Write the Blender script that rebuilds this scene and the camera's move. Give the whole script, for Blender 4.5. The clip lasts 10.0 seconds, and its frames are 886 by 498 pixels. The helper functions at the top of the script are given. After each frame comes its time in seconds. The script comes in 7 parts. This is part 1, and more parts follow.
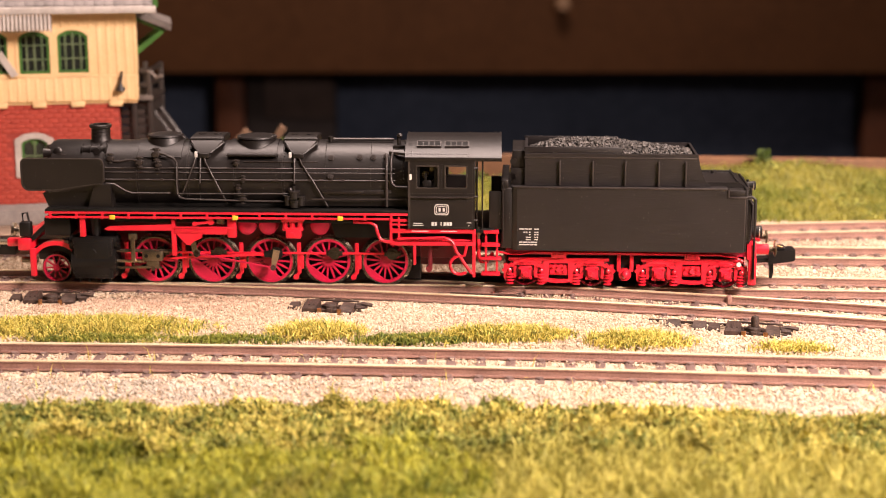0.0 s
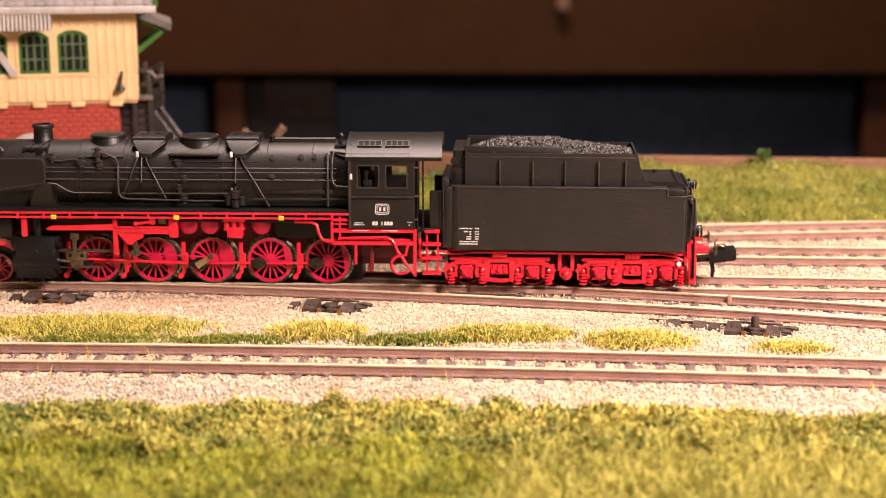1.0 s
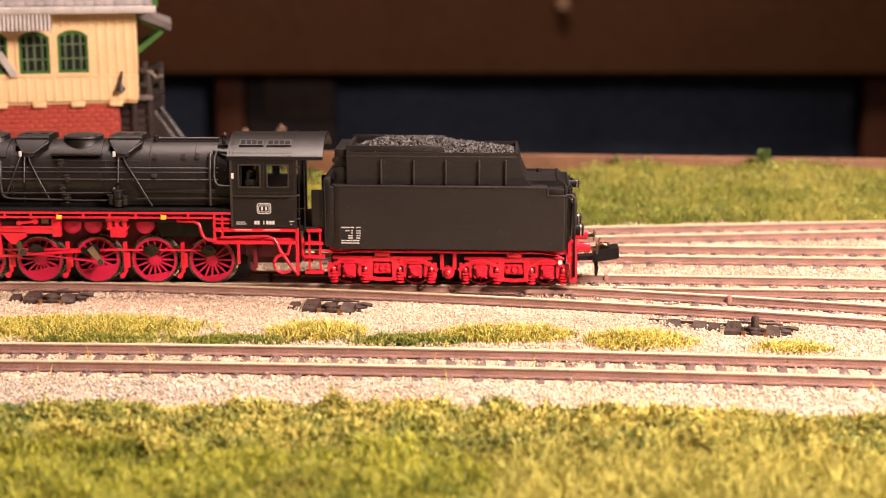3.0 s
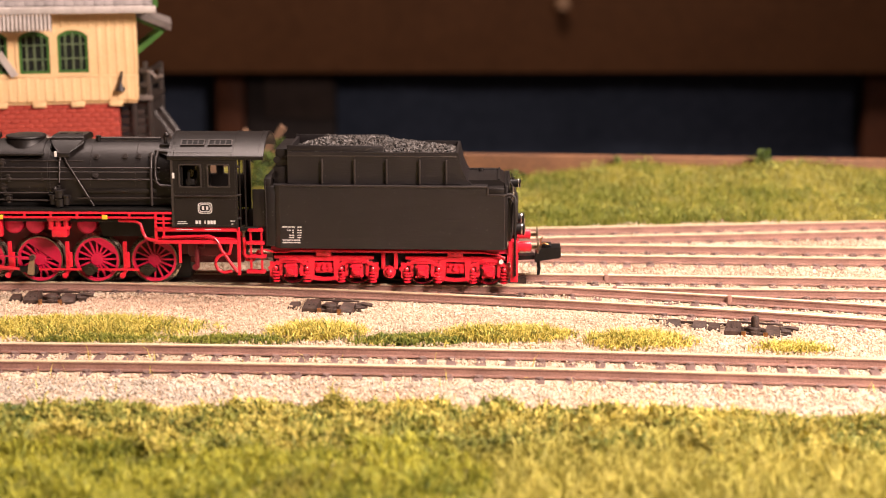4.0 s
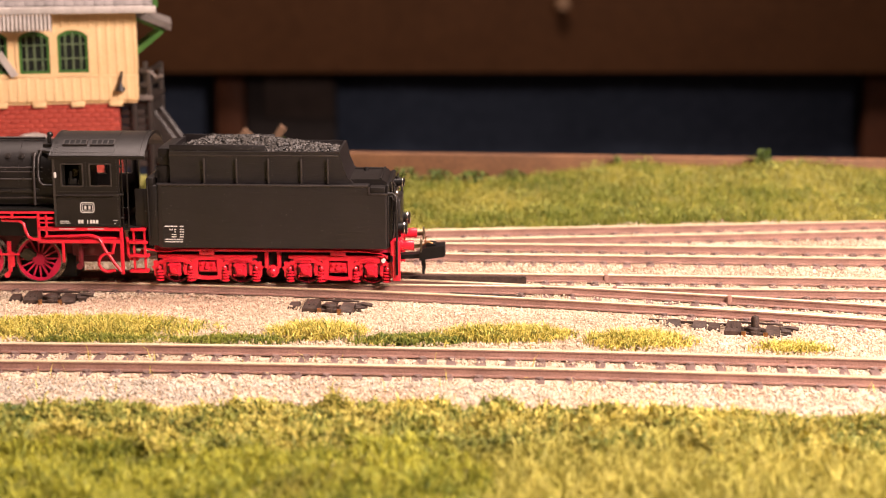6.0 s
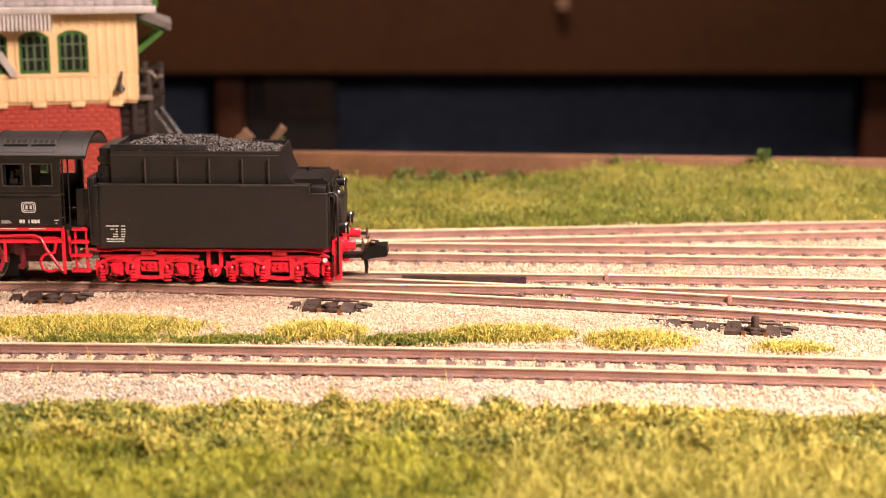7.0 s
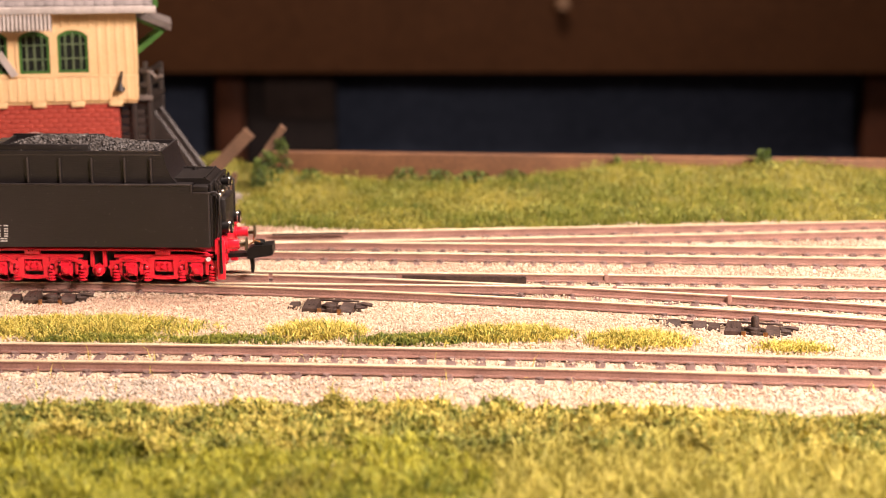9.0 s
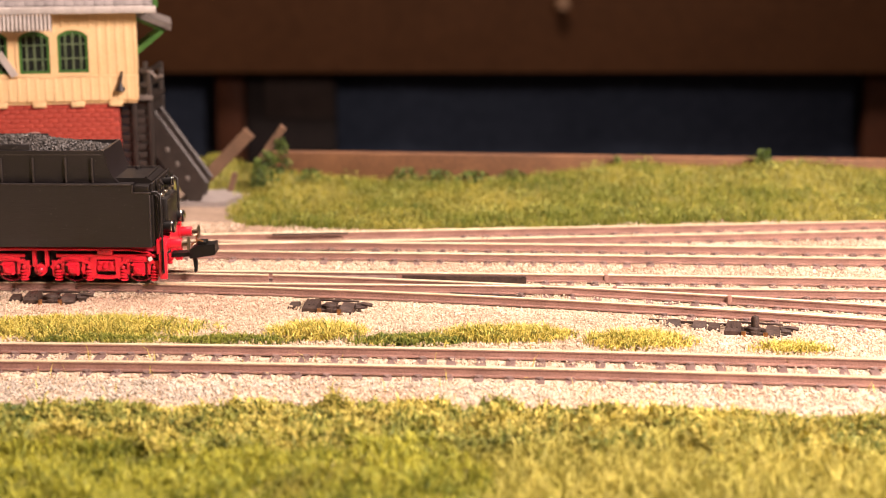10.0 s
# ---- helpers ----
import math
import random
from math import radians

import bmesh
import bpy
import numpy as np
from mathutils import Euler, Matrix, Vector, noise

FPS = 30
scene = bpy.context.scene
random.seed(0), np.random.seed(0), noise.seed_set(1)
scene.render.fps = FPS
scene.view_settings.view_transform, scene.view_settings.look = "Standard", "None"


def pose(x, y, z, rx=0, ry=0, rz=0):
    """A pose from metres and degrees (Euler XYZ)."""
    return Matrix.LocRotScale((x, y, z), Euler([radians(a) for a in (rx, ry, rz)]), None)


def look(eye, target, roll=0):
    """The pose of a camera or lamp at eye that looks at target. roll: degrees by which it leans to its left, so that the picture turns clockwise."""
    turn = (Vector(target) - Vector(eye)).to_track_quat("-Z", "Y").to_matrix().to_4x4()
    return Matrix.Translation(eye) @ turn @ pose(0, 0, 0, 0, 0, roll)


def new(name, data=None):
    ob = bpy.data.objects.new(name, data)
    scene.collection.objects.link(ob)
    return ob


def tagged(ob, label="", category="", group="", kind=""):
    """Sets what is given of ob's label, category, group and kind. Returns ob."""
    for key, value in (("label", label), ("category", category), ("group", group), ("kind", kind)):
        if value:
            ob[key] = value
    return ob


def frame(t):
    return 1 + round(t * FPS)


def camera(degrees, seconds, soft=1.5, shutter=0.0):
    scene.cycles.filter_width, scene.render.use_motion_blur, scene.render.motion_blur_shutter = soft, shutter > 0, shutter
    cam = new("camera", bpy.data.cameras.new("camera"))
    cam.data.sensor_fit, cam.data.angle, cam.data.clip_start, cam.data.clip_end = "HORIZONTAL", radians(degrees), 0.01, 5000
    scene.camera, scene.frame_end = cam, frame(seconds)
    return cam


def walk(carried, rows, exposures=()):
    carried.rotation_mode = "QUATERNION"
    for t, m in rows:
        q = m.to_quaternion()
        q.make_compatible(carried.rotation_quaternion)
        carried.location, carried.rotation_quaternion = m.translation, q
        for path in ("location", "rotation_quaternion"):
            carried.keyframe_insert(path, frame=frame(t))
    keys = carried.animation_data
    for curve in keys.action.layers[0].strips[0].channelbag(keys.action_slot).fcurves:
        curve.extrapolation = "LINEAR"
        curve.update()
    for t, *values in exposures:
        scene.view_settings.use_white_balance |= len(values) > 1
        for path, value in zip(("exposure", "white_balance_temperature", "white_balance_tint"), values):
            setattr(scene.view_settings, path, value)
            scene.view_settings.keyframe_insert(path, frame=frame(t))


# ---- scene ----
# Model railway at 1:160; lengths below are in millimetres, turned into metres by part() and mm().
MM = 0.001
cam = camera(31.4, 10.0, soft=0.5)
cam.data.dof.use_dof = True
cam.data.dof.focus_distance = 0.269
cam.data.dof.aperture_fstop = 27.0
CAMERA_POSE = pose(0, -0.2829, 0.0698, 90 - 12.56, 0, 0)
walk(cam, [(0, CAMERA_POSE), (10, CAMERA_POSE)], [(0, 0.0), (10, 0.0)])

# ---- light: a warm workroom with one big lamp hung before and above the layout ----
world = bpy.data.worlds.new("room_air")
world.use_nodes = True
world.node_tree.nodes["Background"].inputs[0].default_value = (1.0, 0.72, 0.5, 1)
world.node_tree.nodes["Background"].inputs[1].default_value = 0.0
scene.world = world


def area_lamp(name, x, y, z, target, size, watts, colour, shade=180):
    data = bpy.data.lights.new(name, "AREA")
    data.shape, data.size, data.energy, data.color = "DISK", size * MM, watts, colour
    data.spread = radians(shade)
    ob = new(name, data)
    ob.matrix_world = look((x * MM, y * MM, z * MM), [v * MM for v in target])
    return ob


area_lamp("hanging_lamp_light", 400, -360, 390, (140, -20, 0), 210, 2.7, (1.0, 0.765, 0.68), 75)
area_lamp("ceiling_light", 0, 150, 900, (0, 0, 0), 320, 13.6, (1.0, 0.765, 0.68))


# ---- mesh tools ----
def box(bm, x0, x1, y0, y1, z0, z1, bevel=0.0):
    made = bmesh.ops.create_cube(bm, size=1)["verts"]
    for v in made:
        v.co = Vector(((x0 + x1) / 2 + v.co.x * (x1 - x0), (y0 + y1) / 2 + v.co.y * (y1 - y0), (z0 + z1) / 2 + v.co.z * (z1 - z0)))
    if bevel > 0:
        edges = list({e for v in made for e in v.link_edges})
        bmesh.ops.bevel(bm, geom=edges, offset=bevel, segments=2, profile=0.5, affect="EDGES")


def cyl(bm, p0, p1, r, seg=12, r2=None):
    p0, p1 = Vector(p0), Vector(p1)
    d = p1 - p0
    m = Matrix.Translation((p0 + p1) / 2) @ d.to_track_quat("Z", "Y").to_matrix().to_4x4()
    bmesh.ops.create_cone(bm, cap_ends=True, segments=seg, radius1=r, radius2=r if r2 is None else r2, depth=d.length, matrix=m)


def ball(bm, c, r, seg=10, scale=(1, 1, 1)):
    m = Matrix.Translation(c) @ Matrix.Diagonal((*scale, 1))
    bmesh.ops.create_uvsphere(bm, u_segments=seg, v_segments=max(4, seg // 2 + 1), radius=r, matrix=m)


def prism(bm, pts, a0, a1, axis="y"):
    """A flat outline, extruded along an axis. pts are (x, z) for axis y, (y, z) for x, (x, y) for z."""
    put = {"y": lambda p, a: (p[0], a, p[1]), "x": lambda p, a: (a, p[0], p[1]), "z": lambda p, a: (p[0], p[1], a)}[axis]
    lo = [bm.verts.new(put(p, a0)) for p in pts]
    hi = [bm.verts.new(put(p, a1)) for p in pts]
    faces = [bm.faces.new(lo), bm.faces.new(hi[::-1])]
    n = len(pts)
    for i in range(n):
        faces.append(bm.faces.new((lo[i], hi[i], hi[(i + 1) % n], lo[(i + 1) % n])))
    bmesh.ops.recalc_face_normals(bm, faces=faces)


def tube(bm, pts, r, seg=6):
    pts = [Vector(p) for p in pts]
    rings = []
    for i, p in enumerate(pts):
        d = (pts[min(i + 1, len(pts) - 1)] - pts[max(i - 1, 0)]).normalized()
        q = d.to_track_quat("Z", "Y")
        rings.append([bm.verts.new(p + q @ Vector((r * math.cos(a), r * math.sin(a), 0))) for a in (2 * math.pi * k / seg for k in range(seg))])
    faces = [bm.faces.new(rings[0][::-1]), bm.faces.new(rings[-1])]
    for a, b in zip(rings, rings[1:]):
        for k in range(seg):
            faces.append(bm.faces.new((a[k], a[(k + 1) % seg], b[(k + 1) % seg], b[k])))
    bmesh.ops.recalc_face_normals(bm, faces=faces)


def lathe(bm, profile, centre, axis="x", seg=32):
    """profile: (along the axis, radius)."""
    c = Vector(centre)
    rings = []
    for a, r in profile:
        ring = []
        for k in range(seg):
            t = 2 * math.pi * k / seg
            u, v = r * math.cos(t), r * math.sin(t)
            ring.append(bm.verts.new(c + Vector({"x": (a, u, v), "y": (u, a, v), "z": (u, v, a)}[axis])))
        rings.append(ring)
    faces = [bm.faces.new(rings[0]), bm.faces.new(rings[-1])]
    for a, b in zip(rings, rings[1:]):
        for k in range(seg):
            faces.append(bm.faces.new((a[k], a[(k + 1) % seg], b[(k + 1) % seg], b[k])))
    bmesh.ops.recalc_face_normals(bm, faces=faces)


def arc(cx, cz, r, a0, a1, n):
    return [(cx + r * math.cos(radians(a0 + (a1 - a0) * i / n)), cz + r * math.sin(radians(a0 + (a1 - a0) * i / n))) for i in range(n + 1)]


def part(name, bm, material, parent=None, label="", sharp=35):
    """Links a bmesh drawn in millimetres as one mesh object, under parent if one is given."""
    mesh = bpy.data.meshes.new(name)
    bm.transform(Matrix.Scale(MM, 4))
    bm.to_mesh(mesh)
    bm.free()
    if sharp:
        mesh.polygons.foreach_set("use_smooth", [True] * len(mesh.polygons))
        mesh.set_sharp_from_angle(angle=radians(sharp))
    mesh.materials.append(material)
    ob = new(name, mesh)
    if parent is not None:
        ob.parent = parent
    if label:
        ob["label"] = label
    return ob


def part_of(name, build, material, parent=None, label="", sharp=35):
    bm = bmesh.new()
    build(bm)
    return part(name, bm, material, parent, label, sharp)


def thing(name, label, category, group="", m=None):
    ob = new(name)
    ob.empty_display_size = 0.01
    if m is not None:
        ob.matrix_world = m
    return tagged(ob, label, category, group)


def mm(x, y, z, rx=0, ry=0, rz=0):
    return pose(x * MM, y * MM, z * MM, rx, ry, rz)


def arrays(name, verts, faces, material, smooth=False):
    """A mesh from numpy arrays, in millimetres."""
    mesh = bpy.data.meshes.new(name)
    mesh.from_pydata((np.asarray(verts) * MM).tolist(), [], faces.tolist() if hasattr(faces, "tolist") else faces)
    mesh.materials.append(material)
    if smooth:
        mesh.polygons.foreach_set("use_smooth", [True] * len(mesh.polygons))
    return new(name, mesh)


def pbox(name, d, material, parent, bevel=0.12, label=""):
    return part_of(name, lambda bm: box(bm, *d, bevel), material, parent, label)


def pcyl(name, p0, p1, r, material, parent, seg=16, label="", r2=None):
    return part_of(name, lambda bm: cyl(bm, p0, p1, r, seg, r2), material, parent, label)


def ptube(name, pts, r, material, parent, label="", seg=6):
    return part_of(name, lambda bm: tube(bm, pts, r, seg), material, parent, label, 60)


def rounded(pts_box, r, n=4):
    """Outline of a rectangle with rounded corners."""
    x0, x1, z0, z1 = pts_box
    return arc(x1 - r, z1 - r, r, 0, 90, n) + arc(x0 + r, z1 - r, r, 90, 180, n) + arc(x0 + r, z0 + r, r, 180, 270, n) + arc(x1 - r, z0 + r, r, 270, 360, n)


def ring(bm, outline, inner, y0, y1):
    """A frame between two outlines with equal counts, from y0 to y1."""
    k = len(outline)
    quad = []
    for y in (y0, y1):
        quad.append(([bm.verts.new((x, y, z)) for x, z in outline], [bm.verts.new((x, y, z)) for x, z in inner]))
    (o0, i0), (o1, i1) = quad
    faces = []
    for j in range(k):
        n = (j + 1) % k
        for a, b in ((o0, i0), (i0, i1), (i1, o1), (o1, o0)):
            faces.append(bm.faces.new((a[j], a[n], b[n], b[j])))
    bmesh.ops.recalc_face_normals(bm, faces=faces)


def hull(bm, pts):
    vs = [bm.verts.new(p) for p in pts]
    bmesh.ops.convex_hull(bm, input=vs)


def rivets(bm, x0, z0, x1, z1, step, y, r=0.09):
    n = max(1, int(math.hypot(x1 - x0, z1 - z0) / step))
    for i in range(n + 1):
        f = i / n
        bmesh.ops.create_cone(bm, cap_ends=True, segments=5, radius1=r, radius2=r * 0.5, depth=0.07,
                              matrix=Matrix.Translation((x0 + (x1 - x0) * f, y - 0.03, z0 + (z1 - z0) * f)) @ pose(0, 0, 0, 90, 0, 0))


def lathe_ring(bm, profile, seg):
    """A closed profile (along y, radius) turned about the y axis."""
    rings = []
    for a, r in profile:
        rings.append([bm.verts.new((r * math.cos(2 * math.pi * k / seg), a, r * math.sin(2 * math.pi * k / seg))) for k in range(seg)])
    faces = []
    n = len(profile)
    for i in range(n):
        a, b = rings[i], rings[(i + 1) % n]
        for k in range(seg):
            faces.append(bm.faces.new((a[k], a[(k + 1) % seg], b[(k + 1) % seg], b[k])))
    bmesh.ops.recalc_face_normals(bm, faces=faces)


# ---- materials (object coordinates; grain sizes in millimetres) ----
def mat(name, dark, light, rough=0.6, metal=0.0, big=3.0, fine=0.3, bump=0.3, contrast=0.5, spec=0.5, rough_var=0.1, island=0.0, piece=0.0, deep=0.02, specks=0.0, stretch=1.0):
    """Two-scale mottled surface between two colours, with fine relief. island, piece: brightness change per loose piece / per object."""
    m = bpy.data.materials.new(name)
    m.use_nodes = True
    nt = m.node_tree
    n, ln = nt.nodes, nt.links
    bsdf = n["Principled BSDF"]
    tc = n.new("ShaderNodeTexCoord")
    a, b = n.new("ShaderNodeTexNoise"), n.new("ShaderNodeTexNoise")
    a.inputs["Scale"].default_value, b.inputs["Scale"].default_value = 1000 / big, 1000 / fine
    a.inputs["Detail"].default_value, b.inputs["Detail"].default_value = 3, 2
    ln.new(tc.outputs["Object"], a.inputs["Vector"])
    brush = n.new("ShaderNodeMapping")
    brush.inputs["Scale"].default_value = (1 / stretch, 1, 1)
    ln.new(tc.outputs["Object"], brush.inputs["Vector"])
    ln.new(brush.outputs[0], b.inputs["Vector"])
    add = n.new("ShaderNodeMath")
    add.operation = "ADD"
    ln.new(a.outputs["Fac"], add.inputs[0])
    ln.new(b.outputs["Fac"], add.inputs[1])
    last = add.outputs[0]
    ramp = n.new("ShaderNodeMapRange")
    ramp.inputs["From Min"].default_value = 1.0 - 0.35 * contrast - 0.1
    ramp.inputs["From Max"].default_value = 1.0 + 0.35 * contrast + 0.1
    if island or piece:
        src = n.new("ShaderNodeNewGeometry").outputs["Random Per Island"] if island else n.new("ShaderNodeObjectInfo").outputs["Random"]
        mad = n.new("ShaderNodeMath")
        mad.operation = "MULTIPLY_ADD"
        ln.new(src, mad.inputs[0])
        mad.inputs[1].default_value = island or piece
        ln.new(last, mad.inputs[2])
        sub = n.new("ShaderNodeMath")
        sub.operation = "SUBTRACT"
        ln.new(mad.outputs[0], sub.inputs[0])
        sub.inputs[1].default_value = (island or piece) / 2
        last = sub.outputs[0]
    ln.new(last, ramp.inputs["Value"])
    mix = n.new("ShaderNodeMix")
    mix.data_type = "RGBA"
    ln.new(ramp.outputs[0], mix.inputs[0])
    mix.inputs[6].default_value, mix.inputs[7].default_value = (*dark, 1), (*light, 1)
    colour = mix.outputs[2]
    if specks:
        # sparse pale dust grains
        d, lim, dust = n.new("ShaderNodeTexNoise"), n.new("ShaderNodeMapRange"), n.new("ShaderNodeMix")
        d.inputs["Scale"].default_value, d.inputs["Detail"].default_value = 1000 / 0.3, 0
        ln.new(tc.outputs["Object"], d.inputs["Vector"])
        lim.inputs["From Min"].default_value, lim.inputs["From Max"].default_value = specks, specks + 0.03
        ln.new(d.outputs["Fac"], lim.inputs["Value"])
        dust.data_type = "RGBA"
        ln.new(lim.outputs[0], dust.inputs[0])
        ln.new(colour, dust.inputs[6])
        dust.inputs[7].default_value = (0.10, 0.09, 0.08, 1)
        colour = dust.outputs[2]
    ln.new(colour, bsdf.inputs["Base Color"])
    rr = n.new("ShaderNodeMapRange")
    rr.inputs["To Min"].default_value, rr.inputs["To Max"].default_value = rough - rough_var, rough + rough_var
    ln.new(b.outputs["Fac"], rr.inputs["Value"])
    ln.new(rr.outputs[0], bsdf.inputs["Roughness"])
    bsdf.inputs["Metallic"].default_value = metal
    bsdf.inputs["Specular IOR Level"].default_value = spec
    if bump:
        bp = n.new("ShaderNodeBump")
        bp.inputs["Strength"].default_value, bp.inputs["Distance"].default_value = bump, deep * MM
        ln.new(b.outputs["Fac"], bp.inputs["Height"])
        ln.new(bp.outputs[0], bsdf.inputs["Normal"])
    return m


M_BLACK = mat("satin_black_paint", (0.0040, 0.0030, 0.0027), (0.0115, 0.0085, 0.0074), 0.43, 0, 4, 0.2, 0.8, 0.8, 0.5, 0.1, deep=0.04, specks=0.82)
M_TENDER = mat("brushed_black_paint", (0.0048, 0.0034, 0.0036), (0.0116, 0.0084, 0.0088), 0.42, 0, 5, 0.22, 0.8, 0.8, 0.75, 0.10, deep=0.04, stretch=9.0, specks=0.82)
M_DARK = mat("dull_black_plastic", (0.0025, 0.0022, 0.0021), (0.0085, 0.0075, 0.007), 0.45, 0, 2, 0.2, 0.6, spec=0.32, deep=0.03)
M_RED = mat("signal_red_plastic", (0.56, 0.010, 0.026), (0.74, 0.018, 0.040), 0.30, 0, 3, 0.15, 0.2, 0.5, 0.6, 0.06)
M_WHEEL_RED = mat("crimson_wheel_plastic", (0.40, 0.004, 0.036), (0.55, 0.009, 0.054), 0.45, 0, 3, 0.15, 0.15)
M_STEEL = mat("worn_nickel", (0.35, 0.31, 0.25), (0.6, 0.54, 0.44), 0.3, 1.0, 3, 0.15, 0.1)
M_TYRE = mat("blackened_tyre", (0.10, 0.08, 0.062), (0.26, 0.21, 0.165), 0.26, 0.85, 2, 0.15, 0.1)
M_GUNMETAL = mat("burnished_bronze_rod", (0.10, 0.078, 0.05), (0.22, 0.175, 0.115), 0.38, 0.85, 2, 0.15, 0.15)
M_WHITE = mat("printed_white", (0.55, 0.54, 0.51), (0.66, 0.65, 0.62), 0.5, 0, 2, 0.2, 0.0)
M_YELLOW = mat("printed_yellow", (0.72, 0.5, 0.03), (0.85, 0.62, 0.05), 0.5, 0, 2, 0.2, 0.0)
M_CHROME = mat("bright_plated_metal", (0.6, 0.58, 0.55), (0.75, 0.73, 0.7), 0.2, 1.0, 2, 0.2, 0.0)
M_COAL = mat("crushed_coal", (0.004, 0.0036, 0.0034), (0.085, 0.075, 0.066), 0.55, 0, 0.8, 0.2, 0.6, 0.9, 0.6, 0.15, island=0.7)
M_RAIL = mat("rust_brown_rail_paint", (0.205, 0.112, 0.088), (0.345, 0.20, 0.158), 0.6, 0, 4, 0.3, 0.3)
M_RAIL_TOP = mat("polished_nickel_silver", (0.60, 0.50, 0.33), (0.78, 0.68, 0.48), 0.42, 0.45, 6, 0.3, 0.08)
M_SLEEPER = mat("dark_brown_sleeper_plastic", (0.10, 0.062, 0.052), (0.22, 0.145, 0.125), 0.65, 0, 2, 0.3, 0.4, piece=0.3)
M_SWITCH = mat("oxidised_black_mechanism", (0.014, 0.009, 0.007), (0.080, 0.050, 0.038), 0.6, 0, 1.2, 0.3, 0.9, 0.9, 0.3, deep=0.06)
M_BALLAST = mat("pale_stone_ballast", (0.39, 0.30, 0.208), (0.64, 0.54, 0.41), 0.8, 0, 26, 0.4, 0.4, 0.5, 0.3, 0.1, island=0.65)
M_BED = mat("ballast_glue_bed", (0.43, 0.335, 0.24), (0.58, 0.48, 0.36), 0.85, 0, 5, 0.5, 0.6)
M_SOIL = mat("turf_ground", (0.10, 0.105, 0.02), (0.26, 0.24, 0.055), 0.9, 0, 8, 0.5, 0.8, 0.8)
M_GRASS = mat("yellow_green_static_grass", (0.13, 0.135, 0.018), (0.37, 0.335, 0.054), 0.55, 0, 16, 2.0, 0, 0.7, 0.3, 0.1, island=0.55)
M_GRASS_DARK = mat("mid_green_static_grass", (0.078, 0.112, 0.014), (0.225, 0.245, 0.035), 0.55, 0, 14, 2.0, 0, 0.7, 0.3, 0.1, island=0.55)
M_TUFT = mat("straw_yellow_tuft_fibre", (0.32, 0.28, 0.04), (0.73, 0.61, 0.15), 0.5, 0, 10, 1.0, 0, 0.7, 0.3, 0.1, island=0.9)
M_FLOCK = mat("olive_leaf_flock", (0.20, 0.185, 0.03), (0.64, 0.55, 0.13), 0.6, 0, 12, 1.0, 0, 0.7, 0.3, 0.1, island=0.9)
M_CREAM = mat("cream_wall_plastic", (0.69, 0.475, 0.235), (0.75, 0.54, 0.29), 0.6, 0, 8, 0.5, 0.2, 0.5)
M_BRICK = mat("orange_red_brick_plastic", (0.30, 0.036, 0.022), (0.41, 0.058, 0.034), 0.65, 0, 6, 0.4, 0.3, 0.6, piece=0.25)
M_MORTAR = mat("red_mortar_wall", (0.235, 0.029, 0.019), (0.30, 0.042, 0.026), 0.75, 0, 6, 0.4, 0.3)
M_GREEN = mat("green_frame_plastic", (0.03, 0.10, 0.016), (0.06, 0.17, 0.03), 0.45, 0, 3, 0.3, 0.2)
M_SLATE = mat("grey_slate_plastic", (0.115, 0.10, 0.096), (0.225, 0.20, 0.19), 0.6, 0, 3, 0.4, 0.4, piece=0.3)
M_GREY = mat("light_grey_plastic", (0.34, 0.305, 0.28), (0.48, 0.445, 0.41), 0.55, 0, 3, 0.4, 0.2)
M_STAIR = mat("dark_brown_stair_plastic", (0.016, 0.012, 0.010), (0.034, 0.026, 0.022), 0.5, 0, 3, 0.4, 0.2)
M_STONE = mat("grey_plinth_stone", (0.17, 0.15, 0.14), (0.26, 0.23, 0.21), 0.7, 0, 4, 0.4, 0.3)
M_SAND = mat("sandy_path", (0.19, 0.14, 0.095), (0.31, 0.23, 0.17), 0.85, 0, 6, 0.5, 0.5)
M_GLASS_DARK = mat("dim_window_pane", (0.012, 0.014, 0.012), (0.03, 0.035, 0.03), 0.12, 0, 3, 0.4, 0.0)
M_WOOD = mat("brown_edge_board", (0.085, 0.038, 0.016), (0.20, 0.095, 0.040), 0.7, 0, 9, 0.9, 0.6, 0.8)
M_BEAM = mat("dark_wood_fascia", (0.053, 0.0225, 0.0087), (0.079, 0.034, 0.0133), 0.65, 0, 90, 6, 0.3, 0.7, spec=0.15)
M_POST = mat("red_brown_wood_post", (0.042, 0.0145, 0.0062), (0.064, 0.022, 0.0095), 0.65, 0, 60, 5, 0.3, spec=0.15)
M_BLUE = mat("dark_blue_cloth", (0.028, 0.037, 0.058), (0.042, 0.054, 0.082), 0.9, 0, 120, 8, 0.3, spec=0.05)
M_ROOM = mat("room_plaster", (0.22, 0.17, 0.13), (0.28, 0.22, 0.17), 0.8, 0, 200, 10, 0.2)
M_CARPET = mat("brown_floor", (0.10, 0.07, 0.05), (0.16, 0.11, 0.08), 0.8, 0, 150, 10, 0.2)
M_KNOB = mat("pale_turned_wood", (0.15, 0.085, 0.045), (0.22, 0.13, 0.07), 0.5, 0, 8, 1, 0.1)
M_CRATE = mat("dim_brown_card", (0.0135, 0.0110, 0.0105), (0.021, 0.0170, 0.016), 0.8, 0, 40, 4, 0.2, spec=0.1)
M_CARD = mat("paler_brown_card", (0.027, 0.020, 0.0175), (0.042, 0.031, 0.027), 0.8, 0, 12, 2, 0.1, spec=0.1)
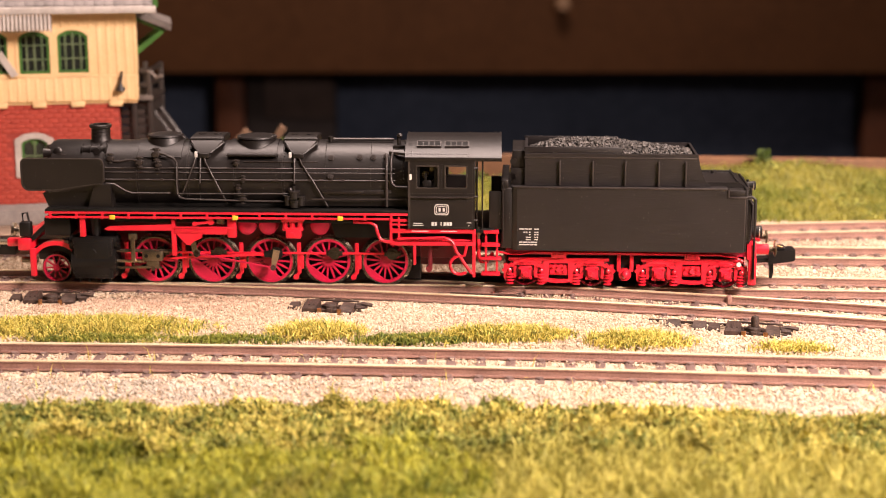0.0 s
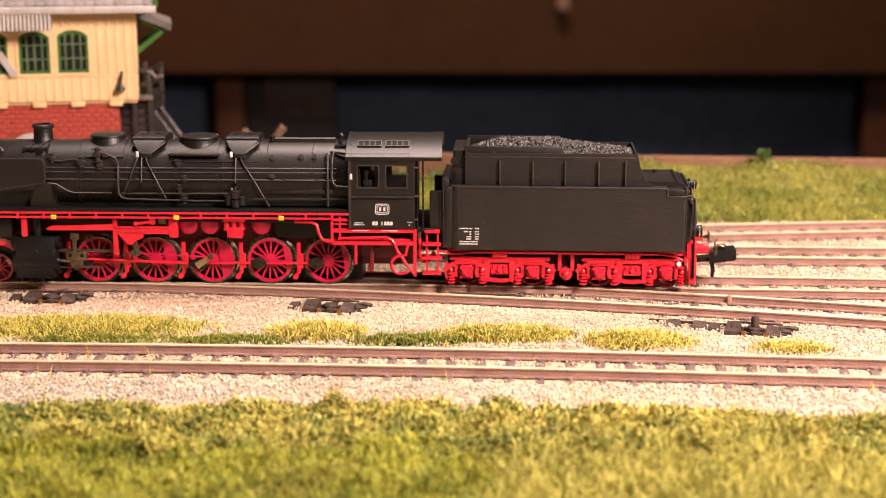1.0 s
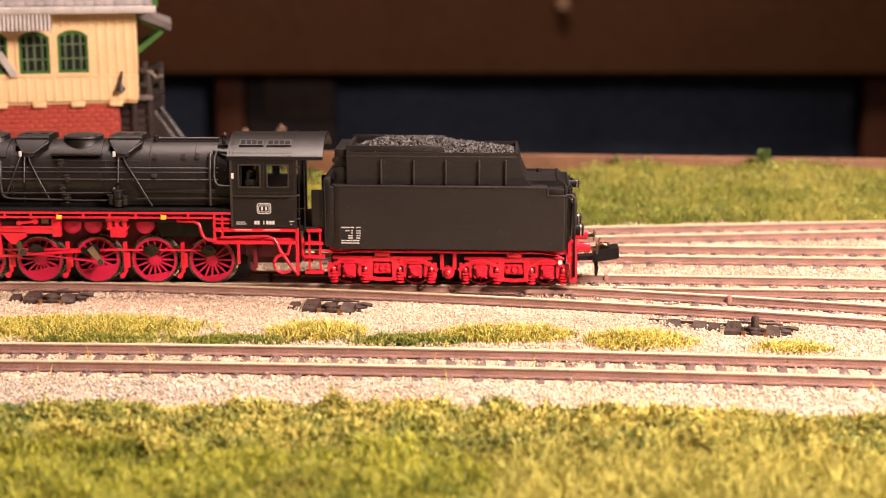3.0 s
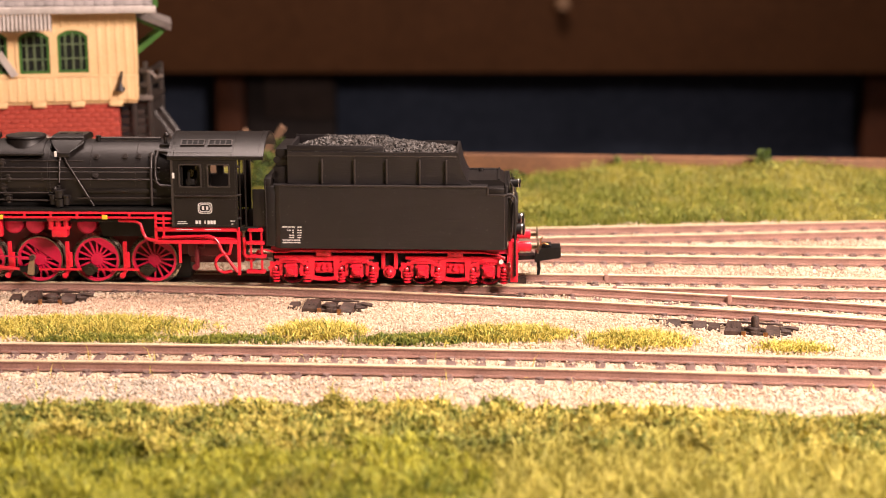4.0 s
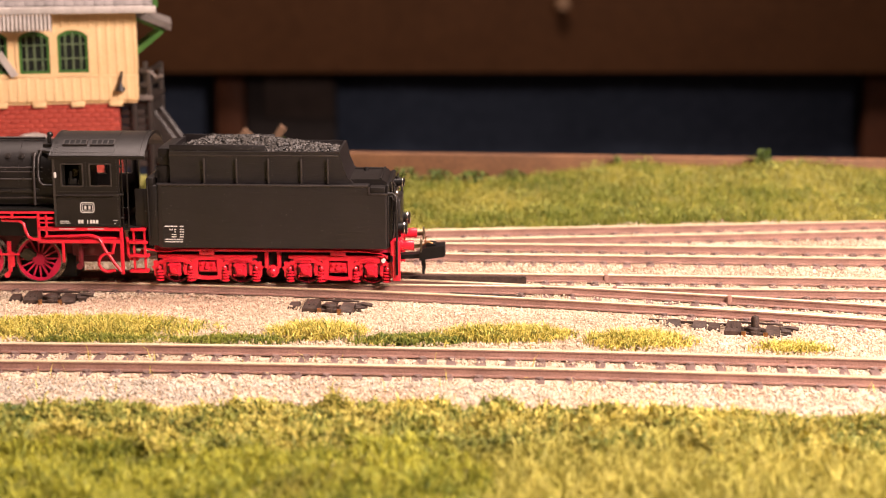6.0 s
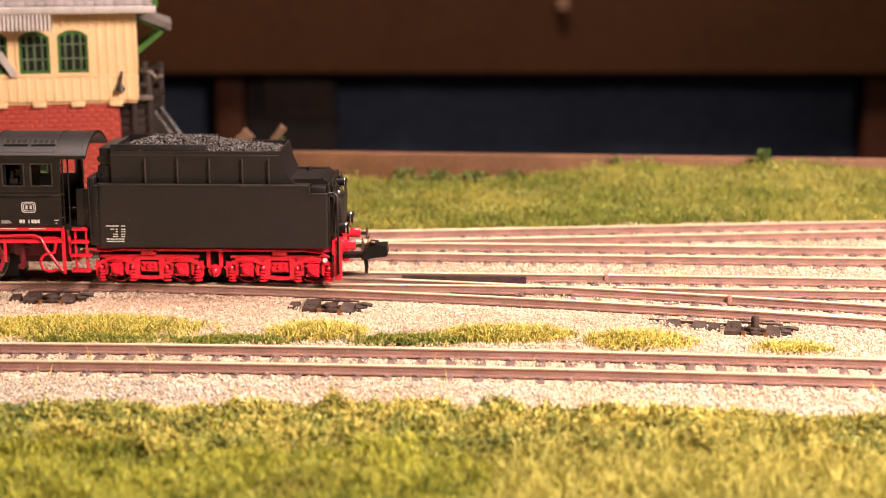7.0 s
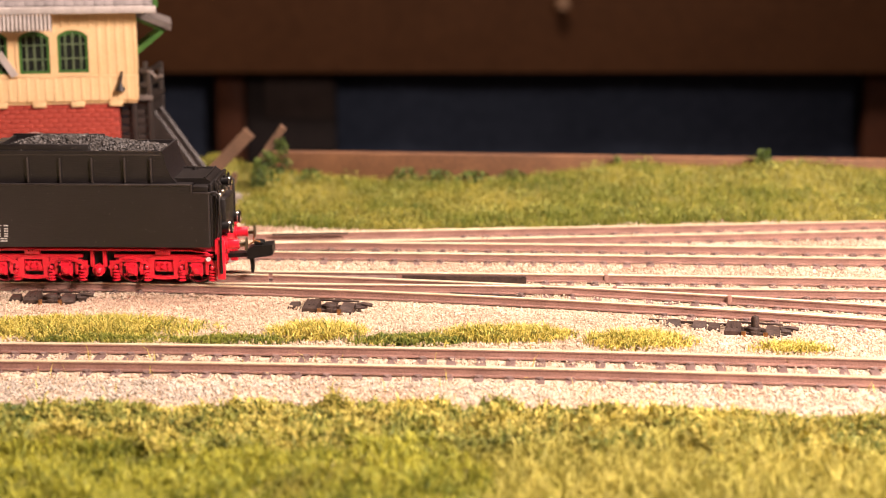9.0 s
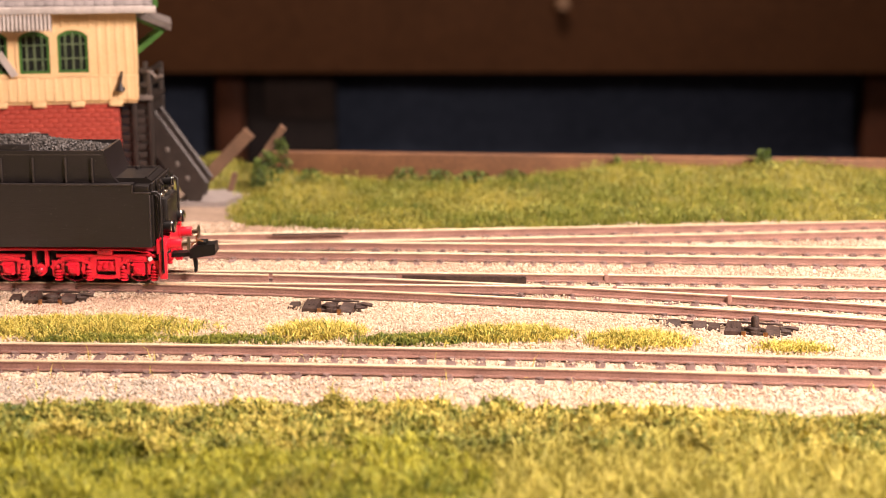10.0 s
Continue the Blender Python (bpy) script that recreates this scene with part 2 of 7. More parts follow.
M_PLANK = mat("grey_brown_plank", (0.10, 0.058, 0.034), (0.175, 0.102, 0.060), 0.65, 0, 6, 0.6, 0.3)
M_BRASS = mat("tarnished_brass", (0.25, 0.12, 0.05), (0.45, 0.24, 0.10), 0.4, 0.9, 1, 0.2, 0.1)
M_FLOCK_GREEN = mat("leaf_green_flock", (0.09, 0.12, 0.022), (0.38, 0.39, 0.085), 0.6, 0, 12, 1.0, 0, 0.7, 0.3, 0.1, island=0.8)
M_GRASS_FRESH = mat("fresh_green_static_grass", (0.11, 0.14, 0.014), (0.45, 0.44, 0.052), 0.55, 0, 14, 2.0, 0, 0.7, 0.3, 0.1, island=0.75)
M_GRASS_STRAW = mat("straw_green_static_grass", (0.23, 0.225, 0.035), (0.60, 0.54, 0.13), 0.55, 0, 14, 2.0, 0, 0.7, 0.3, 0.1, island=0.75)
M_WEED = mat("dark_weed_leaf", (0.025, 0.05, 0.012), (0.12, 0.17, 0.03), 0.6, 0, 6, 1.0, 0, 0.7, 0.3, 0.1, island=0.7)
M_BAR = mat("grey_green_glazing_bar", (0.06, 0.10, 0.045), (0.13, 0.17, 0.09), 0.45, 0, 3, 0.3, 0.2)
M_PORCH = mat("dull_grey_brown_plastic", (0.09, 0.077, 0.07), (0.16, 0.14, 0.125), 0.55, 0, 3, 0.4, 0.2)
# red darkened to hold the shade between wheels and bogie bars
M_RED_SHADED = mat("shade_darkened_red_plastic", (0.085, 0.003, 0.007), (0.15, 0.006, 0.013), 0.5, 0, 3, 0.2, 0.2)
# near-black standing for deep shade in vents and under the tender
M_SHADE_BLACK = mat("matt_black_shade", (0.002, 0.002, 0.002), (0.004, 0.004, 0.004), 0.9, 0, 3, 0.2, 0.0)
M_BEARING = mat("oily_dark_bearing", (0.022, 0.02, 0.014), (0.06, 0.052, 0.036), 0.32, 0.7, 1, 0.2, 0.1)
# paler black: light caught on edges and pipes is in the colour
M_EDGE_LIT = mat("satin_black_edge_highlight", (0.014, 0.0112, 0.010), (0.040, 0.032, 0.0285), 0.4, 0, 2, 0.15, 0.4, 0.8, 0.45, 0.1)
M_BALLAST_SAND = mat("sandy_brown_ballast", (0.33, 0.225, 0.155), (0.56, 0.42, 0.31), 0.8, 0, 14, 0.4, 0.4, 0.5, 0.3, 0.1, island=0.7)
M_BALLAST_GREY = mat("pale_grey_ballast", (0.31, 0.275, 0.22), (0.56, 0.51, 0.43), 0.6, 0, 14, 0.4, 0.4, 0.5, 0.5, 0.1, island=0.7)
M_CRANK = mat("bright_bronze_crank", (0.30, 0.22, 0.14), (0.48, 0.37, 0.25), 0.35, 0.8, 2, 0.15, 0.15)
# lighter again, with highlights on rivets, frames and ribs painted in
M_RIVET_LIT = mat("black_rivet_highlight", (0.02, 0.0165, 0.0145), (0.05, 0.041, 0.036), 0.36, 0, 2, 0.15, 0.1, 0.7, 0.5, 0.08)


# ---- track lines: centre of each track, y over x ----
def line_front(x):
    return -46.8 - 0.066 * x - 0.00029 * x * x


def line_main(x):
    return 5.0 - 0.0429 * x - 0.000172 * x * x


def line_branch(x):
    u = max(0.0, x + 66)
    return line_main(x) - 0.075 * u * u / (u + 6) - 0.0005 * u * u


def line_back(x):
    return 31.6 - 0.05 * x


def line_siding(x):
    u = max(0.0, x + 100)
    return line_back(x) + 0.145 * u * u / (u + 8)


def bumps(x, y, size, seed=0.0):
    return noise.noise((x / size, y / size, seed))


def turf_edge(x):
    return -68.6 + 2.6 * bumps(x, 0, 11, 2) + 2.8 * bumps(x, 5, 3.5, 2) - 0.13 * max(0, x - 12)


def back_edge(x):
    return 57.0 + 0.075 * x + 1.6 * bumps(x, 0, 9, 4) + 0.30 * max(0.0, min(28.0, -18 - x)) + 1.6 * max(0.0, min(12.0, -45 - x))


def ground_height(x, y):
    """Height of the ground under ballast and turf; the rail heads are at 0."""
    z = -1.82 + 0.13 * bumps(x, y, 9)
    if y < -67:
        z += min(1.0, (-67 - y) / 10) * (0.3 + 0.9 * bumps(x, y, 22, 3))
    edge = 52 + 0.05 * x
    if y > edge:
        u = min(1.0, (y - edge) / 55)
        rise = u * u * (3 - 2 * u)
        z += rise * (0.6 - 1.0 * max(0.0, min(1.0, (48 - x) / 40)) + 2.4 * max(0.0, min(1.0, (-35 - x) / 15)) + 2.0 * math.exp(-((x - 62) / 38) ** 2) + 2.0 * math.exp(-((x - 130) / 30) ** 2) + 1.8 * bumps(x, y, 26, 7))
        z += u * 1.5 * min(1.0, max(0.0, (x - 25) / 25))
        if x < -35:
            z -= rise * 2.0 * min(1, (-35 - x) / 15)
        z += 6.0 * math.exp(-((x + 60) / 10) ** 2) * max(0.0, min(1.0, (y - 104) / 16))
    back = 127.8 - 0.083 * (x + 45)
    if y > back - 4:
        z = min(z, 3.6 if x > -48 else 6.2) if y < back else -5.0
    return z


def build_ground():
    xs = np.concatenate((np.arange(-320, -130, 10), np.arange(-130, 150, 2.0), np.arange(150, 330, 10)))
    ys = np.concatenate((np.arange(-150, -110, 4), np.arange(-110, 128.1, 2.0)))
    verts = [(x, y, ground_height(x, y)) for y in ys for x in xs]
    nx = len(xs)
    faces = [(j * nx + i, j * nx + i + 1, (j + 1) * nx + i + 1, (j + 1) * nx + i) for j in range(len(ys) - 1) for i in range(nx - 1)]
    ob = arrays("ground", np.array(verts), faces, M_BED, True)
    ob.data.materials.append(M_SOIL)
    ob.data.materials.append(M_SAND)
    for f in ob.data.polygons:
        c = f.center / MM
        if c.y < turf_edge(c.x) - 0.5 or c.y > 54 + 0.05 * c.x + 2 * bumps(c.x, c.y, 14):
            f.material_index = 2 if (c.y > 50 and (c.y < back_edge(c.x) or (c.x < -49 + 4 * bumps(c.x, c.y, 9) and c.y < 103))) else 1
    tagged(ob, "scenic ground of pale ballast bed and brown turf", "ground", kind="structure")
    board = part_of("baseboard", lambda bm: box(bm, -320, 320, -150, 128, -24, -6, 1), M_WOOD)
    tagged(board, "brown wooden baseboard carrying the model railway", "baseboard", kind="structure")


build_ground()


# ---- track ----
RAIL_H = 1.55


def sweep(bm, line, off, x0, x1, profile, step=4.0):
    """Sweeps a (across, z) profile along a track line at a sideways offset."""
    n = max(2, int((x1 - x0) / step) + 1)
    rings = []
    for i in range(n):
        x = x0 + (x1 - x0) * i / (n - 1)
        slope = (line(x + 0.5) - line(x - 0.5))
        l = math.hypot(1, slope)
        nx, ny = -slope / l, 1 / l
        y = line(x)
        rings.append([bm.verts.new((x + nx * (off + a), y + ny * (off + a), z)) for a, z in profile])
    k = len(profile)
    faces = [bm.faces.new(rings[0]), bm.faces.new(rings[-1][::-1])]
    for a, b in zip(rings, rings[1:]):
        for j in range(k):
            faces.append(bm.faces.new((a[j], b[j], b[(j + 1) % k], a[(j + 1) % k])))
    bmesh.ops.recalc_face_normals(bm, faces=faces)


RAIL_BODY = [(-0.62, -RAIL_H), (0.62, -RAIL_H), (0.62, -RAIL_H + 0.22), (0.14, -RAIL_H + 0.36), (0.14, -0.5), (0.3, -0.4), (0.3, -0.06), (-0.3, -0.06), (-0.3, -0.4), (-0.14, -0.5), (-0.14, -RAIL_H + 0.36), (-0.62, -RAIL_H + 0.22)]
RAIL_CAP = [(-0.33, -0.2), (0.33, -0.2), (0.33, -0.05), (0.26, 0.01), (-0.26, 0.01), (-0.33, -0.05)]


def rail(name, line, off, x0, x1, parent, label=""):
    body = part_of(name, lambda bm: sweep(bm, line, off, x0, x1, RAIL_BODY), M_RAIL, parent, label, 30)
    part_of("rail_head", lambda bm: sweep(bm, line, off, x0, x1, RAIL_CAP), M_RAIL_TOP, body, "polished yellowish metal running surface", 30)
    return body


SLEEPER = None


def sleepers(line, x0, x1, step, parent, long=16.0, shift=0.0):
    global SLEEPER
    bm = bmesh.new()
    box(bm, -0.78, 0.78, -long / 2, long / 2, -RAIL_H - 1.3, -RAIL_H + 0.04, 0.2)
    for s in (-4.8, 4.8):
        box(bm, -0.55, 0.55, s - 1.25, s - 0.66, -RAIL_H - 0.1, -RAIL_H + 0.38, 0.08)
        box(bm, -0.55, 0.55, s + 0.66, s + 1.25, -RAIL_H - 0.1, -RAIL_H + 0.38, 0.08)
    for s in (-6.0, 6.0, -3.6, 3.6):
        lathe(bm, [(-RAIL_H, 0.42), (-RAIL_H + 0.3, 0.36), (-RAIL_H + 0.42, 0.1)], (0, s, 0), "z", 8)
    first = part("sleeper", bm, M_SLEEPER, parent)
    n = int((x1 - x0) / step)
    for i in range(n):
        x = x0 + i * step + shift
        ob = first if i == 0 else new("sleeper", first.data)
        ob.parent = parent
        yaw = math.degrees(math.atan(line(x + 0.5) - line(x - 0.5)))
        ob.matrix_basis = mm(x, line(x), random.uniform(-0.16, 0.06), 0, 0, yaw + random.uniform(-0.8, 0.8))


def build_tracks():
    t = thing("railway_track", "rust-brown model track on dark sleepers beside turf", "track", "model tracks")
    for off in (-4.85, 4.85):
        rail("rail", line_front, off, -140, 150, t)
    sleepers(line_front, -140, 150, 4.66, t, 14.8, 1.35)
    t = thing("turnout", "rust-brown model turnout with open point blades and dark check rails", "track", "model tracks")
    rail("stock_rail", line_main, 4.85, -140, 150, t)
    rail("stock_rail", line_branch, -4.85, -140, 150, t)
    rail("closure_rail", line_main, -4.85, -33, 18.4, t)
    rail("closure_rail", line_branch, 4.85, -33, 18.4, t)
    rail("wing_rail", line_main, -4.85, 19.0, 150, t)
    rail("wing_rail", line_branch, 4.85, 19.0, 150, t)
    for line, off in ((line_main, -6.0), (line_branch, 6.0)):
        part_of("frog", lambda bm, line=line, off=off: sweep(bm, line, off, 15.5, 24, [(-0.2, -1.2), (0.2, -1.2), (0.18, -0.45), (-0.18, -0.45)]), M_RAIL, t, "slim brown crossing frog rail")

    def blade_a(x):
        return line_main(x) - 4.85

    def blade_b(x):
        return line_main(x) + 4.85 - 1.14 + (line_branch(x) - line_main(x)) * 0.4

    rail("point_blade", blade_a, 0.0, -58, -33.1, t, "slim bright point blade")
    rail("point_blade", blade_b, -0.6, -58, -33.1, t, "slim bright point blade")
    rail("point_blade", line_branch, -3.95, 47, 74, t, "slim bright point blade")
    # check rails opposite the crossing
    part_of("check_rail", lambda bm: sweep(bm, line_main, 2.2, -7.8, 15.6, [(-0.45, -RAIL_H), (0.45, -RAIL_H), (0.4, 0.0), (-0.4, 0.0)]), M_SWITCH, t, "black plastic check rail")
    part_of("check_rail", lambda bm: sweep(bm, line_branch, -3.75, 2, 15, [(-0.35, -RAIL_H), (0.35, -RAIL_H), (0.3, 0.0), (-0.3, 0.0)]), M_SWITCH, t, "black plastic check rail")
    part_of("crossing_plate", lambda bm: sweep(bm, line_main, 2.4, -27, -9, [(-0.9, -RAIL_H), (0.9, -RAIL_H), (0.85, -0.3), (-0.85, -0.3)]), M_SLEEPER, t, "dull brown plate between the turnout rails")
    sleepers(line_main, -140, 10, 4.66, t, 14.6)
    sleepers(line_main, 10, 62, 4.66, t, 20)
    sleepers(line_branch, 40, 150, 4.66, t, 16)
    sleepers(line_main, 62, 150, 4.66, t, 16)
    for x, line, off in ((31.6, line_main, -4.85), (51.5, line_branch, 4.85), (31, line_main, 4.85)):
        def joiner(bm, x=x, line=line, off=off):
            box(bm, x - 0.38, x + 0.38, line(x) + off - 0.5, line(x) + off + 0.5, -RAIL_H, 0.05, 0.06)
        part_of("rail_joiner", joiner, M_RAIL, t, "brown-painted rail joiner")
    t = thing("turnout", "rust-brown model turnout before the rear grass bank", "track", "model tracks")
    rail("stock_rail", line_back, -4.85, -140, 160, t)
    rail("stock_rail", line_siding, 4.85, -140, 160, t)
    rail("closure_rail", line_back, 4.85, -90, 160, t)
    rail("closure_rail", line_siding, -4.85, -90, 160, t)
    part_of("check_rail", lambda bm: sweep(bm, line_siding, 3.4, -36, -20, [(-0.3, -0.3), (0.3, -0.3), (0.25, 0.12), (-0.25, 0.12)]), M_SWITCH, t, "black plastic check rail")
    part_of("check_rail", lambda bm: sweep(bm, line_back, -3.7, -37, -18, [(-0.3, -RAIL_H), (0.3, -RAIL_H), (0.25, 0.0), (-0.25, 0.0)]), M_SWITCH, t, "black plastic check rail")
    sleepers(line_back, -140, 160, 4.66, t, 17)
    sleepers(line_siding, 5, 160, 4.66, t, 15)


build_tracks()


# ---- the room behind and around ----
def build_room():
    wall = part_of("wall_rear", lambda bm: box(bm, -1300, 1300, 1250, 1330, -900, 1500), M_ROOM)
    tagged(wall, "plain plaster wall of the room", "wall", kind="structure")
    for name, b in (("wall_left", (-1380, -1300, -1100, 1330)), ("wall_right", (1300, 1380, -1100, 1330)), ("wall_front", (-1300, 1300, -1180, -1100))):
        tagged(part_of(name, lambda bm, b=b: box(bm, *b, -900, 1500), M_ROOM), "plain plaster wall of the room", "wall", kind="structure")
    tagged(part_of("ceiling", lambda bm: box(bm, -1380, 1380, -1180, 1330, 1500, 1580), M_ROOM), "plain plaster ceiling of the room", "ceiling", kind="structure")
    tagged(part_of("floor", lambda bm: box(bm, -1380, 1380, -1180, 1330, -980, -900), M_CARPET), "plain brown floor of the room", "floor", kind="structure")
    # wooden bench behind the layout
    bench = thing("workbench", "dark brown wooden bench frame behind the model railway", "bench")
    part_of("fascia", lambda bm: box(bm, -900, 1100, 800, 822, -48, 140, 2), M_BEAM, bench, "broad dark brown fascia board")
    part_of("bench_top", lambda bm: box(bm, -910, 1110, 790, 1245, 140, 160, 2), M_BEAM, bench)
    for x0, x1 in ((-160, -140.5), (297, 334)):
        part_of("leg", lambda bm, x0=x0, x1=x1: box(bm, x0, x1, 822.2, 836, -900, 139, 1.5), M_POST, bench, "red-brown wooden leg")
    part_of("knob", lambda bm: (lathe(bm, [(800.5, 2.5), (796, 2.2), (792, 4.9), (789, 5.2), (787.2, 3.6), (786.8, 0.3)], (81, 0, -0.6), "y", 20)), M_KNOB, bench, "pale turned wooden knob")
    cloth = new("blue_curtain", None)
    tagged(cloth, "dark blue cloth hanging under the wooden bench", "curtain")

    def folds(bm):
        pts = []
        for i in range(181):
            x = -900 + i * 11
            pts.append((x, 846 + 2.2 * math.sin(x / 31) + 1.2 * math.sin(x / 13 + 1)))
        back = [(x, y + 3) for x, y in reversed(pts)]
        prism(bm, pts + back, -890, 138, "z")
    part_of("cloth", folds, M_BLUE, cloth)
    crate = thing("storage_box", "dim brown box with a paler card under the bench", "box")
    part_of("box_body", lambda bm: box(bm, -139, -76, 826, 841, -880, -50, 1.5), M_CRATE, crate)
    part_of("card", lambda bm: box(bm, -126, -76.5, 824.4, 825.9, -82, -50.5, 0.4), M_CARD, crate, "paler brown card")


build_room()


# ---- wooden edge of the layout ----
def build_edges():
    stand = thing("layout_stand", "plain brown wooden stand under the layout baseboard", "stand")
    for y in (-140, 118):
        part_of("stand_rail", lambda bm: box(bm, -318, 318, y - 9, y + 9, -70, -24.2, 1), M_WOOD, stand)
    for x in (-300, 300):
        for y in (-140, 118):
            part_of("leg", lambda bm: box(bm, x - 16, x + 16, y - 9, y + 9, -900, -70, 1.5), M_WOOD, stand)
    edge = part_of("edge_board", lambda bm: box(bm, -2, 210, 0, 3.4, -12, 4.2, 0.4), M_WOOD)
    edge.matrix_world = mm(-44, 129.5, 0, 0, 0, -4.75)
    tagged(edge, "brown wooden edge board behind the grass", "board")
    for (x0, z0, x1, z1, wd, y) in ((-60.5, 0.0, -48.5, 12.4, 3.2, 108), (-46.3, 5.0, -40.4, 13.2, 1.9, 112)):
        def plank(bm, a=(x0, z0, x1, z1, wd, y)):
            x0, z0, x1, z1, wd, y = a
            l = math.hypot(x1 - x0, z1 - z0)
            nx, nz = -(z1 - z0) / l * wd / 2, (x1 - x0) / l * wd / 2
            prism(bm, [(x0 - nx, z0 - nz), (x1 - nx, z1 - nz), (x1 + nx, z1 + nz), (x0 + nx, z0 + nz)], y, y + 2.4)
        tagged(part_of("wooden_plank", plank, M_PLANK), "grey-brown wooden plank slanting out of the grass", "plank", "slanting planks")
    post = part_of("wooden_stake", lambda bm: prism(bm, [(-53.8, -2.5), (-52.2, -2.5), (-50.6, 3.4), (-51.9, 3.8)], 100, 101.5), M_PLANK)
    tagged(post, "short leaning brown wooden stake in the grass", "stake")
    slab = part_of("stone_slab", lambda bm: prism(bm, [(-64, 84), (-52, 86), (-49, 96), (-53, 103), (-62, 101)], -2.6, -0.9, "z"), M_STONE)
    tagged(slab, "pale grey stone slab at the stair foot", "slab")


build_edges()


# ---- signal box ----
def arched(x0, x1, z0, z1, rise, n=8):
    """Outline of an opening with a low arched head."""
    cx, h = (x0 + x1) / 2, (x1 - x0) / 2
    r = (h * h + rise * rise) / (2 * rise)
    half = math.degrees(math.asin(h / r))
    return [(x0, z0), (x1, z0)] + arc(cx, z1 - r, r, 90 - half, 90 + half, n)


def strip_wall(bm, x0, x1, z0, z1, y0, y1, holes):
    """A wall from box strips round rectangular holes that stand side by side."""
    x = x0
    for a, b, c, d in sorted(holes):
        box(bm, x, a, y0, y1, z0, z1)
        box(bm, a, b, y0, y1, z0, c)
        box(bm, a, b, y0, y1, d, z1)
        x = b
    box(bm, x, x1, y0, y1, z0, z1)
    bmesh.ops.remove_doubles(bm, verts=bm.verts, dist=0.001)


def arch_fill(bm, x0, x1, z1, rise, y0, y1):
    """The two spandrels that round off the head of a rectangular hole."""
    out = arched(x0, x1, z1 - rise, z1, rise)[2:]
    top = max(out, key=lambda p: p[1])
    right = [p for p in out if p[0] >= (x0 + x1) / 2 - 1e-6]
    left = [p for p in out if p[0] <= (x0 + x1) / 2 + 1e-6]
    prism(bm, right + [(right[-1][0], z1 + 0.05), (x1, z1 + 0.05)], y0, y1)
    prism(bm, left + [(x0, z1 + 0.05), (left[0][0], z1 + 0.05)], y0, y1)


def green_window(parent, x0, x1, z0, z1, y, rise, cols, rows):
    w = new("window")
    w.parent = parent
    out = arched(x0, x1, z0, z1, rise)
    cx, cz = (x0 + x1) / 2, (z0 + z1) / 2
    inner = [(cx + (x - cx) * 0.82, cz + (z - cz) * 0.88) for x, z in out]
    part_of("window_frame", lambda bm: ring(bm, out, inner, y - 0.1, y + 0.7), M_GREEN, w, "dark green window frame", 40)

    for k in range(1, cols):
        x = x0 + (x1 - x0) * k / cols
        part_of("glazing_bar", lambda bm: box(bm, x - 0.2, x + 0.2, y, y + 0.45, z0 + 0.3, z1 - 0.4), M_BAR, w)
    for k in range(1, rows):
        z = z0 + (z1 - z0) * k / rows
        part_of("glazing_bar", lambda bm: box(bm, x0 + 0.3, x1 - 0.3, y + 0.03, y + 0.42, z - 0.16, z + 0.16), M_BAR, w)
    hx = (x1 - x0) / cols
    for k in range(cols):
        xx = x0 + hx * (k + 0.5)
        part_of("arch_bar", lambda bm: prism(bm, arc(xx, z1 - 1.6, hx * 0.5, 0, 180, 6) + arc(xx, z1 - 1.6, hx * 0.36, 180, 0, 6), y + 0.02, y + 0.4), M_GREEN, w)
    part_of("pane", lambda bm: prism(bm, inner, y + 0.5, y + 0.56), M_GLASS_DARK, w, "dark reflecting window pane")
    return w


